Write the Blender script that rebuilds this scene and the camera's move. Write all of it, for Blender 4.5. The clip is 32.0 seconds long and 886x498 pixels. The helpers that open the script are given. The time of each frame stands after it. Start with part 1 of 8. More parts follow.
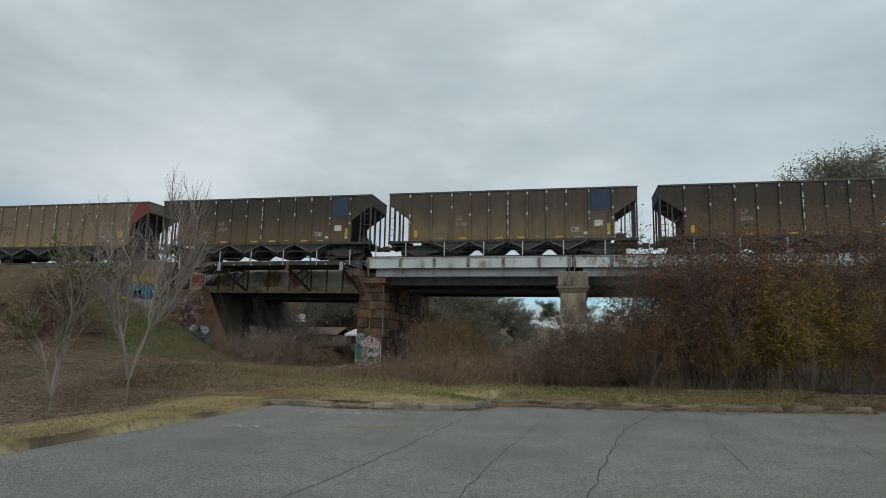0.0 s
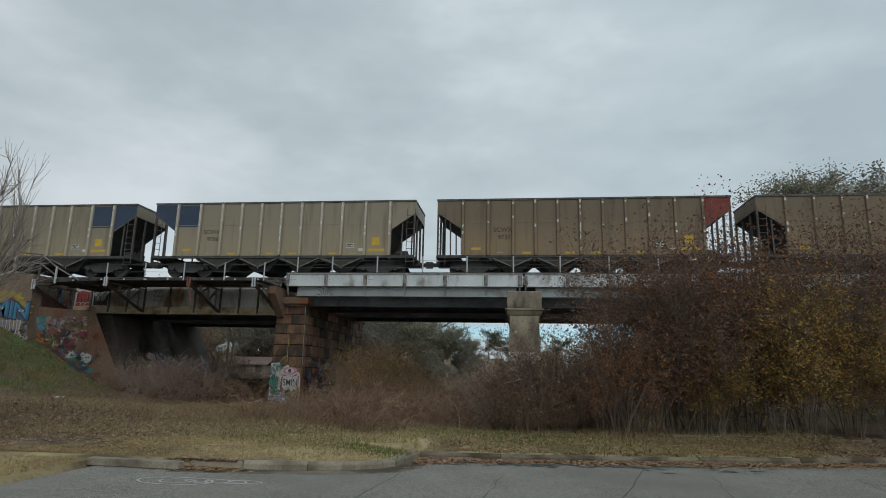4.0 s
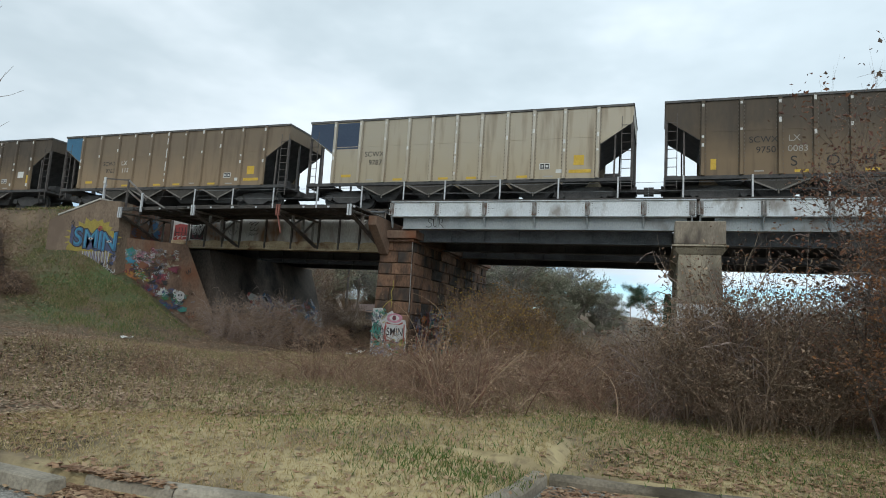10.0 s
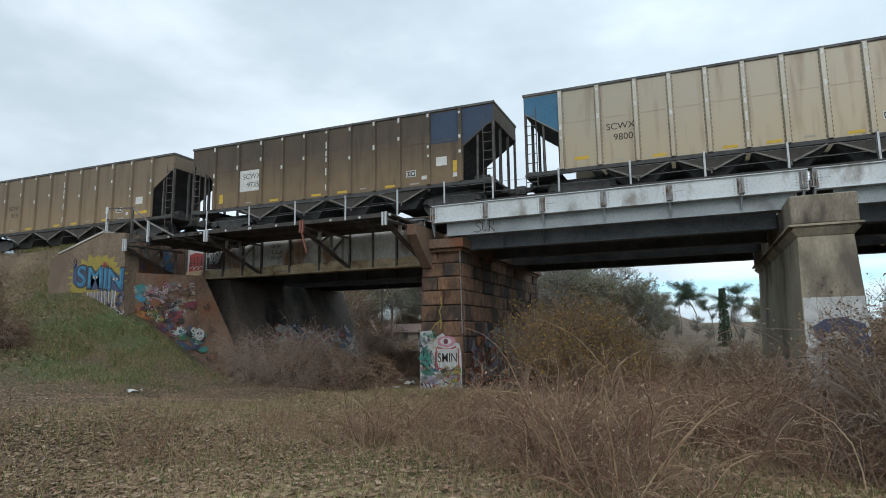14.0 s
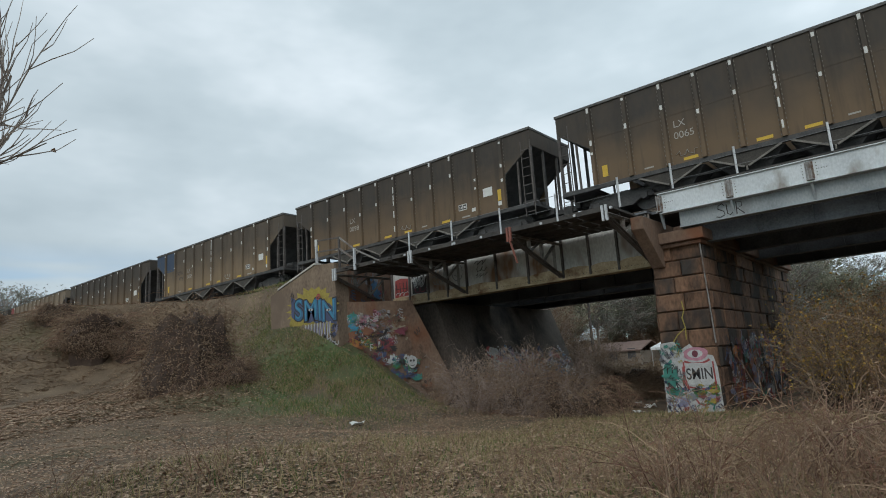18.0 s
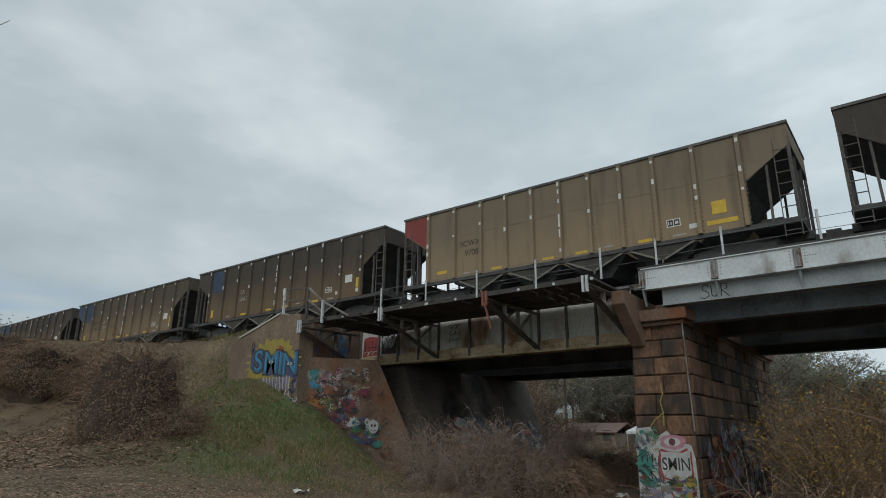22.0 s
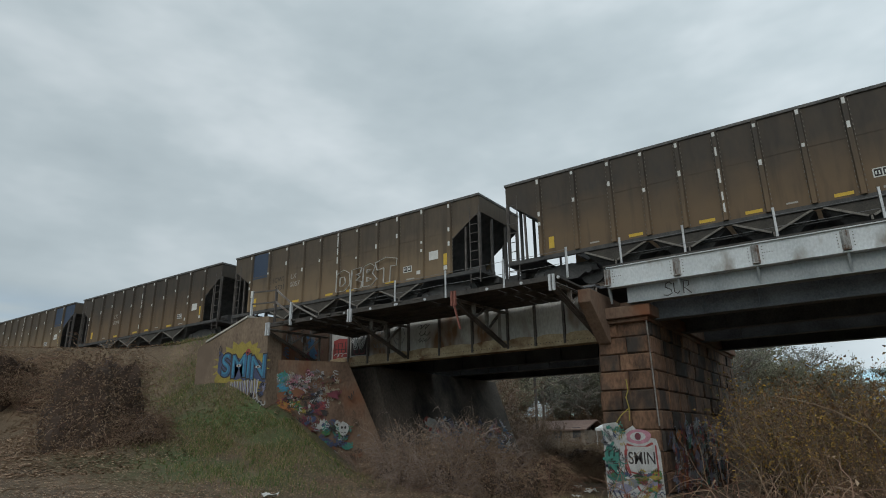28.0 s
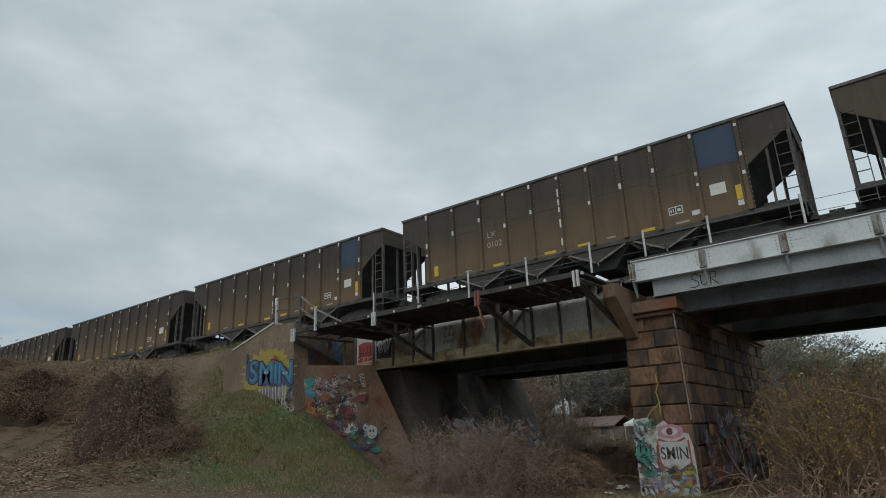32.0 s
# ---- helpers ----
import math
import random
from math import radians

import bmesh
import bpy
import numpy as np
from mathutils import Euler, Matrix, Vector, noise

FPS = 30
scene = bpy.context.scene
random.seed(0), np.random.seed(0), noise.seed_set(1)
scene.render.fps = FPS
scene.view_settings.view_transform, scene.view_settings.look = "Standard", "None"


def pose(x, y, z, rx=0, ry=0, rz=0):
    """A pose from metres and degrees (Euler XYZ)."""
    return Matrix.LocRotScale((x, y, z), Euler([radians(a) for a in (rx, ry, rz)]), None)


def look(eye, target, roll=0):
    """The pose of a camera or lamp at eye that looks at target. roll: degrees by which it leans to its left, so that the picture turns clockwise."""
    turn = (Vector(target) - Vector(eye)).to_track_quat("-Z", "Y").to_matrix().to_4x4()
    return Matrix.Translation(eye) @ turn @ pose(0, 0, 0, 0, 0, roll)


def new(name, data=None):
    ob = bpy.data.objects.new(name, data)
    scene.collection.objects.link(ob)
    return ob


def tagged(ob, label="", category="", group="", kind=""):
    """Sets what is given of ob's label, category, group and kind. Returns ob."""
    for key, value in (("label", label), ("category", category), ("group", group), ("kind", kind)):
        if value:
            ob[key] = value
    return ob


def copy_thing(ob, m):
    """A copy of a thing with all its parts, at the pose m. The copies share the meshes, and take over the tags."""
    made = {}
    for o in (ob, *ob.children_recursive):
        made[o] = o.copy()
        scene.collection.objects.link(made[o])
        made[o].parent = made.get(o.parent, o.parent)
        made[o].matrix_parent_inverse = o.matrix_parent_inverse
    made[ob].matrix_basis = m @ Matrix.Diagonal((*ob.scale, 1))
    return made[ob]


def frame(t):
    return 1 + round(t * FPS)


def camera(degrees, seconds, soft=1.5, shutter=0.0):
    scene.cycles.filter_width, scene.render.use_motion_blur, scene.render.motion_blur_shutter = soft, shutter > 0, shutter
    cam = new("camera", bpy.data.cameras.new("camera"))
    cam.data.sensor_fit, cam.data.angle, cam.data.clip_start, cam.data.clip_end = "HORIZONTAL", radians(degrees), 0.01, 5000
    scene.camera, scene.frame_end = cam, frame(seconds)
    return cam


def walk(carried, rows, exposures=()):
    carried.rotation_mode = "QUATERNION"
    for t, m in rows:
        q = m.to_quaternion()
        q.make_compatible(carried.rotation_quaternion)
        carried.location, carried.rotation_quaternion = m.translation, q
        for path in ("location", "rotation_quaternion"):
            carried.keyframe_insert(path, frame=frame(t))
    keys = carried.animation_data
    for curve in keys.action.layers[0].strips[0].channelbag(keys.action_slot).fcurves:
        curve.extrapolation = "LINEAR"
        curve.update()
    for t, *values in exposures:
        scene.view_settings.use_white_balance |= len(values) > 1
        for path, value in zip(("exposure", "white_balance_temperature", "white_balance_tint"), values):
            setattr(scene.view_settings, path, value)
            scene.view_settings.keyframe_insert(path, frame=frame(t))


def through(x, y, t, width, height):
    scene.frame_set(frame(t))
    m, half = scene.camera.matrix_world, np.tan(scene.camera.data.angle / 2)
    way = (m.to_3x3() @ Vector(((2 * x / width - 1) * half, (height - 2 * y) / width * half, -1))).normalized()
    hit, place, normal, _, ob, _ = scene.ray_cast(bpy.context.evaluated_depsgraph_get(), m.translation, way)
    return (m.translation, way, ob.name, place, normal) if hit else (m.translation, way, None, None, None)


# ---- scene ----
cam = camera(71.8, 32.0, soft=0.95)
PATH = [
    (0, (0.709, 2.687, 1.523), (0.288, 4.619, 1.828), 1.2),
    (0.5, (0.684, 3.161, 1.548), (0.335, 5.109, 1.837), 1.2),
    (1, (0.635, 3.849, 1.517), (0.412, 5.818, 1.787), 2.5),
    (1.5, (0.611, 4.407, 1.504), (0.283, 6.354, 1.819), 3.1),
    (2, (0.754, 5.059, 1.546), (0.494, 7.013, 1.883), 2.8),
    (2.5, (0.54, 5.568, 1.554), (0.32, 7.516, 1.951), 4.1),
    (4.5, (0.419, 7.987, 1.518), (0.155, 9.927, 1.926), 0.5),
    (5, (0.417, 8.44, 1.512), (0.124, 10.377, 1.916), 0.6),
    (5.5, (0.367, 8.96, 1.466), (0.048, 10.901, 1.828), 0.0),
    (6, (0.388, 9.399, 1.499), (0.083, 11.35, 1.812), 0.2),
    (6.5, (0.229, 10.138, 1.495), (-0.333, 12.039, 1.758), 1.3),
    (7, (0.2, 10.697, 1.515), (-0.249, 12.627, 1.789), 1.0),
    (7.5, (0.223, 11.188, 1.513), (-0.344, 13.092, 1.741), 1.6),
    (8, (0.093, 11.894, 1.501), (-0.419, 13.806, 1.788), 2.4),
    (8.5, (0.059, 12.319, 1.492), (-0.496, 14.222, 1.759), 2.0),
    (9, (-0.169, 12.927, 1.478), (-0.828, 14.804, 1.687), 3.2),
    (9.5, (-0.421, 13.488, 1.502), (-0.965, 15.4, 1.725), 2.4),
    (10, (-0.616, 13.962, 1.484), (-1.288, 15.83, 1.728), 3.6),
    (10.5, (-1.228, 14.042, 1.527), (-1.792, 15.944, 1.777), 1.5),
    (11, (-1.273, 14.452, 1.535), (-1.834, 16.351, 1.816), -0.3),
    (11.5, (-1.709, 14.909, 1.599), (-2.161, 16.839, 1.867), 2.0),
    (12, (-1.622, 15.466, 1.579), (-1.717, 17.436, 1.914), 2.1),
    (12.5, (-1.697, 16.119, 1.426), (-2.1, 18.051, 1.748), 2.7),
    (13, (-2.34, 16.266, 1.436), (-2.869, 18.169, 1.751), 1.8),
    (13.5, (-2.558, 16.577, 1.575), (-3.222, 18.454, 1.755), 2.1),
    (14, (-2.807, 17.1, 1.762), (-3.553, 18.934, 2.048), -0.8),
    (14.5, (-3.09, 17.559, 1.851), (-3.766, 19.423, 2.114), -1.2),
    (16.5, (-3.668, 18.787, 1.749), (-4.118, 20.692, 2.162), -0.2),
    (17, (-3.859, 18.343, 1.686), (-4.696, 20.112, 2.095), 0.4),
    (17.5, (-4.418, 18.519, 1.627), (-5.427, 20.206, 1.994), -1.5),
    (18, (-4.962, 18.901, 1.614), (-6.211, 20.414, 2.002), -3.7),
    (18.5, (-5.12, 18.923, 1.808), (-6.531, 20.262, 2.27), -3.1),
    (19, (-5.252, 19.249, 1.773), (-6.668, 20.597, 2.192), -3.5),
    (19.5, (-5.446, 19.69, 1.744), (-6.594, 21.268, 2.181), -4.1),
    (20, (-5.34, 19.635, 1.741), (-6.531, 21.195, 2.127), 1.3),
    (20.5, (-5.199, 19.66, 1.678), (-6.407, 21.194, 2.111), 0.2),
    (21, (-5.174, 19.684, 1.637), (-6.364, 21.207, 2.147), 1.7),
    (21.5, (-5.249, 19.769, 1.598), (-6.407, 21.293, 2.179), 0.7),
    (22, (-5.291, 19.793, 1.642), (-6.464, 21.301, 2.233), 0.7),
    (22.5, (-5.189, 19.713, 1.59), (-6.387, 21.218, 2.136), 0.0),
    (23, (-5.477, 19.469, 1.657), (-6.651, 20.996, 2.196), -0.1),
    (23.5, (-5.228, 19.728, 1.607), (-6.426, 21.235, 2.148), -0.3),
    (24, (-5.201, 19.706, 1.624), (-6.403, 21.212, 2.16), -0.2),
    (24.5, (-5.175, 19.745, 1.616), (-6.362, 21.257, 2.17), -0.4),
    (25, (-5.191, 19.767, 1.593), (-6.354, 21.297, 2.145), -1.2),
    (25.5, (-5.186, 19.764, 1.586), (-6.331, 21.305, 2.147), -1.8),
    (26, (-5.308, 19.674, 1.717), (-6.441, 21.231, 2.259), -0.6),
    (26.5, (-5.188, 19.786, 1.585), (-6.315, 21.339, 2.148), -0.4),
    (28.5, (-5.207, 19.766, 1.624), (-6.28, 21.343, 2.225), -0.8),
    (29, (-5.444, 19.433, 1.653), (-6.481, 21.036, 2.25), -0.3),
    (29.5, (-5.204, 19.721, 1.507), (-6.254, 21.309, 2.121), -0.4),
    (30, (-5.182, 19.781, 1.504), (-6.256, 21.359, 2.101), -0.4),
    (30.5, (-5.194, 19.785, 1.577), (-6.278, 21.355, 2.176), -0.8),
    (31, (-5.192, 19.745, 1.578), (-6.275, 21.316, 2.177), -1.3),
    (31.5, (-5.234, 19.759, 1.54), (-6.327, 21.322, 2.143), -1.9),
    (32, (-5.275, 19.757, 1.619), (-6.421, 21.284, 2.216), -2.3),
]
walk(cam, [(t, look(eye, target, roll)) for t, eye, target, roll in PATH],
     [(0, 0.05, 6480, 10), (5, 0.05, 6480, 10), (6, 0.2, 6480, 10), (7, 0.38, 6450, 10), (9, 0.6, 6380, 10), (13, 0.68, 6220, 11), (15, 0.6, 6220, 11), (17, 0.52, 6320, 10), (18, 0.5, 6350, 10), (18.8, 0.22, 6420, 10), (20, 0.54, 6380, 10), (20.8, 0.22, 6480, 10), (26, 0.2, 6500, 10), (32, 0.17, 6500, 10)])

# ---- world and sun: a thick broken overcast ----
world = bpy.data.worlds.new("sky")
scene.world = world
world.use_nodes = True
_n, _l = world.node_tree.nodes, world.node_tree.links
_n.clear()
_out = _n.new("ShaderNodeOutputWorld")
_sky = _n.new("ShaderNodeTexSky")
_sky.sky_type, _sky.sun_disc = "NISHITA", False
_sky.sun_elevation, _sky.sun_rotation = radians(32), radians(200)
_bsky = _n.new("ShaderNodeBackground")
_bsky.inputs["Strength"].default_value = 0.10
_tint = _n.new("ShaderNodeMix")
_tint.data_type, _tint.blend_type = "RGBA", "MULTIPLY"
_tint.inputs[0].default_value = 1.0
_tint.inputs[7].default_value = (0.70, 0.92, 1.10, 1)
_l.new(_sky.outputs["Color"], _tint.inputs[6])
_l.new(_tint.outputs[2], _bsky.inputs["Color"])
_tc = _n.new("ShaderNodeTexCoord")
_map = _n.new("ShaderNodeMapping")
_map.inputs["Scale"].default_value = (1.0, 1.0, 2.3)
_map.inputs["Location"].default_value = (0.35, 0.2, 0.1)
_l.new(_tc.outputs["Generated"], _map.inputs["Vector"])
_n1 = _n.new("ShaderNodeTexNoise")
_n1.inputs["Scale"].default_value, _n1.inputs["Detail"].default_value, _n1.inputs["Roughness"].default_value = 1.7, 5.0, 0.56
_l.new(_map.outputs["Vector"], _n1.inputs["Vector"])
_ramp = _n.new("ShaderNodeValToRGB")
_e = _ramp.color_ramp.elements
_e[0].position, _e[0].color = 0.30, (0.36, 0.435, 0.475, 1)
_e[1].position, _e[1].color = 0.70, (0.68, 0.75, 0.79, 1)
_m = _e.new(0.5)
_m.color = (0.475, 0.555, 0.595, 1)
_l.new(_n1.outputs["Fac"], _ramp.inputs["Fac"])
_bcloud = _n.new("ShaderNodeBackground")
_l.new(_ramp.outputs["Color"], _bcloud.inputs["Color"])
# gaps of clear sky, low over the horizon only
_n2 = _n.new("ShaderNodeTexNoise")
_n2.inputs["Scale"].default_value, _n2.inputs["Detail"].default_value = 2.6, 3.0
_map2 = _n.new("ShaderNodeMapping")
_map2.inputs["Scale"].default_value = (1.0, 1.0, 9.0)
_l.new(_tc.outputs["Generated"], _map2.inputs["Vector"])
_l.new(_map2.outputs["Vector"], _n2.inputs["Vector"])
_sep = _n.new("ShaderNodeSeparateXYZ")
_l.new(_tc.outputs["Generated"], _sep.inputs["Vector"])
# the cloud is thinner, and so brighter, towards the east
_thin = _n.new("ShaderNodeMapRange")
_thin.inputs["From Min"].default_value, _thin.inputs["From Max"].default_value = -1.0, 0.6
_thin.inputs["To Min"].default_value, _thin.inputs["To Max"].default_value = 0.80, 1.14
_l.new(_sep.outputs["X"], _thin.inputs["Value"])
_l.new(_thin.outputs["Result"], _bcloud.inputs["Strength"])
_low = _n.new("ShaderNodeMapRange")
_low.inputs["From Min"].default_value, _low.inputs["From Max"].default_value = 0.21, 0.07
_l.new(_sep.outputs["Z"], _low.inputs["Value"])
_gap = _n.new("ShaderNodeMapRange")
_gap.inputs["From Min"].default_value, _gap.inputs["From Max"].default_value = 0.43, 0.56
_l.new(_n2.outputs["Fac"], _gap.inputs["Value"])
_mul = _n.new("ShaderNodeMath")
_mul.operation = "MULTIPLY"
_l.new(_low.outputs["Result"], _mul.inputs[0])
_l.new(_gap.outputs["Result"], _mul.inputs[1])
_mix = _n.new("ShaderNodeMixShader")
_l.new(_mul.outputs["Value"], _mix.inputs["Fac"])
_l.new(_bcloud.outputs["Background"], _mix.inputs[1])
_l.new(_bsky.outputs["Background"], _mix.inputs[2])
_l.new(_mix.outputs["Shader"], _out.inputs["Surface"])

sun = new("sun", bpy.data.lights.new("sun", "SUN"))
sun.data.energy, sun.data.angle, sun.data.color = 0.6, radians(25), (1.0, 0.95, 0.88)
sun.matrix_world = look((0, 0, 60), (-14, 34, 60 - 26))

# ---- materials ----
def rgb(c):
    return (*c, 1.0) if len(c) == 3 else c


def surface(name, dark, light, scale=3.0, fine=40.0, rough=0.85, bump=0.3, metal=0.0, stain=None, stain_scale=0.6, stain_at=(0.52, 0.68), per_object=0.0, streak=0.0, per_island=0.0, grain=0.45):
    """A two-scale material: dark and light grain, an optional stain colour in patches, and fine relief."""
    m = bpy.data.materials.new(name)
    m.use_nodes = True
    n, l = m.node_tree.nodes, m.node_tree.links
    b = n["Principled BSDF"]
    b.inputs["Roughness"].default_value, b.inputs["Metallic"].default_value = rough, metal
    tc = n.new("ShaderNodeTexCoord")
    mp = n.new("ShaderNodeMapping")
    mp.inputs["Scale"].default_value = (1, 1, 1.0 - 0.9 * streak)
    l.new(tc.outputs["Object"], mp.inputs["Vector"])
    vec = mp.outputs["Vector"]
    if per_object:
        info = n.new("ShaderNodeObjectInfo")
        add = n.new("ShaderNodeVectorMath")
        add.operation = "ADD"
        sc = n.new("ShaderNodeMath")
        sc.operation, sc.inputs[1].default_value = "MULTIPLY", 50.0
        l.new(info.outputs["Random"], sc.inputs[0])
        l.new(vec, add.inputs[0])
        l.new(sc.outputs[0], add.inputs[1])
        vec = add.outputs[0]
    big = n.new("ShaderNodeTexNoise")
    big.inputs["Scale"].default_value, big.inputs["Detail"].default_value = scale, 6.0
    l.new(vec, big.inputs["Vector"])
    small = n.new("ShaderNodeTexNoise")
    small.inputs["Scale"].default_value, small.inputs["Detail"].default_value = fine, 4.0
    l.new(vec, small.inputs["Vector"])
    mixf = n.new("ShaderNodeMix")
    mixf.inputs[0].default_value = grain
    l.new(big.outputs["Fac"], mixf.inputs[2])
    l.new(small.outputs["Fac"], mixf.inputs[3])
    ramp = n.new("ShaderNodeValToRGB")
    e = ramp.color_ramp.elements
    e[0].position, e[0].color = 0.34, rgb(dark)
    e[1].position, e[1].color = 0.66, rgb(light)
    l.new(mixf.outputs[0], ramp.inputs["Fac"])
    col = ramp.outputs["Color"]
    if stain:
        st = n.new("ShaderNodeTexNoise")
        st.inputs["Scale"].default_value, st.inputs["Detail"].default_value = stain_scale, 5.0
        l.new(vec, st.inputs["Vector"])
        mr = n.new("ShaderNodeMapRange")
        mr.inputs["From Min"].default_value, mr.inputs["From Max"].default_value = stain_at
        l.new(st.outputs["Fac"], mr.inputs["Value"])
        mx = n.new("ShaderNodeMix")
        mx.data_type = "RGBA"
        l.new(mr.outputs["Result"], mx.inputs[0])
        l.new(col, mx.inputs[6])
        mx.inputs[7].default_value = rgb(stain)
        col = mx.outputs[2]
    rnd = None
    if per_object:
        rnd, amount = n.new("ShaderNodeObjectInfo").outputs["Random"], per_object
    if per_island:
        rnd, amount = n.new("ShaderNodeNewGeometry").outputs["Random Per Island"], per_island
    if rnd is not None:
        mr = n.new("ShaderNodeMapRange")
        mr.inputs["To Min"].default_value, mr.inputs["To Max"].default_value = 1 - amount, 1 + amount
        l.new(rnd, mr.inputs["Value"])
        hsv = n.new("ShaderNodeHueSaturation")
        l.new(mr.outputs["Result"], hsv.inputs["Value"])
        l.new(col, hsv.inputs["Color"])
        col = hsv.outputs["Color"]
    l.new(col, b.inputs["Base Color"])
    if bump:
        bp = n.new("ShaderNodeBump")
        bp.inputs["Strength"].default_value, bp.inputs["Distance"].default_value = bump, 0.02
        l.new(mixf.outputs[0], bp.inputs["Height"])
        l.new(bp.outputs["Normal"], b.inputs["Normal"])
    return m


def leafy(name, colours, rough=0.7, through=0.25):
    """Leaves or stems whose colour changes from piece to piece of one mesh."""
    m = bpy.data.materials.new(name)
    m.use_nodes = True
    n, l = m.node_tree.nodes, m.node_tree.links
    b = n["Principled BSDF"]
    b.inputs["Roughness"].default_value = rough
    geo = n.new("ShaderNodeNewGeometry")
    ramp = n.new("ShaderNodeValToRGB")
    ramp.color_ramp.interpolation = "LINEAR"
    e = ramp.color_ramp.elements
    for i, c in enumerate(colours):
        el = e[i] if i < 2 else e.new(1.0)
        el.position, el.color = i / max(1, len(colours) - 1), rgb(c)
    l.new(geo.outputs["Random Per Island"], ramp.inputs["Fac"])
    l.new(ramp.outputs["Color"], b.inputs["Base Color"])
    if through:
        tr = n.new("ShaderNodeBsdfTranslucent")
        l.new(ramp.outputs["Color"], tr.inputs["Color"])
        mx = n.new("ShaderNodeMixShader")
        mx.inputs[0].default_value = through
        l.new(b.outputs[0], mx.inputs[1])
        l.new(tr.outputs[0], mx.inputs[2])
        l.new(mx.outputs[0], n["Material Output"].inputs["Surface"])
    return m


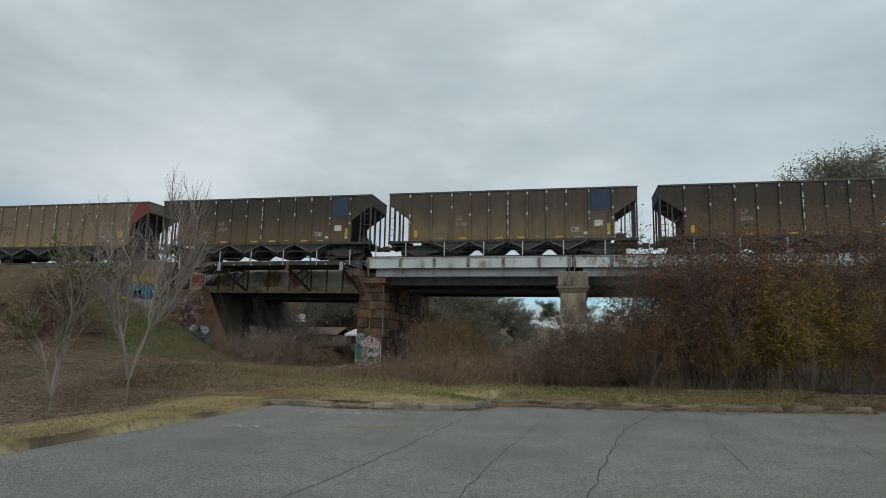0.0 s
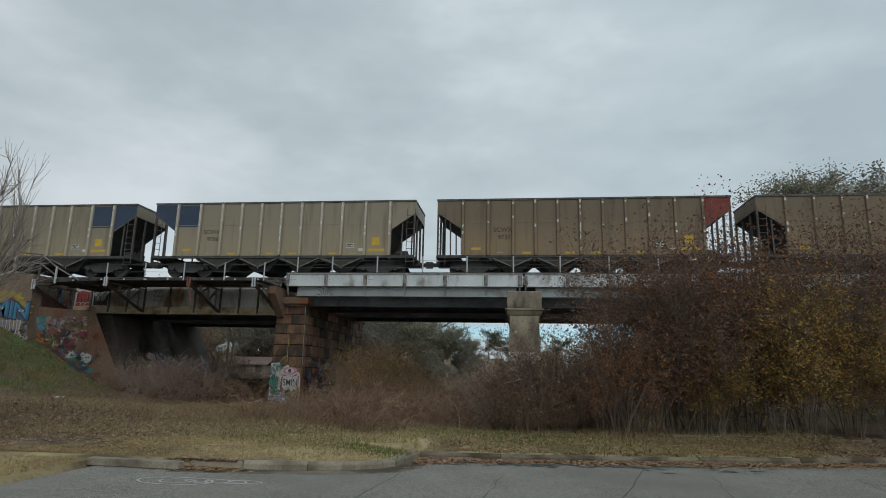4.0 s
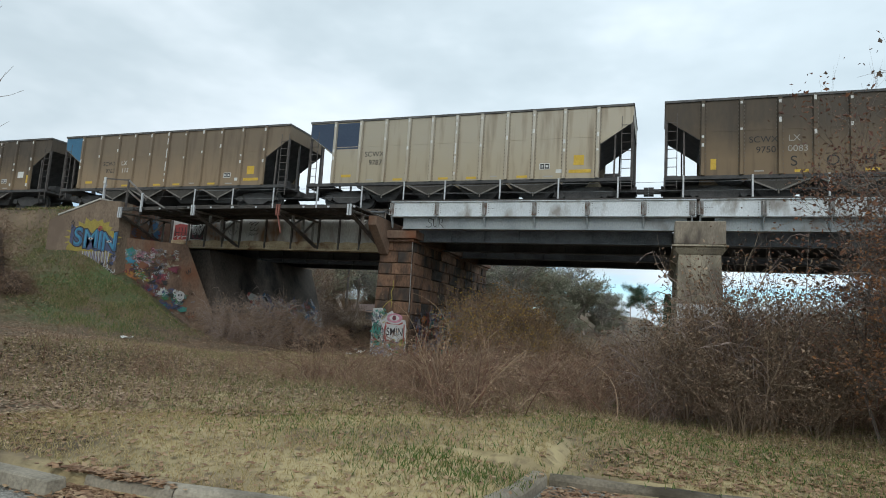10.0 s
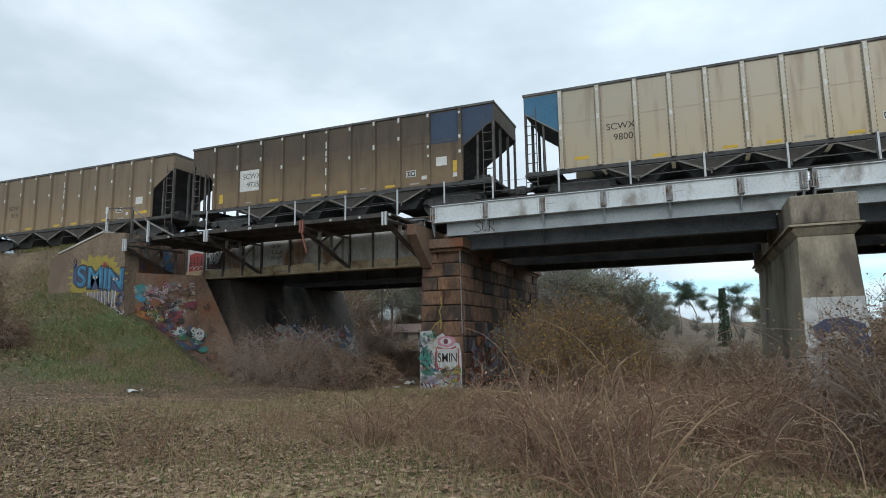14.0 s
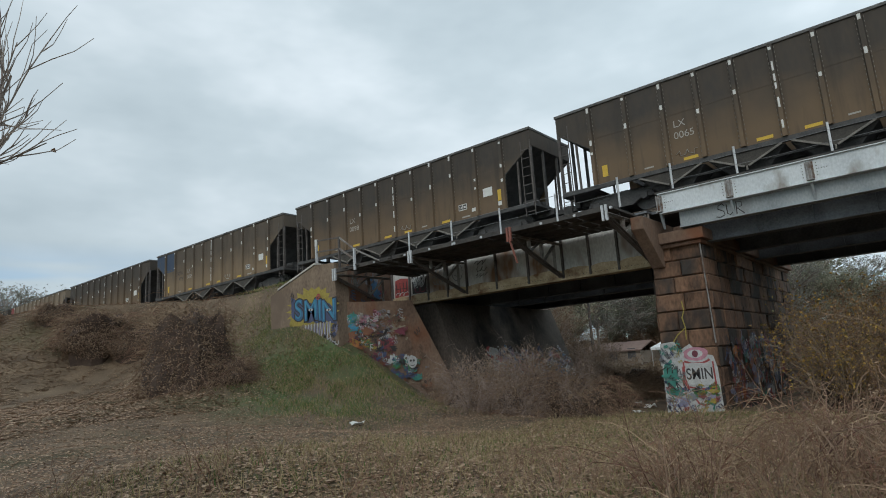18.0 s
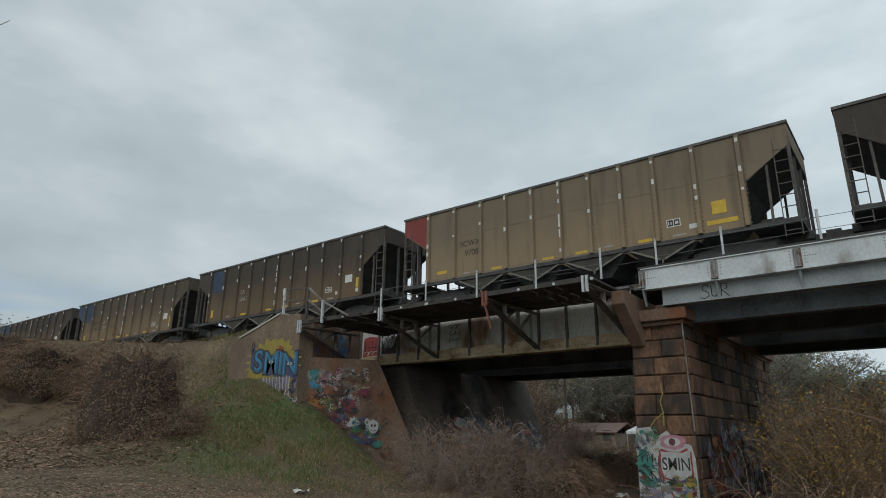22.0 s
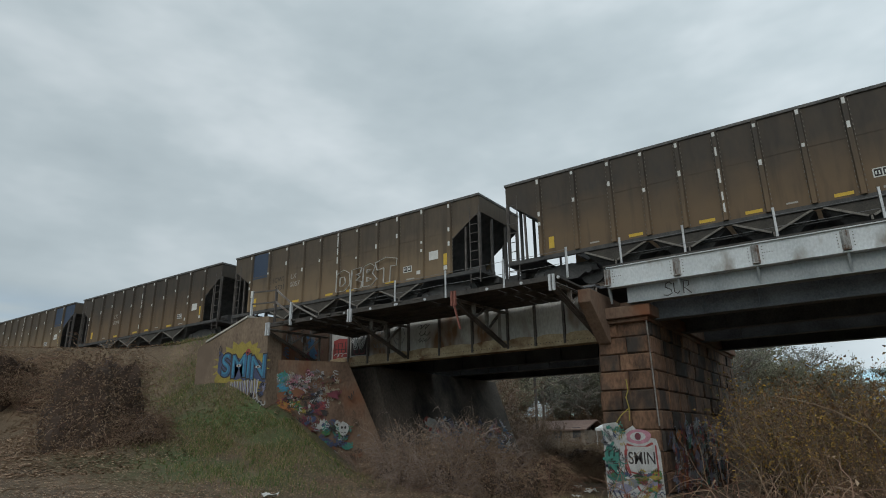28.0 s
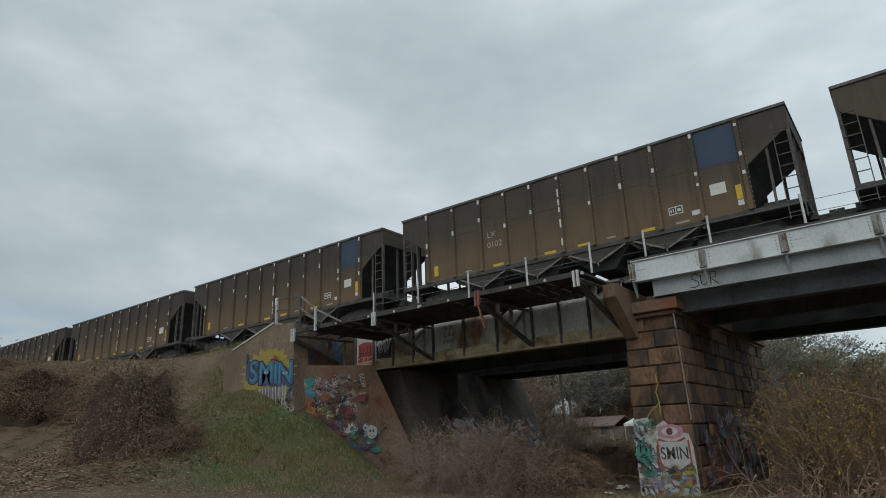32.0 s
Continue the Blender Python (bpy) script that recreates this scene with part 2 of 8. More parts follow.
M = dict(
    asphalt=surface("asphalt", (0.055, 0.052, 0.046), (0.41, 0.39, 0.338), 0.9, 62, 0.98, 0.9, stain=(0.17, 0.162, 0.138), stain_scale=0.3, stain_at=(0.46, 0.8), grain=0.88),
    crack=surface("crack_filler", (0.035, 0.035, 0.035), (0.06, 0.06, 0.06), 2, 30, 0.95),
    lotpaint=surface("faded_white_paint", (0.35, 0.35, 0.34), (0.6, 0.6, 0.58), 6, 60, 0.9),
    yellowpaint=surface("faded_yellow_paint", (0.20, 0.18, 0.10), (0.34, 0.30, 0.15), 4, 50, 0.95),
    scrawlpaint=surface("worn_white_road_paint", (0.32, 0.32, 0.31), (0.66, 0.66, 0.63), 6, 40, 0.95),
    bluepaint=surface("blue_road_paint", (0.035, 0.06, 0.085), (0.09, 0.125, 0.155), 6, 60, 0.9),
    kerb=surface("kerb_concrete", (0.15, 0.128, 0.096), (0.36, 0.315, 0.24), 2.6, 34, 0.95, 0.7, stain=(0.12, 0.10, 0.072), stain_scale=1.7, stain_at=(0.50, 0.70), per_object=0.10),
    oldkerb=surface("buried_kerb", (0.085, 0.072, 0.05), (0.24, 0.20, 0.145), 2.2, 30, 0.95, 0.7, stain=(0.06, 0.048, 0.03), stain_scale=1.4, stain_at=(0.48, 0.62), per_object=0.2),
    wingconc=surface("brown_stained_concrete", (0.115, 0.08, 0.056), (0.25, 0.185, 0.13), 1.0, 16, 0.93, 0.4, stain=(0.14, 0.10, 0.072), stain_scale=0.8, streak=0.5),
    concrete=surface("old_concrete", (0.23, 0.195, 0.135), (0.42, 0.37, 0.275), 1.1, 18, 0.93, 0.4, stain=(0.13, 0.11, 0.085), stain_scale=0.8, streak=0.6),
    capconc=surface("grey_concrete", (0.30, 0.285, 0.25), (0.50, 0.48, 0.43), 1.4, 22, 0.93, 0.35, stain=(0.2, 0.185, 0.16), stain_scale=0.9),
    capstain=surface("stained_cap_concrete", (0.13, 0.105, 0.078), (0.33, 0.28, 0.215), 1.6, 20, 0.93, 0.5, stain=(0.075, 0.06, 0.048), stain_scale=1.3, stain_at=(0.46, 0.62), streak=0.7),
    redconc=surface("rust_stained_concrete", (0.10, 0.062, 0.044), (0.22, 0.145, 0.10), 0.9, 14, 0.93, 0.4, stain=(0.17, 0.065, 0.03), stain_scale=0.7, streak=0.5),
    sootshadeconc=surface("sooty_shaded_concrete", (0.055, 0.047, 0.04), (0.15, 0.122, 0.1), 0.9, 14, 1.0, 0.4, stain=(0.02, 0.019, 0.018), stain_scale=0.7, streak=0.5),
    stone=surface("brown_granite", (0.055, 0.031, 0.02), (0.25, 0.140, 0.084), 2.2, 14, 0.92, 1.0, stain=(0.04, 0.033, 0.028), stain_scale=0.9, stain_at=(0.46, 0.60), per_object=0.28, streak=0.6),
    mortar=surface("dark_mortar", (0.06, 0.045, 0.034), (0.14, 0.10, 0.075), 3, 30, 0.97),
    whitesteel=surface("weathered_white_paint_on_steel", (0.44, 0.47, 0.48), (0.68, 0.71, 0.72), 0.9, 20, 0.6, 0.15, stain=(0.26, 0.24, 0.215), stain_scale=1.6, stain_at=(0.56, 0.70), streak=0.5),
    greysteel=surface("mid_grey_steel", (0.19, 0.212, 0.22), (0.34, 0.365, 0.37), 0.9, 20, 0.6, 0.15, stain=(0.14, 0.13, 0.12), stain_scale=1.1, stain_at=(0.55, 0.7), streak=0.5),
    bracket=surface("rust_streaked_grey_paint", (0.17, 0.155, 0.14), (0.42, 0.42, 0.41), 5, 30, 0.7, 0.2, stain=(0.12, 0.07, 0.045), stain_scale=6.0, stain_at=(0.5, 0.62), streak=0.5),
    girder=surface("faded_girder_paint", (0.29, 0.28, 0.255), (0.52, 0.515, 0.49), 0.9, 16, 0.8, 0.2, stain=(0.16, 0.085, 0.045), stain_scale=1.0, stain_at=(0.52, 0.66), streak=0.6),
    rustband=surface("rusty_ledge_paint", (0.30, 0.22, 0.125), (0.52, 0.42, 0.28), 2, 16, 0.85, 0.3, stain=(0.15, 0.07, 0.03), stain_scale=1.6),
    darksteel=surface("dark_grey_steel", (0.062, 0.066, 0.072), (0.165, 0.172, 0.184), 1.2, 22, 0.75, 0.3),
    oldsteel=surface("rusty_steel_angle", (0.05, 0.042, 0.038), (0.14, 0.125, 0.115), 2.0, 22, 0.8, 0.3),
    strut=surface("grey_steel_angle", (0.13, 0.12, 0.11), (0.30, 0.285, 0.265), 2.0, 22, 0.75, 0.3, stain=(0.10, 0.06, 0.04), stain_scale=1.5),
    white=surface("white_stencil", (0.5, 0.5, 0.47), (0.68, 0.68, 0.65), 5, 40, 0.8, 0.0),
    tie=surface("creosoted_timber", (0.034, 0.032, 0.031), (0.088, 0.079, 0.07), 2.0, 18, 0.95, 0.6),
    ballast=surface("ballast", (0.07, 0.068, 0.065), (0.21, 0.2, 0.185), 4, 25, 0.97, 1.0),
    rail=surface("worn_rail", (0.10, 0.075, 0.06), (0.2, 0.16, 0.13), 4, 30, 0.5, 0.2, metal=0.7),
    post=surface("galvanised_post", (0.38, 0.39, 0.40), (0.6, 0.61, 0.62), 4, 30, 0.55, 0.15, metal=0.2),
    redpost=surface("rust_red_steel", (0.16, 0.055, 0.04), (0.28, 0.11, 0.08), 4, 30, 0.8, 0.3),
    wire=surface("wire", (0.10, 0.10, 0.10), (0.18, 0.18, 0.18), 4, 30, 0.6, 0.0),
    housewall=surface("house_siding", (0.26, 0.22, 0.18), (0.38, 0.33, 0.28), 2, 20, 0.85),
    roofing=surface("roof_shingle", (0.2, 0.14, 0.12), (0.32, 0.23, 0.2), 3, 20, 0.95),
    whiteroof=surface("white_canopy", (0.7, 0.72, 0.74), (0.82, 0.83, 0.84), 2, 20, 0.7),
    path=surface("pale_dirt", (0.3, 0.26, 0.2), (0.45, 0.4, 0.32), 2, 20, 0.95),
    bark=surface("grey_brown_bark", (0.06, 0.045, 0.038), (0.17, 0.135, 0.115), 3, 30, 0.95, 0.6),
)

# ---- mesh helpers ----
class Mesh:
    """Collects vertices and faces of one piece."""

    def __init__(self):
        self.v, self.f = [], []

    def add(self, verts, faces):
        k = len(self.v)
        self.v += [tuple(p) for p in verts]
        self.f += [tuple(i + k for i in f) for f in faces]
        return self

    def box(self, x0, y0, z0, x1, y1, z1):
        p = [(x, y, z) for z in (z0, z1) for y in (y0, y1) for x in (x0, x1)]
        return self.add(p, [(0, 2, 3, 1), (4, 5, 7, 6), (0, 1, 5, 4), (2, 6, 7, 3), (0, 4, 6, 2), (1, 3, 7, 5)])

    def taper(self, lo, hi):
        """A frustum between two rectangles (x0, y0, x1, y1, z)."""
        p = []
        for x0, y0, x1, y1, z in (lo, hi):
            p += [(x0, y0, z), (x1, y0, z), (x1, y1, z), (x0, y1, z)]
        return self.add(p, [(3, 2, 1, 0), (4, 5, 6, 7), (0, 1, 5, 4), (1, 2, 6, 5), (2, 3, 7, 6), (3, 0, 4, 7)])

    def beam(self, a, b, w, h, up=(0, 0, 1)):
        a, b = Vector(a), Vector(b)
        d = (b - a).normalized()
        u = Vector(up)
        if abs(d.dot(u)) > 0.98:
            u = Vector((0, 1, 0))
        s = d.cross(u).normalized() * (w / 2)
        t = s.cross(d).normalized() * (h / 2)
        p = [c + i * s + j * t for c in (a, b) for i, j in ((-1, -1), (1, -1), (1, 1), (-1, 1))]
        return self.add(p, [(0, 1, 2, 3), (7, 6, 5, 4), (0, 4, 5, 1), (1, 5, 6, 2), (2, 6, 7, 3), (3, 7, 4, 0)])

    def tube(self, a, b, r, n=8, r2=None):
        a, b = Vector(a), Vector(b)
        d = (b - a).normalized()
        u = Vector((0, 0, 1)) if abs(d.z) < 0.9 else Vector((1, 0, 0))
        s = d.cross(u).normalized()
        t = s.cross(d)
        r2 = r if r2 is None else r2
        p = [c + q * (math.cos(2 * math.pi * i / n) * s + math.sin(2 * math.pi * i / n) * t) for c, q in ((a, r), (b, r2)) for i in range(n)]
        f = [(i, (i + 1) % n, n + (i + 1) % n, n + i) for i in range(n)]
        return self.add(p, f + [tuple(range(n))[::-1], tuple(range(n, 2 * n))])

    def prism(self, outline, axis, lo, hi):
        """An outline of (u, v) pairs, pushed along an axis from lo to hi. axis y: u=x, v=z; axis x: u=y, v=z; axis z: u=x, v=y."""
        n = len(outline)
        put = {"y": lambda u, v, w: (u, w, v), "x": lambda u, v, w: (w, u, v), "z": lambda u, v, w: (u, v, w)}[axis]
        p = [put(u, v, w) for w in (lo, hi) for u, v in outline]
        f = [tuple(range(n)), tuple(range(2 * n - 1, n - 1, -1))] + [(i, n + i, n + (i + 1) % n, (i + 1) % n) for i in range(n)]
        return self.add(p, f)

    def data(self, name, mat, smooth=False, bevel=0.0):
        me = bpy.data.meshes.new(name)
        me.from_pydata(self.v, [], self.f)
        bm = bmesh.new()
        bm.from_mesh(me)
        bmesh.ops.recalc_face_normals(bm, faces=bm.faces)
        if bevel:
            bmesh.ops.bevel(bm, geom=bm.edges[:], offset=bevel, segments=1, affect="EDGES")
        bm.to_mesh(me)
        bm.free()
        if smooth:
            me.shade_smooth()
        me.materials.append(mat)
        return me


def part(name, mesh, mat, parent=None, label="", smooth=False, bevel=0.0, at=None):
    """One mesh object under a thing or a part."""
    data = mesh.data(name, mat, smooth, bevel) if isinstance(mesh, Mesh) else mesh
    ob = new(name, data)
    if parent is not None:
        ob.parent = parent
    if at is not None:
        ob.matrix_basis = at
    if label:
        ob["label"] = label
    return ob


def thing(name, label, category, group="", at=None, kind=""):
    ob = new(name)
    if at is not None:
        ob.matrix_basis = at
    return tagged(ob, label, category, group, kind)


def solid(name, mesh, mat, label="", category="", group="", kind="", smooth=False, bevel=0.0):
    return tagged(part(name, mesh, mat, None, "", smooth, bevel), label, category, group, kind)


def quick(name, verts, faces, mat, smooth=False):
    """A mesh straight from arrays, for large numbers of pieces."""
    me = bpy.data.meshes.new(name)
    me.from_pydata(verts, [], faces)
    if smooth:
        me.shade_smooth()
    me.materials.append(mat)
    return me


_font = {}


def text_mesh(words, size, mat, fat=0.0):
    """Lettering in the built-in font as a flat mesh in the xz plane, facing -y, centred."""
    key = (words, size, mat.name, fat)
    if key not in _font:
        cu = bpy.data.curves.new("words", "FONT")
        cu.body, cu.size, cu.align_x, cu.align_y, cu.extrude = words, size, "CENTER", "CENTER", 0.0
        cu.offset = fat
        ob = bpy.data.objects.new("words", cu)
        scene.collection.objects.link(ob)
        dg = bpy.context.evaluated_depsgraph_get()
        me = bpy.data.meshes.new_from_object(ob.evaluated_get(dg))
        me.transform(Matrix.Rotation(radians(90), 4, "X"))
        bpy.data.objects.remove(ob)
        bpy.data.curves.remove(cu)
        me.materials.clear()
        me.materials.append(mat)
        _font[key] = me
    return _font[key]

# ---- plan ----
RAIL, TRACK = 6.68, 40.4          # rail top and the near track's middle line
NEAR, FAR = 37.25, 49.6           # the deck's two edges
PIER1, PIER2, PIER3 = -11.3, 0.6, 12.6


# the lot lies a kerb's height below the verge
LOT = -0.17
# the asphalt's edge: up the left side to the corner, round the verge's nose, and on along the far side
EDGE = [(-9.9, -6), (-8.6, 2), (-7.6, 7), (-7.3, 10.2), (-7.2, 12.6), (-7.12, 15.0), (-7.1, 18.28), (-5.45, 18.29), (-4.46, 18.30), (-3.33, 18.45), (-2.55, 18.72),
        (-2.14, 19.02), (-1.93, 19.4), (-1.80, 20.0), (-1.72, 20.85), (0.0, 20.92), (2.1, 21.2), (4.2, 21.65), (6.4, 22.1), (9.0, 22.9), (14, 23.6), (22, 24.0), (34, 23.5)]
NOSE = 14                         # where the far side begins
KERB_X, KERB_Y = [p[0] for p in EDGE[7:]], [p[1] for p in EDGE[7:]]


def smooth(a, b, v):
    v = min(1.0, max(0.0, (v - a) / (b - a)))
    return v * v * (3 - 2 * v)


def ground(x, y):
    """The height of the ground."""
    # the railway bank, cut through for the bridge
    dx = max(0.0, x + 25.2) if x < 2 else max(0.0, 15.5 - x)
    left = smooth(33, 46, -x)
    near, far = 35.6 - 4.6 * left, 51.5
    dy = max(0.0, near - y, y - far)
    if x < 2:
        run = (3.7 + 5.8 * left) if y < near else 7.0
        reach = float(np.interp(y, [34.1, 35.3, 37.0, 46.0, 47.8], [5.0, 3.0, 2.5, 2.5, 0.7]))
        z = (6.0 + 0.55 * left) * math.exp(-((dx / reach) ** 1.6)) * math.exp(-((dy / run) ** (0.82 + 0.5 * left)))
    else:
        z = 6.2 * math.exp(-dx / 3.0) * math.exp(-dy / 5.0)
    # gently rising land beyond
    z += 5.5 * smooth(72, 130, y) * (1 - 0.8 * smooth(-14, 2, x))
    z += 7 * smooth(150, 420, y)
    # the verge behind the kerb, and a shallow dip before the piers
    z += 0.10 * smooth(17.5, 19.5, y) * (1 - smooth(24, 30, y)) * smooth(-12, -6, 4 - abs(x + 1))
    z -= 0.25 * math.exp(-(((y - 44) / 8) ** 2)) * math.exp(-(((x + 3) / 9) ** 2))
    z += 0.45 * smooth(8, 14, -x) * smooth(17, 22, y) * (1 - smooth(25, 32, y))
    z -= 0.45 * smooth(8, 11.5, -x) * (1 - smooth(18, 30, -x)) * smooth(3, 12, y) * (1 - smooth(18.5, 23, y))
    rough = 0.0 if (y < 18 and x > -7) else 1.0
    z += rough * (0.10 * noise.noise((x * 0.35, y * 0.35, 0)) + 0.05 * noise.noise((x * 1.1, y * 1.1, 3)))
    # the verge is flush with the kerb's back
    if -9.5 < x < 14 and 16 < y < 26:
        near = kerb_gap(x, y)
        if near < 1.8:
            k = smooth(0.1, 1.8, near)
            z = -0.045 * (1 - k) + z * k
    return z


def kerb_gap(x, y):
    """How far a place on the verge lies behind the kerb."""
    gap = y - float(np.interp(x, KERB_X, KERB_Y))
    if x < -1.72 and 17.9 < y < 20.85:
        gap = min(gap, float(np.interp(y, KERB_Y[:8], KERB_X[:8])) - x)
    return max(0.0, gap)


def steps(spans):
    out = []
    for a, b, d in spans:
        n = max(1, round((b - a) / d))
        out += [a + (b - a) * i / n for i in range(n)]
    return out + [spans[-1][1]]


_xs = steps([(-2600, -700, 240), (-700, -140, 30), (-140, -62, 6), (-62, -34, 1.2), (-34, -9, 0.5), (-9, 9, 0.2), (9, 16, 0.5), (16, 50, 1.5), (50, 140, 6), (140, 700, 30), (700, 2600, 240)])
_ys = steps([(-900, -60, 80), (-60, 0, 6), (0, 14, 0.8), (14, 17.4, 0.5), (17.4, 23, 0.2), (23, 40, 0.5), (40, 60, 1.0), (60, 140, 4), (140, 460, 20), (460, 3200, 300)])


def in_lot(x, y):
    if y < -6 or x > 34:
        return False
    if x < -7.1:
        lim = np.interp(y, [p[1] for p in EDGE[:6]], [p[0] for p in EDGE[:6]])
        return x > lim and y < 18.28
    lim = np.interp(x, [p[0] for p in EDGE[6:]], [p[1] for p in EDGE[6:]])
    return y < lim


def ground_material():
    m = surface("ground", (0.070, 0.048, 0.030), (0.20, 0.142, 0.088), 0.8, 18, 0.97, 1.0, stain=(0.075, 0.066, 0.03), stain_scale=0.35)
    n, l = m.node_tree.nodes, m.node_tree.links
    b = n["Principled BSDF"]
    old = b.inputs["Base Color"].links[0].from_socket
    tc = n.new("ShaderNodeTexCoord")
    sep = n.new("ShaderNodeSeparateXYZ")
    l.new(tc.outputs["Object"], sep.inputs[0])
    no = n.new("ShaderNodeTexNoise")
    no.inputs["Scale"].default_value, no.inputs["Detail"].default_value = 0.5, 5
    l.new(tc.outputs["Object"], no.inputs["Vector"])

    def band(socket, a, b2):
        r = n.new("ShaderNodeMapRange")
        r.inputs["From Min"].default_value, r.inputs["From Max"].default_value = a, b2
        l.new(socket, r.inputs["Value"])
        return r.outputs["Result"]

    def times(p, q):
        k = n.new("ShaderNodeMath")
        k.operation = "MULTIPLY"
        l.new(p, k.inputs[0])
        l.new(q, k.inputs[1])
        return k.outputs[0]

    def over(base, mask, colour):
        x = n.new("ShaderNodeMix")
        x.data_type = "RGBA"
        l.new(mask, x.inputs[0])
        l.new(base, x.inputs[6])
        x.inputs[7].default_value = rgb(colour)
        return x.outputs[2]

    fine = n.new("ShaderNodeTexNoise")
    fine.inputs["Scale"].default_value, fine.inputs["Detail"].default_value = 7.0, 6
    l.new(tc.outputs["Object"], fine.inputs["Vector"])
    patch = times(band(no.outputs["Fac"], 0.36, 0.55), band(fine.outputs["Fac"], 0.24, 0.50))
    straw = times(times(band(sep.outputs["Y"], 5, 8), band(sep.outputs["Y"], 24.5, 22.5)), times(band(sep.outputs["X"], -10.5, -8.5), patch))
    col = over(old, straw, (0.42, 0.335, 0.175))
    green = times(times(times(band(sep.outputs["Y"], 27, 31), band(sep.outputs["Y"], 37, 35)), times(band(sep.outputs["X"], -28, -24), band(sep.outputs["X"], -17, -21))), patch)
    col = over(col, green, (0.07, 0.10, 0.035))
    l.new(col, b.inputs["Base Color"])
    return m


def build_ground():
    nx, ny = len(_xs), len(_ys)
    verts = []
    for y in _ys:
        for x in _xs:
            z = ground(x, y)
            if in_lot(x, y) or in_lot(x + 0.1, y - 0.1) or in_lot(x - 0.1, y - 0.1):
                z = min(z, LOT - 0.06)
            verts.append((x, y, z))
    faces = [(j * nx + i, j * nx + i + 1, (j + 1) * nx + i + 1, (j + 1) * nx + i) for j in range(ny - 1) for i in range(nx - 1)]
    ob = new("ground", quick("ground", verts, faces, ground_material(), True))
    tagged(ob, "brown leaf-littered ground with dry grass", "ground", kind="structure")
    # the parking lot's asphalt
    lot = Mesh()
    lot.prism([(-9.9, -30)] + [(x, y) for x, y in EDGE] + [(34, -30)], "z", LOT - 0.06, LOT)
    tagged(part("road", lot, M["asphalt"]), "cracked grey asphalt of a parking lot", "road", kind="structure")


build_ground()


# kerb stones, each a piece of its own, with bevelled tops
def build_kerb():
    kerb = thing("kerb", "worn concrete kerb round a parking lot", "kerb", kind="structure")
    rnd = random.Random(17)

    def run(points, h, mat, sunk):
        for a, b in zip(points, points[1:]):
            d = b - a
            n = max(1, round(d.length / 1.9))
            for i in range(n):
                p, q = a + d * (i / n), a + d * ((i + 1) / n)
                u = d.normalized()
                s = Vector((-u.y, u.x, 0))
                g = 0.007
                p, q = p + u * g, q - u * g
                prof = [(0.0, -0.12), (0.005, h * 0.6), (0.02, h - 0.035), (0.05, h - 0.006), (0.10, h), (0.17, h - 0.006), (0.18, -0.12)]
                k, m = len(prof), 6
                drop = rnd.uniform(0, sunk)
                v = []
                for c in range(m + 1):
                    e = p.lerp(q, c / m)
                    chip = (0.012 if c in (0, m) else 0.005) * rnd.random()
                    v += [e + s * (o + (chip if 0 < r < 5 else 0)) + Vector((0, 0, LOT + z - drop - (chip if 2 < r < 6 else 0))) for r, (o, z) in enumerate(prof)]
                f = [tuple(range(k)), tuple(range((m + 1) * k - 1, m * k - 1, -1))]
                f += [(c * k + j, (c + 1) * k + j, (c + 1) * k + (j + 1) % k, c * k + (j + 1) % k) for c in range(m) for j in range(k)]
                part("kerb_stone", Mesh().add(v, f), M[mat], kerb)

    line = [Vector((x, y, 0)) for x, y in EDGE]
    run(line[7:NOSE + 1], 0.155, "kerb", 0.012)
    run(line[NOSE:NOSE + 6], 0.145, "oldkerb", 0.05)
    return kerb


build_kerb()

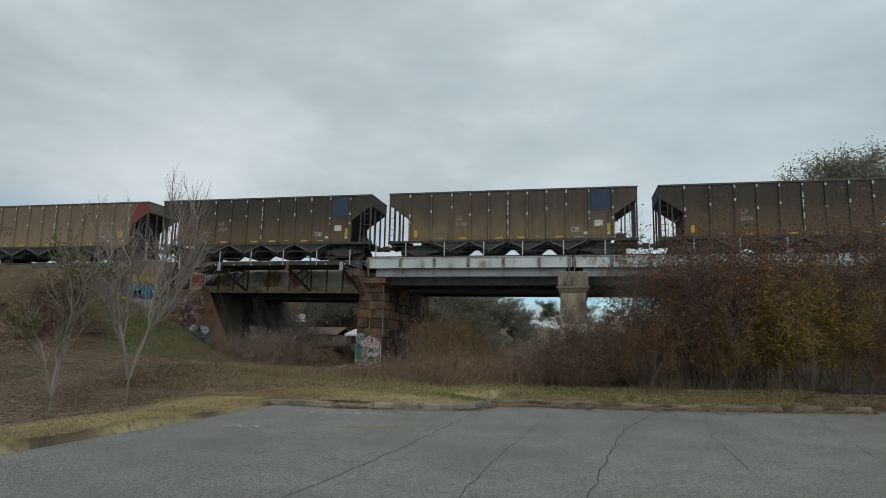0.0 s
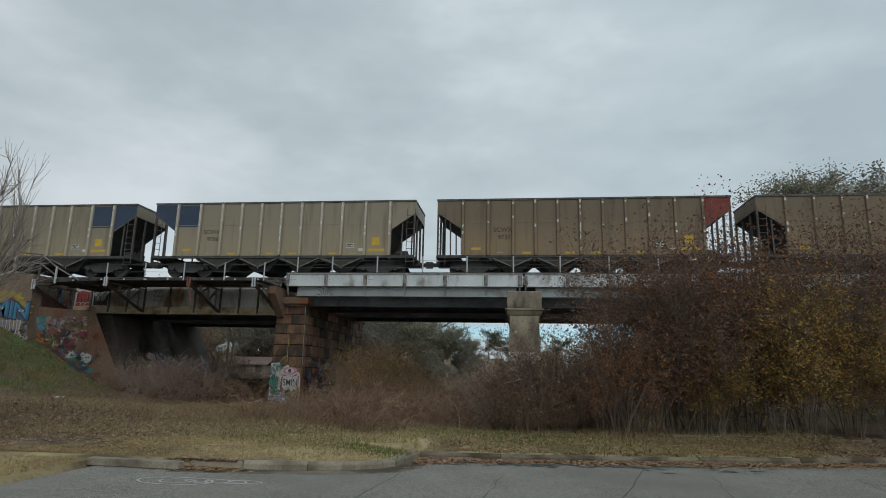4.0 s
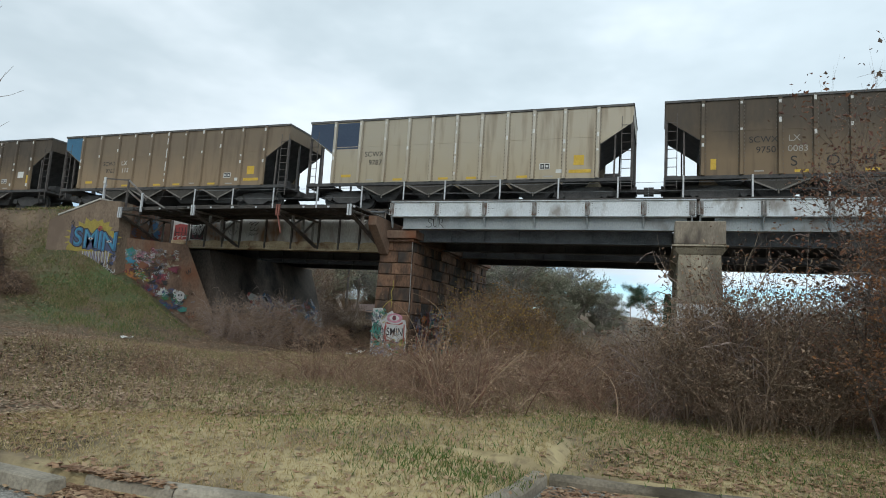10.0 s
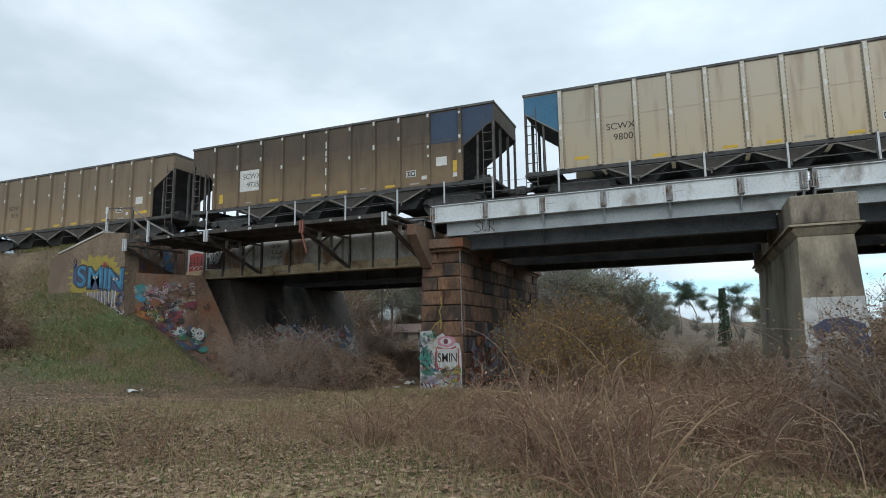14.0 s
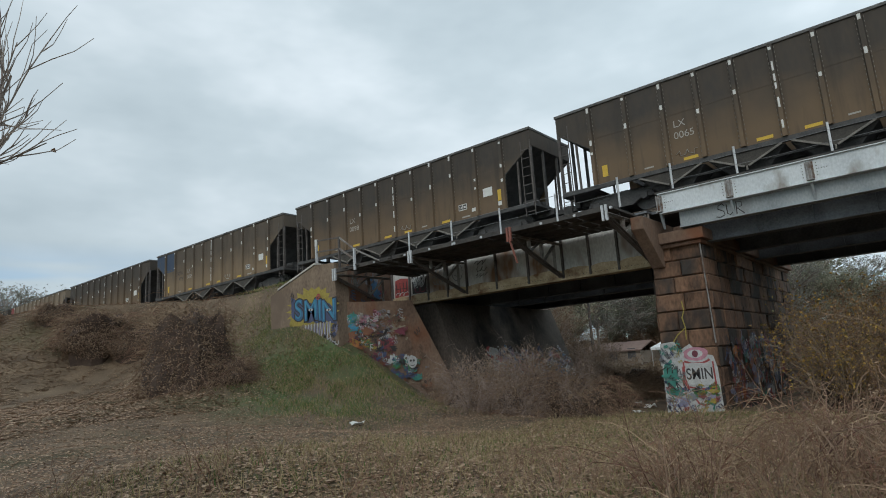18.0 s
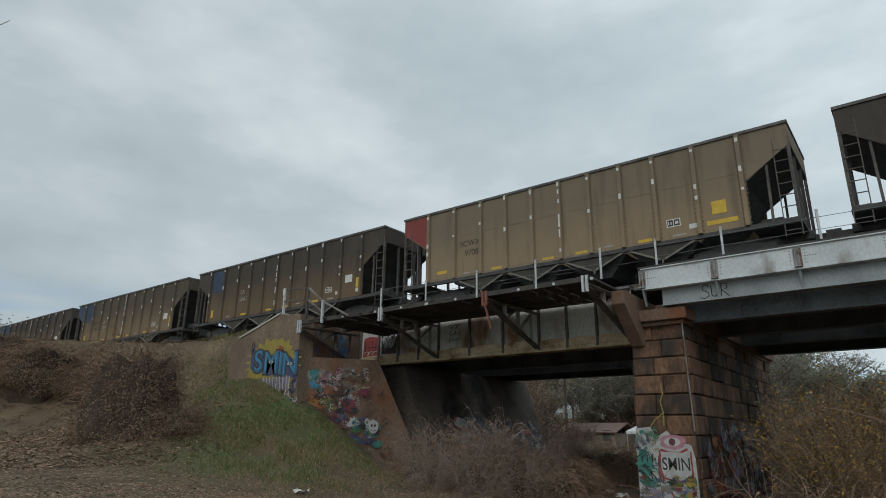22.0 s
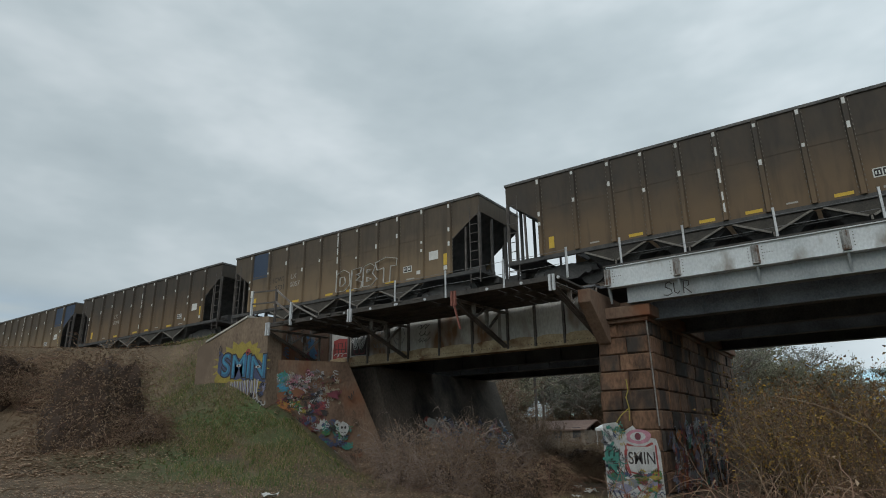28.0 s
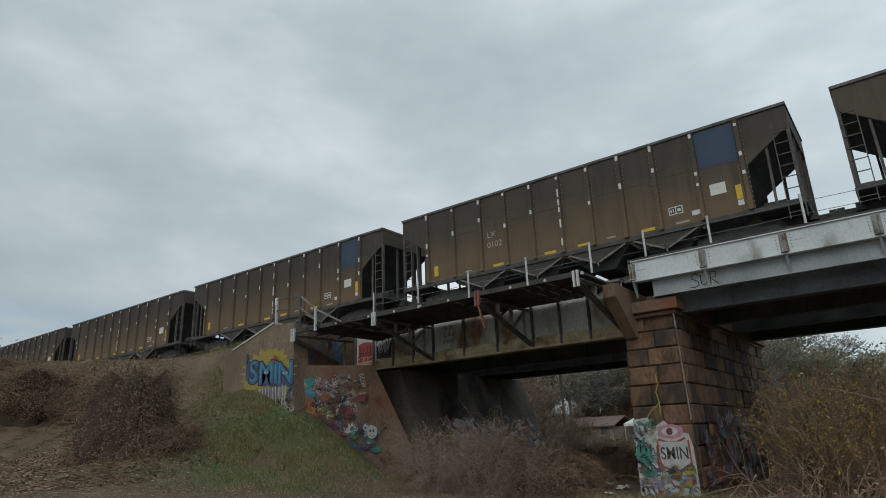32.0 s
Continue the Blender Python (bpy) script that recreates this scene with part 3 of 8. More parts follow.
# ---- the bridge ----
def stone_pier():
    """The rusticated stone pier: courses of rough blocks on a battered core, with a coping and a bracket block."""
    pier = thing("stone_pier", "brown granite block bridge pier with graffiti round its foot", "pier")
    zt = 5.25
    def at(z):
        k = (zt - z) / zt
        return PIER1 - 0.74 - 0.10 * k, PIER1 + 0.74 + 0.12 * k, 37.8 - 0.12 * k, 49.4 + 0.1 * k
    core = Mesh()
    a, b = at(-0.6), at(zt)
    core.taper((a[0] + 0.06, a[2] + 0.06, a[1] - 0.06, a[3] - 0.06, -0.6), (b[0] + 0.06, b[2] + 0.06, b[1] - 0.06, b[3] - 0.06, zt))
    part("core", core, M["mortar"], pier)
    rnd = random.Random(5)
    z, row = -0.45, 0
    while z < zt - 0.3:
        h = min(rnd.choice((0.50, 0.54, 0.58)), zt - z)
        x0, x1, y0, y1 = at(z + h / 2)
        cuts = [x0, x0 + (0.62 if row % 2 else 0.86), x1]
        g = 0.008
        def block(bx0, by0, bx1, by1, face):
            # a rock face, proud of the joints: a small grid of uneven facets inside a chamfered margin
            m = Mesh()
            k, c = rnd.uniform(0.03, 0.09), 0.035
            z0, z1 = z + g, z + h - g
            nu, nv = 5, 4
            if face == "front":
                put = lambda u, w, d: (u, by0 - d, w)
                u0, u1 = bx0, bx1
            else:
                q = 1 if face == "right" else -1
                xf = bx1 if q > 0 else bx0
                put = lambda u, w, d: (xf + q * d, u, w)
                u0, u1 = by0, by1
            vs = []
            for b in range(nv + 1):
                for a in range(nu + 1):
                    rim = a in (0, nu) or b in (0, nv)
                    u = (u0, u0 + c, *[u0 + c + (u1 - u0 - 2 * c) * e / (nu - 2) for e in range(1, nu - 2)], u1 - c, u1)[a]
                    w = (z0, z0 + c, *[z0 + c + (z1 - z0 - 2 * c) * e / (nv - 2) for e in range(1, nv - 2)], z1 - c, z1)[b]
                    vs.append(put(u, w, rnd.uniform(-0.004, 0.012) if rim else k * rnd.uniform(0.55, 1.2)))
            row_ = nu + 1
            fs = [(b * row_ + a, b * row_ + a + 1, (b + 1) * row_ + a + 1, (b + 1) * row_ + a) for b in range(nv) for a in range(nu)]
            ring = [a for a in range(nu + 1)] + [b * row_ + nu for b in range(1, nv + 1)] + [nv * row_ + a for a in range(nu - 1, -1, -1)] + [b * row_ for b in range(nv - 1, 0, -1)]
            n0 = len(vs)
            for e in ring:
                x, y, w = vs[e]
                vs.append((x, y + 0.11, w) if face == "front" else (x - (0.11 if face == "right" else -0.11), y, w))
            fs += [(ring[e], ring[(e + 1) % len(ring)], n0 + (e + 1) % len(ring), n0 + e) for e in range(len(ring))]
            m.add(vs, fs)
            part("stone", m, M["stone"], pier)
        for i in range(2):
            block(cuts[i] + g, y0, cuts[i + 1] - g, y0 + 0.1, "front")
        y = y0 + (0.13 if row % 2 else 0.13)
        while y < y1 - 0.5:
            w = rnd.uniform(0.85, 1.35)
            ye = min(y + w, y1)
            block(x0, y + g, x1, ye - g, "right")
            block(x0, y + g, x1, ye - g, "left")
            y = ye
        z, row = z + h, row + 1
    cope = Mesh()
    cope.taper((PIER1 - 0.98, 37.45, PIER1 + 0.98, 49.7, 4.98), (PIER1 - 0.98, 37.45, PIER1 + 0.98, 49.7, 5.32))
    cope.box(PIER1 - 0.86, 37.6, 4.86, PIER1 + 0.86, 49.6, 4.977)
    part("coping", cope, M["redconc"], pier, bevel=0.02)
    br = Mesh()
    x0, x1 = PIER1 - 0.72, PIER1 - 0.34
    br.prism([(36.35, 5.36), (36.35, 5.74), (38.9, 5.74), (38.9, 4.99), (37.9, 4.99), (37.74, 4.3), (37.62, 4.3)], "x", x0, x1)
    part("bracket_block", br, M["redconc"], pier, "stained concrete bracket that carries the girder's end", bevel=0.015)
    # thin tube added to stand for the pale trail down the stone
    pipe = Mesh()
    for a, b in (((0.80, 37.62, 4.85), (0.83, 37.60, 3.2)), ((0.83, 37.60, 3.2), (0.86, 37.57, 1.9))):
        pipe.tube((PIER1 + a[0], a[1], a[2]), (PIER1 + b[0], b[1], b[2]), 0.022, 6)
    part("conduit", pipe, M["strut"], pier, "thin pale trail down the pier's corner")
    back = Mesh()
    back.box(PIER1 - 0.55, 39.0, 5.323, PIER1 + 0.7, 49.3, 5.75)
    part("bearing_seat", back, M["redconc"], pier)
    return pier


def concrete_pier(x, painted):
    pier = thing("concrete_pier", "tan concrete bridge pier with a moulded cap" + (" and white painted foot" if painted else ""), "pier", "concrete bridge piers")
    sh = Mesh()
    sh.taper((x - 0.80, 35.75, x + 0.86, 47.6, -0.5), (x - 0.66, 36.05, x + 0.66, 47.2, 4.35))
    part("shaft", sh, M["concrete"], pier)
    m1 = Mesh()
    m1.taper((x - 0.68, 36.02, x + 0.68, 47.3, 4.352), (x - 0.82, 35.88, x + 0.82, 47.4, 4.52))
    m1.taper((x - 0.76, 35.95, x + 0.76, 47.35, 4.522), (x - 0.76, 35.95, x + 0.76, 47.35, 4.60))
    m1.taper((x - 0.88, 35.84, x + 0.88, 47.5, 4.602), (x - 0.88, 35.84, x + 0.88, 47.5, 4.66))
    part("moulding", m1, M["concrete"], pier)
    c = Mesh()
    c.box(x - 0.80, 35.9, 4.662, x + 0.80, 47.4, 5.46)
    part("cap", c, M["capstain"], pier, "stained brown concrete cap", bevel=0.03)
    if painted:
        p = Mesh()
        yb = lambda z: 36.05 - 0.3 * (4.35 - z) / 4.85
        xl = lambda z: x - 0.66 - 0.14 * (4.35 - z) / 4.85 + 0.02
        xr = lambda z: x + 0.66 + 0.20 * (4.35 - z) / 4.85 - 0.02
        p.add([(xl(0.0), yb(0) - 0.004, 0.0), (xr(0), yb(0) - 0.004, 0.0), (xr(2.68), yb(2.68) - 0.004, 2.68), (xl(2.68), yb(2.68) - 0.004, 2.68)], [(0, 1, 2, 3)])
        part("paint", p, M["lotpaint"], pier, "band of white paint")
    return pier


stone_pier()
concrete_pier(PIER2, True)
concrete_pier(PIER3, False)


def fascia_span(x0, x1, name="white_girder"):
    """A painted edge girder with bolted brackets, and the dark girders behind it."""
    g = thing(name, "white painted steel edge girder with bolted splice brackets", "girder", "white edge girders")
    u = Mesh()
    u.box(x0, NEAR, 5.90, x1, NEAR + 0.03, 6.47)
    part("upper_web", u, M["whitesteel"], g)
    u = Mesh()
    u.box(x0, NEAR - 0.06, 6.473, x1, NEAR + 0.16, 6.50)
    part("top_flange", u, M["whitesteel"], g)
    u = Mesh()
    u.box(x0, NEAR - 0.05, 5.865, x1, NEAR + 0.22, 5.897)
    part("ledge_flange", u, M["whitesteel"], g)
    # lower web and flange are a darker grey than the upper web
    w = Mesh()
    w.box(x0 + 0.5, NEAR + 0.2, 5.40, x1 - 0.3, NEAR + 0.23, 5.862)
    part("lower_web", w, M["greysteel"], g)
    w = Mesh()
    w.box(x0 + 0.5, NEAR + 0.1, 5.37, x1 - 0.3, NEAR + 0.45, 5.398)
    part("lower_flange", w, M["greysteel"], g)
    t = Mesh()
    t.box(x0 - 0.1, NEAR + 0.02, 6.503, x1, NEAR + 0.4, 6.58)
    part("kick_board", t, M["tie"], g)
    n = round((x1 - x0) / 2.02)
    for i in range(n + 1):
        x = min(x0 + 0.02 + 2.03 * i, x1 - 0.14)
        m = Mesh()
        m.box(x - 0.10, NEAR - 0.012, 5.95, x - 0.05, NEAR - 0.002, 6.43)
        m.box(x + 0.05, NEAR - 0.012, 5.95, x + 0.10, NEAR - 0.002, 6.43)
        m.box(x - 0.05, NEAR - 0.11, 5.93, x - 0.035, NEAR - 0.001, 6.43)
        m.box(x + 0.035, NEAR - 0.11, 5.93, x + 0.05, NEAR - 0.001, 6.43)
        m.box(x - 0.034, NEAR - 0.05, 5.93, x + 0.034, NEAR - 0.003, 6.43)
        m.box(x - 0.09, NEAR - 0.13, 5.92, x + 0.09, NEAR - 0.002, 5.945)
        part("splice_bracket", m, M["bracket"], g, "grey bolted bracket with rust along its edges")
        for sx in (-1, 1):
            q = Mesh()
            for k in range(5):
                q.tube((x + sx * 0.17, NEAR - 0.012, 6.03 + 0.085 * k), (x + sx * 0.17, NEAR - 0.002, 6.03 + 0.085 * k), 0.014, 6)
            if i % 2 == 0 and sx > 0:
                for k in range(4):
                    q.tube((x + 0.22 + 0.06 * k, NEAR - 0.012, 6.2), (x + 0.22 + 0.06 * k, NEAR - 0.002, 6.2), 0.013, 6)
            tagged(part("bolts", q, M["oldsteel"], g), kind="stuff")
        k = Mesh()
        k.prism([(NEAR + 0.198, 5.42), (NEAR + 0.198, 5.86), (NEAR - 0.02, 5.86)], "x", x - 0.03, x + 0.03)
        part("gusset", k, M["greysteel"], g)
    return g


fascia_span(PIER1 - 0.12, PIER2 - 0.06)
fascia_span(PIER2 + 0.06, PIER3)
fascia_span(PIER3 + 0.06, PIER3 + 9)


# web, flanges and stiffeners share one dark grey steel
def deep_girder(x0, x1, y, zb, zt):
    g = thing("plate_girder", "dark grey steel plate girder under the deck", "girder", "deep girders under the deck")
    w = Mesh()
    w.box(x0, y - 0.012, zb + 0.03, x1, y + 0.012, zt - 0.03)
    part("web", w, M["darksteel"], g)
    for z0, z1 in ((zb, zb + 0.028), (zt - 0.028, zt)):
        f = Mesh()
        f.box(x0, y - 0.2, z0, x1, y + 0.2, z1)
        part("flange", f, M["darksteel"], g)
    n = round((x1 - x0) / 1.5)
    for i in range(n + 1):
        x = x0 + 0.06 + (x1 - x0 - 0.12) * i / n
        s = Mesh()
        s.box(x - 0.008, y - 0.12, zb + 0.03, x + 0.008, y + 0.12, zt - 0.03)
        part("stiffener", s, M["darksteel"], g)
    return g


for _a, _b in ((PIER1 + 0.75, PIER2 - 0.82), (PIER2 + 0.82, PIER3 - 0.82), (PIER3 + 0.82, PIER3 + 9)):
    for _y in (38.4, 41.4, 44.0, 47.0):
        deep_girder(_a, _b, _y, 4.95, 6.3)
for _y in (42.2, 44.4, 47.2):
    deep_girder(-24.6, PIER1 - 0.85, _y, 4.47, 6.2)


def old_span():
    """The near girder of the old span: panelled web, stiffeners, a rusty ledge and the walkway's outriggers."""
    x0, x1, y = -24.25, PIER1 - 0.86, 38.3
    g = thing("panelled_girder", "faded grey plate girder with stiffeners, rust and spray-painted tags", "girder")
    w = Mesh()
    w.box(x0, y, 4.52, x1, y + 0.03, 6.22)
    part("web", w, M["girder"], g)
    f = Mesh()
    f.box(x0, y - 0.16, 4.46, x1, y + 0.3, 4.517)
    part("bottom_flange", f, M["rustband"], g)
    f = Mesh()
    f.box(x0, y - 0.16, 6.223, x1, y + 0.3, 6.28)
    part("top_flange", f, M["darksteel"], g)
    posts = [-24.0, -22.95, -21.87, -20.8, -19.8, -18.35, -16.9, -15.45, -14.4, -13.35, -12.25]
    n = 10
    for x in posts:
        s = Mesh()
        s.box(x - 0.035, y - 0.1, 4.52, x + 0.035, y - 0.002, 6.22)
        part("stiffener", s, M["oldsteel"], g)
    rnd = random.Random(2)
    for i in range(n):
        a, b = posts[i] + 0.045, posts[i + 1] - 0.045
        k = 8
        top = [(a + (b - a) * j / k, 4.82 + 0.06 * math.sin(j / k * math.pi) + rnd.uniform(-0.012, 0.012)) for j in range(k + 1)]
        m = Mesh()
        m.prism([(a, 4.52), (b, 4.52)] + top[::-1], "y", y - 0.07, y - 0.002)
        part("ledge", m, M["rustband"], g, "rusty yellowish ledge along the web's foot")
    rv = Mesh()
    for j in range(110):
        x = x0 + 0.1 + (x1 - x0 - 0.2) * j / 109
        rv.tube((x, y - 0.08, 4.60), (x, y - 0.069, 4.60), 0.016, 5)
    tagged(part("rivets", rv, M["oldsteel"], g), kind="stuff")
    return g


old_span()


def outrigger(x, ends, feet, z, red):
    """One bracket under the walkway: a top chord, a long diagonal strut, web members and an end post."""
    o = thing("walkway_bracket", "rusty steel angle bracket under a bridge walkway", "bracket", "walkway brackets")
    k = (feet - ends) / 3.2
    at = lambda u, w: (x, ends + u * k, z + w)
    for nm, a, b, w in (("top_chord", at(0, 0), at(3.2, 0.06), 0.12), ("strut", at(0.05, -0.1), at(3.15, -1.12), 0.13),
                        ("hanger", at(1.1, 0), at(1.1, -0.45), 0.09), ("hanger", at(1.9, 0), at(1.9, -0.72), 0.09),
                        ("brace", at(1.15, -0.42), at(1.85, -0.02), 0.08), ("brace", at(1.95, -0.7), at(2.75, -0.06), 0.08), ("hanger", at(2.75, 0), at(2.75, -0.98), 0.07)):
        m = Mesh()
        m.beam(a, b, w * 0.6, w, (1, 0, 0))
        m.beam((a[0] + w * 0.5, a[1], a[2]), (b[0] + w * 0.5, b[1], b[2]), 0.014, w * 1.15, (1, 0, 0))
        part(nm, m, M["strut" if nm != "strut" else "oldsteel"], o)
    m = Mesh()
    m.box(x - 0.085, ends - 0.08, z - 0.22, x - 0.02, ends - 0.01, z + 0.24)
    m.box(x + 0.03, ends - 0.08, z - 0.22, x + 0.095, ends - 0.01, z + 0.24)
    part("end_post", m, M["redpost" if red else "post"], o, "red primed end post" if red else "galvanised end post")
    if red:
        m = Mesh()
        m.beam((x + 0.0, ends - 0.05, z - 0.1), (x + 0.22, ends - 0.02, z - 0.95), 0.10, 0.03)
        part("loose_bar", m, M["redpost"], o)
    return o


BRACKETS = ((-22.78, 33.95, 36.85, 5.42, False), (-19.85, 35.05, 38.2, 5.72, False), (-15.5, 35.05, 38.2, 5.72, True), (-12.2, 35.05, 38.2, 5.72, False))
for _b in BRACKETS:
    outrigger(*_b)


def walkway():
    w = thing("walkway", "dark timber and steel walkway along the bridge", "walkway")
    ends = [(x, y, z) for x, y, _f, z, _r in BRACKETS]
    for off, lift in ((0.04, 0.10), (1.0, 0.10), (2.1, 0.12)):
        for (xa, ya, za), (xb, yb, zb) in zip(ends, ends[1:]):
            m = Mesh()
            m.beam((xa, ya + off, za + lift + 0.05), (xb, yb + off, zb + lift + 0.05), 0.12, 0.14)
            part("stringer", m, M["tie"], w)
    rnd = random.Random(12)
    n = 25
    for i in range(n):
        x = -22.6 + (PIER1 - 0.75 + 22.6) * i / n
        u = min(1.0, (x + 22.78) / 2.93)
        y, z = 33.95 + 1.1 * u, 5.42 + 0.30 * u + 0.175
        m = Mesh()
        q = rnd.uniform(-0.05, 0.1)
        m.box(x, y + q, z, x + rnd.choice((0.405, 0.405, 0.40, 0.36)), 38.15, z + 0.06)
        part("plank", m, M["tie"], w)
    for i in range(9):
        x = -21.2 + 1.15 * i
        u = min(1.0, (x + 22.78) / 2.93)
        m = Mesh()
        m.tube((x, 33.90 + 1.1 * u, 5.55 + 0.30 * u), (x, 33.96 + 1.1 * u, 5.55 + 0.30 * u), 0.045, 8)
        part("bolt_head", m, M["post"], w)
    # pale conduit and pipe lengths slung under the deck edge
    for x0, x1, y, z in ((-18.6, -17.3, 37.7, 6.05), (-15.0, -13.6, 37.7, 6.05), (-21.4, -20.7, 37.7, 6.02), (-17.0, -16.3, 37.9, 6.12)):
        m = Mesh()
        m.tube((x0, y, z), (x1, y, z + 0.02), 0.035, 8)
        part("conduit", m, M["post"], w)
    return w


walkway()


def handrail(xs, z0, z1, y, wires, label):
    h = thing("handrail", label, "railing", "walkway railings")
    for i, x in enumerate(xs):
        m = Mesh()
        m.box(x - 0.035, y - 0.006, z0, x + 0.035, y + 0.006, z1)
        m.box(x - 0.035, y - 0.006, z0, x - 0.023, y + 0.06, z1)
        part("post", m, M["post"], h)
    for z in wires:
        for a, b in zip(xs, xs[1:]):
            m = Mesh()
            m.tube((a, y, z), ((a + b) / 2, y, z - 0.015), 0.008, 5)
            m.tube(((a + b) / 2, y, z - 0.015), (b, y, z), 0.008, 5)
            part("wire", m, M["wire"], h)
    return h


handrail([-19.86, -17.84, -15.8, -13.72, -11.72], 5.80, 6.67, 35.02, (6.22, 6.6), "galvanised walkway posts with slack wires")
handrail([-10.95, -9.1, -6.76, -4.43, -2.2, 0.09, 2.36, 4.7, 7.0, 9.3, 11.6], 6.48, 7.40, NEAR + 0.06, (6.85, 7.18), "galvanised posts along the white girder")


def end_rail():
    h = thing("end_railing", "weathered pipe railing at the end of the walkway", "railing")
    pts = [(-24.38, 34.38), (-22.9, 34.3), (-21.87, 34.15)]
    for (x, y), z0, z1, mat in zip(pts, (5.9, 5.7, 5.5), (7.14, 6.98, 6.32), ("post", "oldsteel", "post")):
        m = Mesh()
        m.box(x - 0.035, y - 0.04, z0, x + 0.035, y + 0.04, z1)
        part("post", m, M[mat], h)
    for z, zz in ((7.08, 6.95), (6.62, 6.5)):
        m = Mesh()
        m.beam((pts[0][0], pts[0][1], z), (pts[1][0], pts[1][1], zz), 0.05, 0.05)
        part("rail", m, M["oldsteel"], h)
    for a, b in (((-22.9, 34.3, 6.95), (-21.87, 34.15, 6.28)), ((-21.87, 34.15, 6.28), (-20.9, 34.5, 5.72)), ((-22.9, 34.3, 6.5), (-21.87, 34.15, 5.9))):
        m = Mesh()
        m.beam(a, b, 0.05, 0.06)
        part("rail", m, M["strut"], h)
    m = Mesh()
    m.box(-24.40, 34.30, 6.85, -24.28, 34.335, 7.12)
    part("sign_plate", m, M["white"], h, "small white plate on the rail's post")
    return h


end_rail()


def abutment():
    a = thing("abutment", "stained concrete bridge abutment and wing wall covered with graffiti", "abutment")
    # wing wall: upright face towards the lot, its top sloping down with the bank
    w = Mesh()
    w.prism([(-27.15, 1.5), (-27.15, 5.15), (-26.6, 5.32), (-24.2, 6.02), (-23.0, 5.95), (-22.75, 1.0)], "y", 34.1, 34.75)
    part("wing_wall", w, M["wingconc"], a)
    c = Mesh()
    c.add([(-26.62, 34.06, 5.325), (-24.15, 34.06, 6.045), (-24.15, 34.9, 6.045), (-26.62, 34.9, 5.325), (-26.62, 34.06, 5.40), (-24.15, 34.06, 6.12), (-24.15, 34.9, 6.12), (-26.62, 34.9, 5.40)],
          [(0, 1, 2, 3), (4, 5, 6, 7), (0, 1, 5, 4), (1, 2, 6, 5), (2, 3, 7, 6), (3, 0, 4, 7)])
    part("wing_coping", c, M["capconc"], a, "pale sloping concrete coping")
    # the return wall along the bank's end, reaching back to the girders
    r = Mesh()
    r.prism([(-26.0, 34.76), (-23.0, 34.76), (-24.1, 38.3), (-26.0, 38.3)], "z", 0.3, 5.95)
    part("upper_wall", r, M["redconc"], a)
    b = Mesh()
    # one plane, its inner edge raking outwards to the foot
    v = [(-22.86, 34.62, 0.0), (-20.3, 38.45, 0.0), (-21.47, 36.70, 4.42), (-22.86, 34.62, 4.42), (-26, 34.7, 0.0), (-22.5, 38.6, 0.0), (-23.4, 38.6, 4.42), (-26, 34.7, 4.42)]
    b.add(v, [(0, 1, 2, 3), (1, 5, 6, 2), (5, 4, 7, 6), (4, 0, 3, 7), (3, 2, 6, 7), (0, 4, 5, 1)])
    part("splayed_wall", b, M["redconc"], a)
    # colour holds soot and also the shade under the deck
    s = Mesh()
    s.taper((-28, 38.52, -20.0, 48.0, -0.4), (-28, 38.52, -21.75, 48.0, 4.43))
    part("breast_wall", s, M["sootshadeconc"], a, "sooty concrete under the bridge, coloured darker for shade")
    s = Mesh()
    s.box(-27.0, 38.31, 4.46, -24.4, 50.2, 6.1)
    part("back_wall", s, M["redconc"], a)
    return a


abutment()


def right_abutment():
    a = thing("abutment", "plain concrete abutment behind the thicket", "abutment")
    m = Mesh()
    m.box(PIER3 + 8.4, 36.6, -0.5, PIER3 + 12, 50.2, 6.2)
    part("wall", m, M["concrete"], a)


right_abutment()


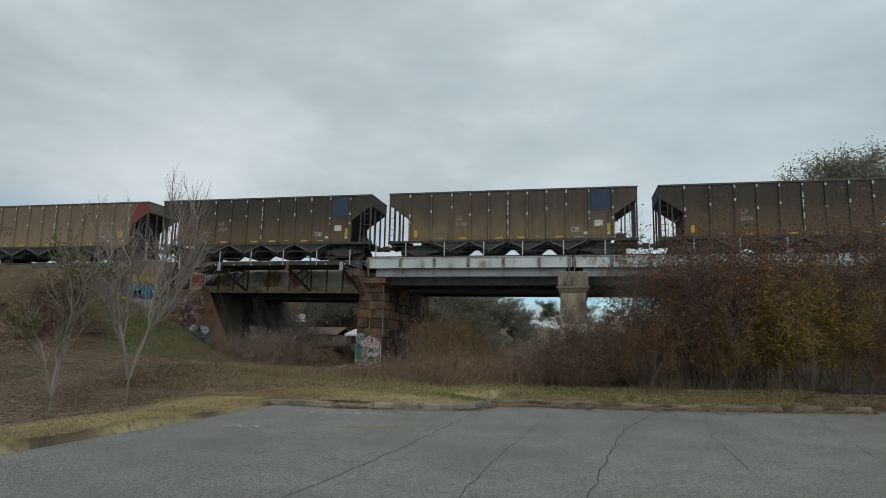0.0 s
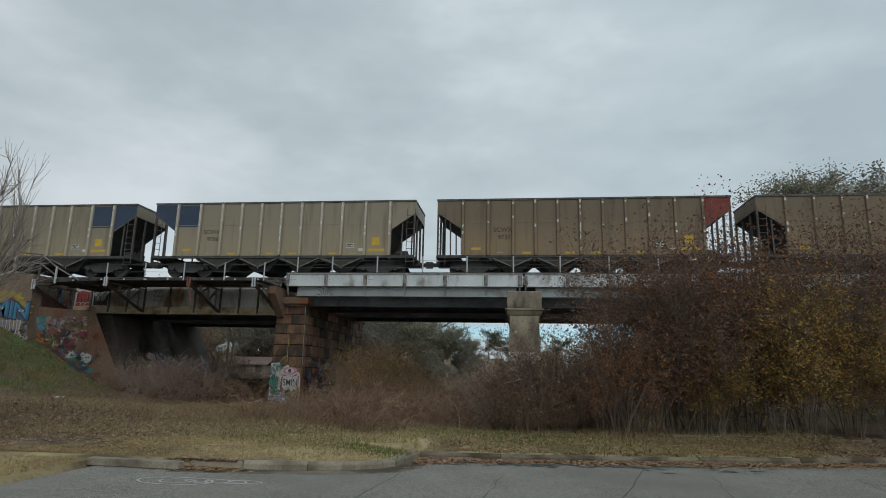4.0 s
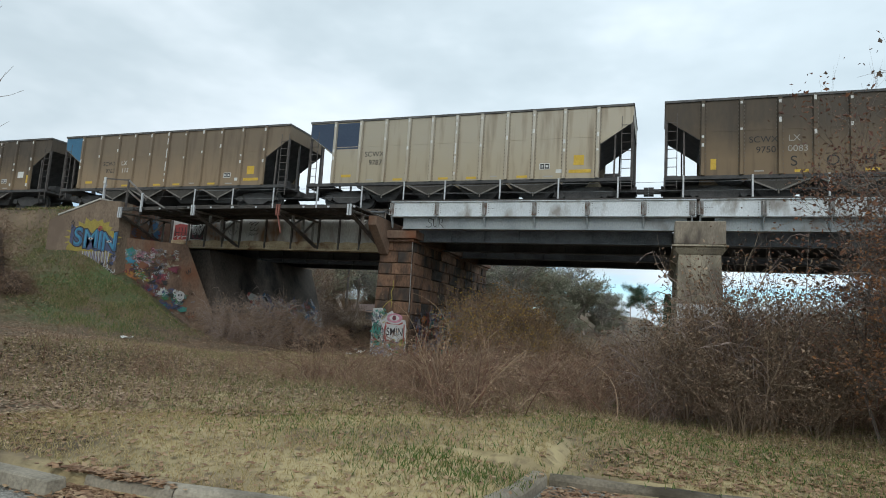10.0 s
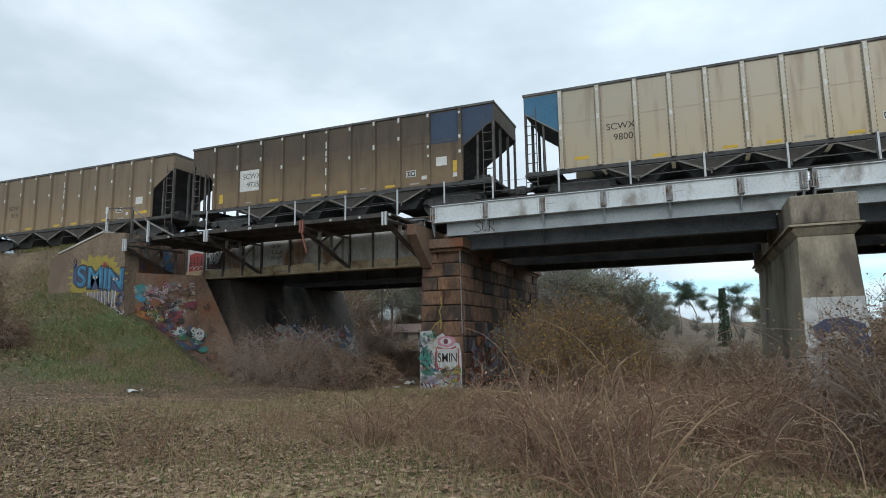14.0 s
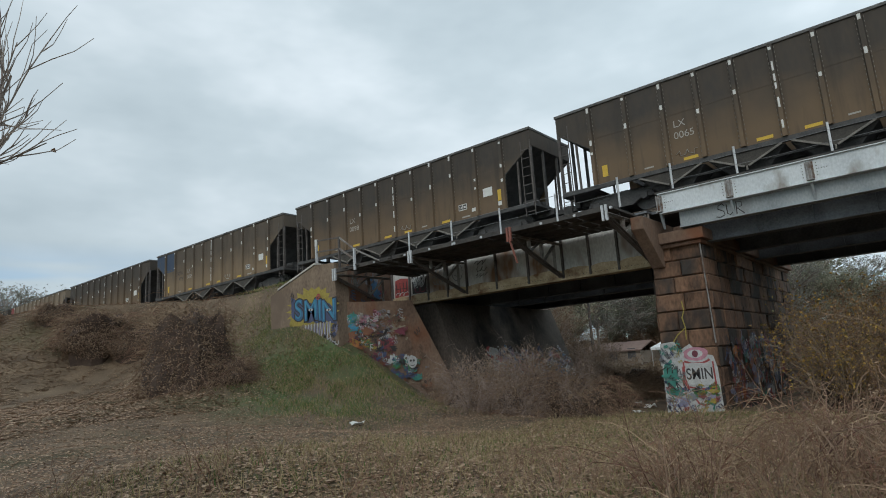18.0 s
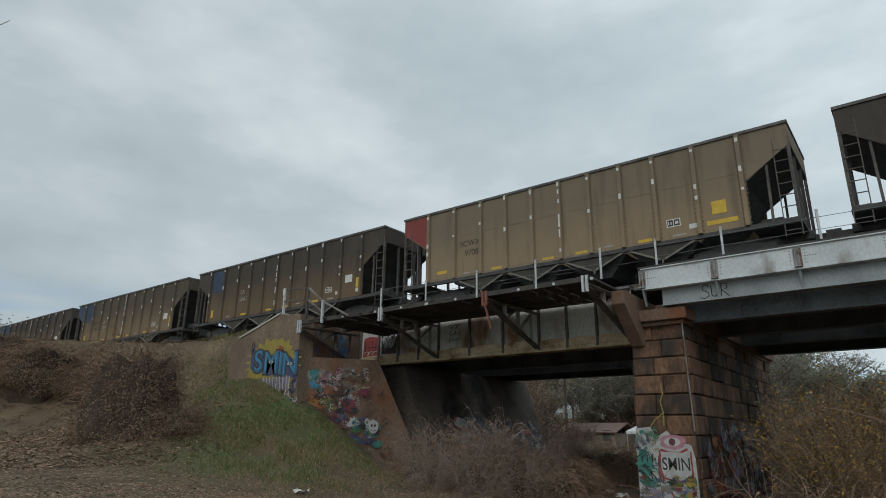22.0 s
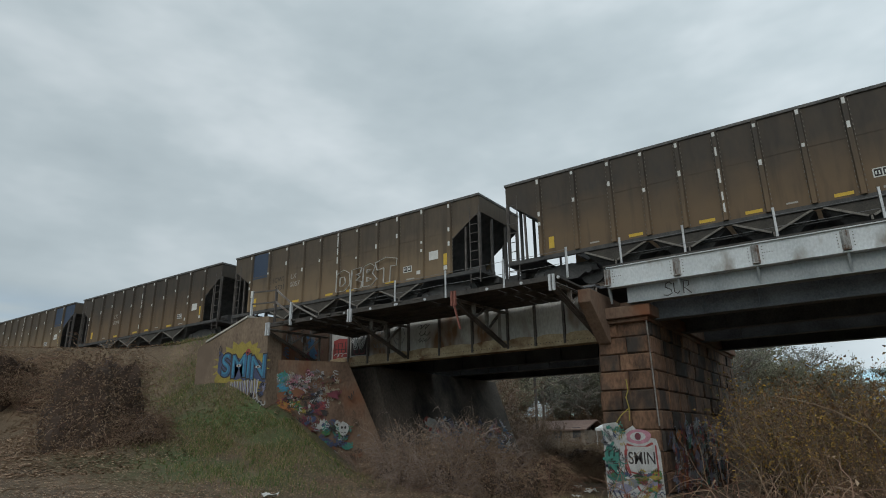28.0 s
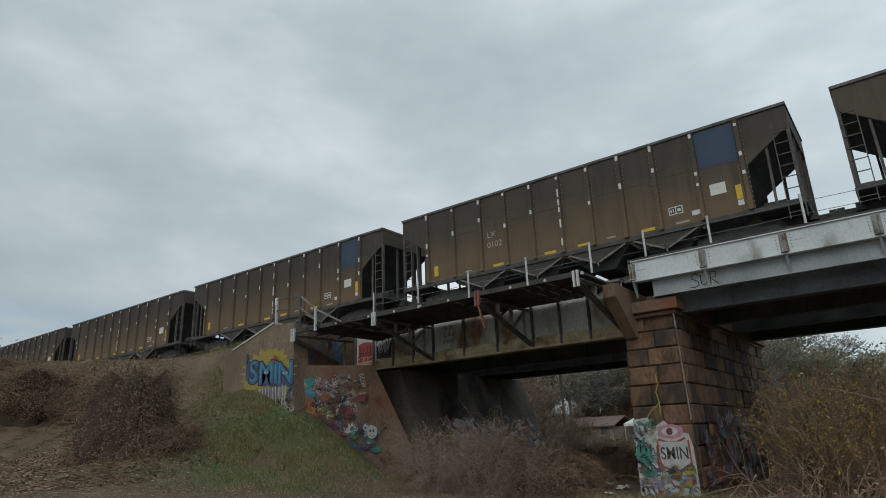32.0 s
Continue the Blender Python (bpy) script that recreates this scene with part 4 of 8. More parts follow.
def tracks():
    for name, yc in (("railway_track", TRACK), ("railway_track", TRACK + 5.0)):
        t = thing(name, "railway track on dark timber sleepers", "railway track", "railway tracks", kind="")
        for s in (-0.7525, 0.7525):
            m = Mesh()
            m.prism([(yc + s - 0.07, RAIL - 0.16), (yc + s - 0.07, RAIL - 0.145), (yc + s - 0.012, RAIL - 0.12), (yc + s - 0.012, RAIL - 0.045), (yc + s - 0.036, RAIL - 0.03), (yc + s - 0.036, RAIL),
                     (yc + s + 0.036, RAIL), (yc + s + 0.036, RAIL - 0.03), (yc + s + 0.012, RAIL - 0.045), (yc + s + 0.012, RAIL - 0.12), (yc + s + 0.07, RAIL - 0.145), (yc + s + 0.07, RAIL - 0.16)], "x", -700, 620)
            part("rail", m, M["rail"], t)
        shared = Mesh().box(-0.11, -1.45, -0.36, 0.11, 1.45, -0.161).data("sleeper", M["tie"])
        for i in range(96):
            x = -34 + 0.58 * i
            part("sleeper", shared, None, t, at=pose(x, yc, RAIL))
        far = Mesh()
        for i in range(240):
            far.box(-34.5 - 0.6 * i, yc - 1.3, RAIL - 0.33, -34.28 - 0.6 * i, yc + 1.3, RAIL - 0.161)
        for i in range(80):
            far.box(22.3 + 0.6 * i, yc - 1.3, RAIL - 0.33, 22.52 + 0.6 * i, yc + 1.3, RAIL - 0.161)
        tagged(part("far_sleepers", far, M["tie"], t), kind="stuff")
    # ballast shoulders on the banks
    for x0, x1 in ((-700, -26.2), (PIER3 + 9.2, 620)):
        m = Mesh()
        m.prism([(37.6, 5.6), (38.6, RAIL - 0.24), (47.2, RAIL - 0.24), (48.4, 5.6)], "x", x0, x1)
        tagged(part("ballast", m, M["ballast"]), "grey crushed-stone ballast bed", "ballast", kind="structure")
    d = Mesh()
    d.box(-24.3, 38.62, 6.23, PIER3 + 9.1, 42.2, 6.31)
    d.box(-24.3, 43.8, 6.23, PIER3 + 9.1, 47.4, 6.31)
    tagged(part("bridge_deck", d, M["darksteel"]), "dark steel deck under the sleepers", "deck", kind="structure")


tracks()

# ---- the coal train ----
def hopper_paint(name, top, low, dirt, bare=0.0):
    """Weathered car paint: dust over the lower half, soot along the top, streaks down the sheets."""
    m = surface(name, top, tuple(0.75 * a + 0.25 * b for a, b in zip(top, low)), 0.7, 9, 0.82, 0.12, per_object=0.06, streak=0.75)
    n, l = m.node_tree.nodes, m.node_tree.links
    b = n["Principled BSDF"]
    if bare:
        b.inputs["Metallic"].default_value, b.inputs["Roughness"].default_value = bare, 0.5
    old = b.inputs["Base Color"].links[0].from_socket
    tc = n.new("ShaderNodeTexCoord")
    sep = n.new("ShaderNodeSeparateXYZ")
    l.new(tc.outputs["Object"], sep.inputs[0])
    no = n.new("ShaderNodeTexNoise")
    no.inputs["Scale"].default_value, no.inputs["Detail"].default_value = 0.9, 5
    l.new(tc.outputs["Object"], no.inputs["Vector"])
    ad = n.new("ShaderNodeMath")
    ad.operation = "MULTIPLY_ADD"
    ad.inputs[1].default_value = 1.6
    l.new(no.outputs["Fac"], ad.inputs[0])
    l.new(sep.outputs["Z"], ad.inputs[2])
    r = n.new("ShaderNodeMapRange")
    r.inputs["From Min"].default_value, r.inputs["From Max"].default_value = 3.9, 2.4
    l.new(ad.outputs[0], r.inputs["Value"])
    x = n.new("ShaderNodeMix")
    x.data_type = "RGBA"
    l.new(r.outputs["Result"], x.inputs[0])
    l.new(old, x.inputs[6])
    x.inputs[7].default_value = rgb(low)
    st = n.new("ShaderNodeTexNoise")
    st.inputs["Scale"].default_value, st.inputs["Detail"].default_value = 3.0, 6
    mp = n.new("ShaderNodeMapping")
    mp.inputs["Scale"].default_value = (1.0, 1.0, 0.12)
    l.new(tc.outputs["Object"], mp.inputs["Vector"])
    l.new(mp.outputs["Vector"], st.inputs["Vector"])
    r2 = n.new("ShaderNodeMapRange")
    r2.inputs["From Min"].default_value, r2.inputs["From Max"].default_value, r2.inputs["To Max"].default_value = 0.52, 0.72, 0.6
    l.new(st.outputs["Fac"], r2.inputs["Value"])
    y = n.new("ShaderNodeMix")
    y.data_type = "RGBA"
    l.new(r2.outputs["Result"], y.inputs[0])
    l.new(x.outputs[2], y.inputs[6])
    y.inputs[7].default_value = rgb(dirt)
    l.new(y.outputs[2], b.inputs["Base Color"])
    return m


PAINT = {
    "dark": hopper_paint("dark_brown_car_paint", (0.046, 0.040, 0.034), (0.140, 0.094, 0.054), (0.034, 0.028, 0.023)),
    "brown": hopper_paint("dusty_brown_car_paint", (0.070, 0.057, 0.044), (0.195, 0.138, 0.082), (0.048, 0.037, 0.028)),
    "pale": hopper_paint("pale_dusty_car_paint", (0.36, 0.32, 0.25), (0.38, 0.32, 0.225), (0.16, 0.115, 0.072), 0.4),
    "rib": hopper_paint("pale_rib_paint", (0.46, 0.43, 0.36), (0.40, 0.34, 0.25), (0.16, 0.115, 0.075), 0.2),
    "dun": hopper_paint("dun_brown_car_paint", (0.175, 0.138, 0.098), (0.26, 0.19, 0.118), (0.105, 0.077, 0.053)),
    "tan": hopper_paint("dusty_tan_car_paint", (0.26, 0.225, 0.165), (0.32, 0.265, 0.18), (0.15, 0.115, 0.078), 0.25),
}
M.update(
    under=surface("black_underframe", (0.04, 0.04, 0.041), (0.095, 0.092, 0.088), 3, 20, 0.9, 0.3),
    dustyunder=surface("dusty_hopper_door", (0.09, 0.085, 0.075), (0.24, 0.22, 0.19), 3, 20, 0.9, 0.2),
    gate=surface("dull_hopper_gate", (0.03, 0.028, 0.025), (0.075, 0.066, 0.055), 3, 20, 0.9, 0.2),
    chord=surface("top_chord_paint", (0.035, 0.035, 0.035), (0.17, 0.165, 0.155), 1.5, 20, 0.8, 0.2),
    yellow=surface("yellow_reflector", (0.48, 0.30, 0.03), (0.66, 0.44, 0.06), 5, 40, 0.7, 0.0),
    stud=surface("worn_weld_studs", (0.10, 0.088, 0.07), (0.22, 0.20, 0.17), 5, 30, 0.8, 0.0),
    darkstud=surface("rusty_weld_studs", (0.09, 0.065, 0.045), (0.17, 0.13, 0.09), 5, 30, 0.8, 0.0),
    fadedwhite=surface("faded_stencil", (0.26, 0.24, 0.21), (0.42, 0.40, 0.36), 5, 40, 0.8, 0.0),
    black=surface("black_stencil", (0.02, 0.02, 0.02), (0.05, 0.045, 0.04), 5, 40, 0.8, 0.0),
    bluepanel=surface("dusty_blue_panel", (0.030, 0.048, 0.085), (0.05, 0.075, 0.12), 1, 14, 0.8, 0.1),
    skypanel=surface("bright_blue_panel", (0.03, 0.115, 0.20), (0.055, 0.17, 0.28), 1, 14, 0.7, 0.1),
    redpanel=surface("dull_red_panel", (0.16, 0.03, 0.025), (0.26, 0.06, 0.05), 1, 14, 0.8, 0.1),
)
RIBS = [-6.1, -4.75, -3.45, -2.3, -1.15, 0.0, 1.15, 2.3, 3.45, 4.75, 6.1]
TOP, SILL, HALF, SIDE = 4.06, 1.08, 7.48, 1.575
KNEE, LIP = 2.48, 3.38
_car = {}


def car_mesh(key, build, mat, **kw):
    if (key, mat.name) not in _car:
        m = Mesh()
        build(m)
        _car[key, mat.name] = m.data(key[0] if isinstance(key, tuple) else key, mat, **kw)
    return _car[key, mat.name]


def side_outline():
    return [(-6.15, SILL), (6.15, SILL), (6.15, KNEE), (HALF, LIP), (HALF, TOP), (-HALF, TOP), (-HALF, LIP), (-6.15, KNEE)]


def plate(car, x, z, w, h, mat, name, label="", lift=0.004):
    me = car_mesh((name, w, h), lambda m: m.box(-w / 2, -0.004, -h / 2, w / 2, 0.0, h / 2), mat)
    return part(name, me, None, car, label, at=pose(x, -SIDE - lift, z))


def truck(car, x):
    def cast(m):
        m.prism([(-1.25, 0.42), (-1.15, 0.62), (-0.55, 0.68), (-0.3, 0.78), (0.3, 0.78), (0.55, 0.68), (1.15, 0.62), (1.25, 0.42), (0.75, 0.40), (0.45, 0.22), (-0.45, 0.22), (-0.75, 0.40)], "y", -0.08, 0.08)
        for sx in (-0.89, 0.89):
            m.tube((sx, -0.16, 0.457), (sx, 0.08, 0.457), 0.13, 10)
    def wheel(m):
        m.tube((0, -0.065, 0), (0, 0.065, 0), 0.457, 24)
        m.tube((0, 0.065, 0), (0, 0.09, 0), 0.485, 24)
        m.tube((0, -0.12, 0), (0, -0.06, 0), 0.10, 12)
    t = part("truck", car_mesh("bolster", lambda m: m.box(-0.22, -0.95, 0.36, 0.22, 0.95, 0.72), M["under"]), None, car, "black cast-steel truck", at=pose(x, 0, 0))
    for sy in (-1, 1):
        part("side_frame", car_mesh("side_frame", cast, M["under"]), None, t, at=pose(0, sy * 1.02, 0, 0, 0, 0 if sy < 0 else 180))
        for sx in (-0.89, 0.89):
            part("wheel", car_mesh("wheel", wheel, M["under"]), None, t, at=pose(sx, sy * 0.76, 0.457, 0, 0, 0 if sy < 0 else 180))
    for k in range(3):
        part("spring", car_mesh("spring", lambda m: [m.tube((0, 0, 0.27 + 0.03 * i), (0, 0, 0.285 + 0.03 * i), 0.055, 8) for i in range(8)], M["oldsteel"]), None, t, at=pose(-0.13 + 0.13 * k, -1.02, 0))


def hopper_car(spec):
    """One hopper car, its origin at rail height under its middle."""
    kind, panels, texts, extra = spec
    body = PAINT[kind]
    label = {"dark": "dark brown weathered coal hopper car", "brown": "dusty brown coal hopper car", "tan": "dusty tan coal hopper car", "pale": "pale silvery-tan coal hopper car", "dun": "rusty light-brown coal hopper car"}[kind]
    light = kind in ("tan", "pale", "dun")
    if not panels:
        label += " with yellow reflectors"
    else:
        label += " with a " + {"b": "blue", "s": "bright blue", "r": "red", "w": "white"}[panels[0][1]] + " panel"
    car = thing("hopper_car", label, "hopper car", "hopper cars of a coal train")
    for s, nm in ((-1, "side_sheet"), (1, "side_sheet")):
        me = car_mesh(("side_sheet", s), lambda m: m.prism(side_outline(), "y", s * SIDE - 0.012 if s > 0 else s * SIDE, s * SIDE if s > 0 else s * SIDE + 0.012), body)
        part(nm, me, None, car)
    # seam across the sheets, part way up
    part("seam", car_mesh("seam", lambda m: m.box(-6.1, -SIDE - 0.008, 2.80, 6.1, -SIDE, 2.83), body), None, car)
    def slope(m):
        m.prism([(HALF - 0.06, LIP + 0.5), (HALF - 0.02, LIP + 0.5), (HALF - 0.02, LIP - 0.01), (6.18, KNEE - 0.02), (4.72, 0.82), (4.66, 0.82), (6.12, KNEE + 0.02), (HALF - 0.06, LIP + 0.02)], "y", -SIDE + 0.013, SIDE - 0.013)
    for s in (1, -1):
        part("slope_sheet", car_mesh("slope_sheet", slope, M["under"]), None, car, "black end slope sheet", at=pose(0, 0, 0, 0, 0, 0 if s > 0 else 180))
        part("end_sheet", car_mesh("end_sheet", lambda m: m.box(HALF - 0.018, -SIDE + 0.013, LIP, HALF + 0.004, SIDE - 0.013, TOP), body), None, car, at=pose(0, 0, 0, 0, 0, 0 if s > 0 else 180))
    def chord(m):
        for y in (-SIDE - 0.05, SIDE - 0.05):
            m.box(-HALF - 0.03, y, TOP - 0.02, HALF + 0.03, y + 0.1, TOP + 0.07)
        for x in (-HALF - 0.03, HALF - 0.07):
            m.box(x, -SIDE + 0.05, TOP - 0.018, x + 0.1, SIDE - 0.05, TOP + 0.068)
    part("top_chord", car_mesh("top_chord", chord, M["chord"]), None, car, "scuffed grey top rail")
    def rib(m, z0=SILL, z1=TOP - 0.02):
        m.prism([(-0.085, -SIDE), (-0.06, -SIDE - 0.11), (0.06, -SIDE - 0.11), (0.085, -SIDE)], "z", z0, z1)
    # tan and pale cars carry ribs paler than their sheets
    for i, x in enumerate(RIBS):
        part("rib", car_mesh("rib", rib, PAINT["rib"] if kind in ("tan", "pale") else body), None, car, at=pose(x, 0, 0))
    def studs(m):
        for x in RIBS:
            for sx in (-0.105, 0.105):
                for k in range(19):
                    z = SILL + 0.06 + 0.153 * k
                    m.add([(x + sx - 0.011, -SIDE - 0.006, z), (x + sx + 0.011, -SIDE - 0.006, z), (x + sx + 0.011, -SIDE - 0.006, z + 0.07), (x + sx - 0.011, -SIDE - 0.006, z + 0.07)], [(0, 1, 2, 3)])
    tagged(part("weld_studs", car_mesh("weld_studs", studs, M["darkstud" if light else "stud"]), None, car), kind="stuff")
    # worn reflective patches on the ribs
    rnd = random.Random(len(texts) + int(10 * spec[3]))
    bits = Mesh()
    for i, x in enumerate(RIBS):
        zs = [3.80 + 0.04 * (i % 2)]
        zs += [2.55 + 0.25 * ((i * 7) % 3)] if i not in (5,) else []
        if i in (0, 9, 10):
            zs += [2.2]
        for z in zs:
            h = rnd.uniform(0.08, 0.2)
            bits.box(x - 0.045, -SIDE - 0.117, z, x + 0.04, -SIDE - 0.1105, z + h)
    z = SILL + 0.25
    while z < TOP - 0.3:
        h = rnd.uniform(0.1, 0.5)
        bits.box(RIBS[5] - 0.03, -SIDE - 0.117, z, RIBS[5] + 0.025, -SIDE - 0.1105, min(z + h, TOP - 0.2))
        z += h + rnd.uniform(0.05, 0.45)
    tagged(part("worn_paint", bits, M["white"], car, "worn white paint on the ribs"), kind="stuff")
    part("side_sill", car_mesh("side_sill", lambda m: m.box(-HALF + 0.05, -SIDE - 0.03, SILL - 0.14, HALF - 0.05, -SIDE + 0.1, SILL - 0.002), M["under"]), None, car)
    part("centre_sill", car_mesh("centre_sill", lambda m: m.box(-HALF, -0.3, 0.72, HALF, 0.3, 1.0), M["under"]), None, car)
    def bay(m):
        m.taper((-0.42, -1.1, 0.42, 1.1, 0.28), (-1.1, -1.42, 1.1, 1.42, 0.93))
    def gate(m):
        m.prism([(-1.02, 0.93), (1.02, 0.93), (0.1, 0.50), (-0.1, 0.50)], "y", -SIDE + 0.02, -SIDE + 0.05)
    def rim(m):
        m.beam((-1.04, -SIDE + 0.01, 0.93), (-0.06, -SIDE + 0.01, 0.48), 0.06, 0.05, (0, 1, 0))
        m.beam((1.04, -SIDE + 0.01, 0.93), (0.06, -SIDE + 0.01, 0.48), 0.06, 0.05, (0, 1, 0))
        m.tube((0, -SIDE + 0.02, 0.49), (0, -SIDE + 0.02, 0.36), 0.03, 6)
    for x in (-3.5, -1.17, 1.17, 3.5):
        h = part("hopper", car_mesh("hopper", bay, M["under"]), None, car, "black discharge hopper", at=pose(x, 0, 0))
        part("gate_plate", car_mesh("gate_plate", gate, M["gate"]), None, h)
        part("gate_rim", car_mesh("gate_rim", rim, M["dustyunder"]), None, h, "dusty V-shaped rim")
    part("brake_rod", car_mesh("brake_rod", lambda m: m.tube((-4.4, -1.3, 0.62), (4.4, -1.3, 0.62), 0.02, 6), M["under"]), None, car)
    for s in (1, -1):
        turn = 0 if s > 0 else 180
        def platform(m):
            m.box(6.2, -SIDE, SILL - 0.16, HALF + 0.02, SIDE, SILL - 0.06)
            m.box(HALF - 0.1, -0.45, 0.72, HALF + 0.12, 0.45, 0.96)
        part("end_platform", car_mesh("end_platform", platform, M["under"]), None, car, at=pose(0, 0, 0, 0, 0, turn))
        for sy in (-1, 1):
            part("corner_post", car_mesh("corner_post", lambda m: m.box(HALF - 0.09, -0.05, SILL - 0.06, HALF, 0.05, LIP + 0.3), M["oldsteel"]), None, car, at=pose(0, sy * (SIDE - 0.06), 0, 0, 0, turn))
            part("inner_post", car_mesh("inner_post", lambda m: m.beam((6.75, 0, SILL - 0.06), (6.78, 0, KNEE + 0.42), 0.07, 0.07), M["oldsteel"]), None, car, at=pose(0, sy * (SIDE - 0.10), 0, 0, 0, turn))
            part("end_post", car_mesh("end_post", lambda m: m.box(HALF - 0.12, -0.04, SILL - 0.06, HALF - 0.02, 0.04, LIP + 0.1), M["under"]), None, car, at=pose(0, sy * 0.55, 0, 0, 0, turn))
        def ladder(m):
            for x in (HALF - 0.02, HALF - 0.45):
                m.box(x - 0.014, -0.014, 0.55, x + 0.014, 0.014, LIP + 0.25)
            for i in range(8):
                m.box(HALF - 0.45, -0.012, 0.72 + 0.36 * i, HALF - 0.02, 0.012, 0.745 + 0.36 * i)
        part("ladder", car_mesh("ladder", ladder, M["oldsteel"]), None, car, at=pose(0, -s * 0 - SIDE + 0.0, 0, 0, 0, turn) if s > 0 else pose(0, -SIDE + 0.0, 0, 0, 0, 180))
        def hook(m):
            m.box(HALF + 0.1, -0.09, 0.74, HALF + 0.40, 0.09, 0.92)
            m.box(HALF + 0.40, -0.17, 0.66, HALF + 0.59, 0.17, 0.98)
        part("coupler", car_mesh("coupler", hook, M["under"]), None, car, at=pose(0, 0, 0, 0, 0, turn))
        truck(car, s * 5.5)
    part("brake_cylinder", car_mesh("brake_cylinder", lambda m: m.tube((6.3, -0.4, 1.35), (6.9, -0.4, 1.35), 0.2, 12), M["under"]), None, car)
    part("air_reservoir", car_mesh("air_reservoir", lambda m: m.box(6.35, 0.1, 1.02, 6.85, 0.6, 1.5), M["under"]), None, car)
    # reflectors and stencils
    plate(car, -5.72, 1.52, 0.2, 0.42, M["yellow"], "reflector", "yellow reflector") if not light else plate(car, -5.4, 1.42, 0.5, 0.13, M["yellow"], "reflector", "yellow reflector")
    for x in (-2.75, -0.55, 0.75, 3.0):
        plate(car, x, 1.20, 0.46, 0.10, M["yellow"], "reflector", "yellow reflector")
    if light:
        plate(car, 5.4, 1.38, 0.9, 0.14, M["yellow"], "reflector", "yellow reflector")
        if extra:
            plate(car, 5.35, 1.85, 0.42, 0.42, M["yellow"], "placard", "yellow square placard")
    else:
        plate(car, 5.85, 1.72, 0.17, 0.46, M["yellow"], "reflector", "yellow reflector")
        plate(car, 5.85, 1.38, 0.17, 0.17, M["white"], "stencil")
    if not (light and extra):
        plate(car, 5.28, 1.98, 0.46, 0.36, M["white"], "placard", "white paper placard")
    plate(car, 4.55, 1.40, 0.26, 0.15, M["white"], "stencil")
    plate(car, -4.15, 1.22, 0.32, 0.05, M["fadedwhite"], "stencil")
    plate(car, 1.75, 1.24, 0.3, 0.05, M["fadedwhite"], "stencil")
    plate(car, 4.1, 1.19, 0.42, 0.06, M["fadedwhite"], "stencil")
    box = plate(car, 3.95, 1.62, 0.44, 0.26, M["white"], "consolidated_stencil", "white framed black stencil")
    me = car_mesh("stencil_black", lambda m: (m.box(-0.19, -0.008, -0.1, -0.015, -0.0045, 0.1), m.box(0.015, -0.008, -0.1, 0.19, -0.0045, 0.1)), M["black"])
    tagged(part("stencil_black", me, None, box), kind="stuff")
    me = car_mesh("stencil_marks", lambda m: (m.box(-0.165, -0.012, -0.055, -0.13, -0.0085, 0.05), m.box(-0.09, -0.012, -0.055, -0.055, -0.0085, 0.05), m.box(0.05, -0.012, -0.05, 0.155, -0.0085, 0.045)), M["white"])
    tagged(part("stencil_marks", me, None, box), kind="stuff")
    # coloured panels between the ribs
    edges = [-HALF] + RIBS + [HALF]
    for slot, colour, z0, z1 in panels:
        a, b = edges[slot], edges[slot + 1]
        a, b = a + (0.08 if slot > 0 else 0.02), b - (0.08 if slot < 11 else 0.02)
        mat = M[{"b": "bluepanel", "s": "skypanel", "r": "redpanel", "w": "white"}[colour]]
        if slot == 0:
            out = [(a, LIP + 0.02), (a, TOP - 0.06), (b, TOP - 0.06), (b, KNEE + 0.05)]
        elif slot == 11:
            out = [(a, KNEE + 0.05), (a, TOP - 0.06), (b, TOP - 0.06), (b, LIP + 0.02)]
        else:
            out = [(a, z0), (b, z0), (b, z1), (a, z1)]
        m = Mesh()
        m.prism(out, "y", -SIDE - 0.006, -SIDE)
        part("panel", m, mat, car, {"b": "dusty blue panel", "s": "bright blue panel", "r": "dull red panel", "w": "repainted white patch"}[colour])
    for words, x, z, mat in texts:
        part("lettering", text_mesh(words, 0.34, M[mat]), None, car, at=pose(x, -SIDE - 0.010, z))
    for kind_, x, z in SCRIBBLE.get(texts[-1][0] if texts else "", ()):
        if kind_ == "bubble":
            # outlined bubble letters
            b = Mesh()
            outlines = ([(0, 0), (0.05, 0.8), (0.45, 0.95), (0.8, 0.75), (0.85, 0.25), (0.55, -0.02), (0, 0)], [(0.22, 0.25), (0.25, 0.62), (0.5, 0.62), (0.58, 0.35), (0.4, 0.22), (0.22, 0.25)],
                        [(0.9, 0.0), (0.95, 0.85), (1.5, 0.9), (1.45, 0.65), (1.2, 0.62), (1.45, 0.5), (1.2, 0.35), (1.55, 0.25), (1.5, -0.02), (0.9, 0)],
                        [(1.6, 0), (1.62, 0.85), (2.0, 1.0), (2.3, 0.8), (2.15, 0.52), (2.4, 0.25), (2.1, -0.02), (1.6, 0)], [(1.82, 0.58), (1.84, 0.75), (2.05, 0.7), (1.82, 0.58)], [(1.82, 0.2), (1.84, 0.4), (2.1, 0.28), (1.82, 0.2)],
                        [(2.4, 0.6), (2.3, 0.95), (2.9, 1.1), (3.5, 0.95), (3.45, 0.65), (3.15, 0.68), (3.1, 0.0), (2.75, 0.02), (2.78, 0.66), (2.4, 0.6)])
            for line in outlines:
                for p, q in zip(line, line[1:]):
                    b.beam((x + p[0], -SIDE - 0.12, z + p[1]), (x + q[0], -SIDE - 0.12, z + q[1]), 0.012, 0.065, (0, 1, 0))
            part("tag", b, M["white"], car, "outlined white bubble letters")
        elif kind_ == "scrawl":
            b = Mesh()
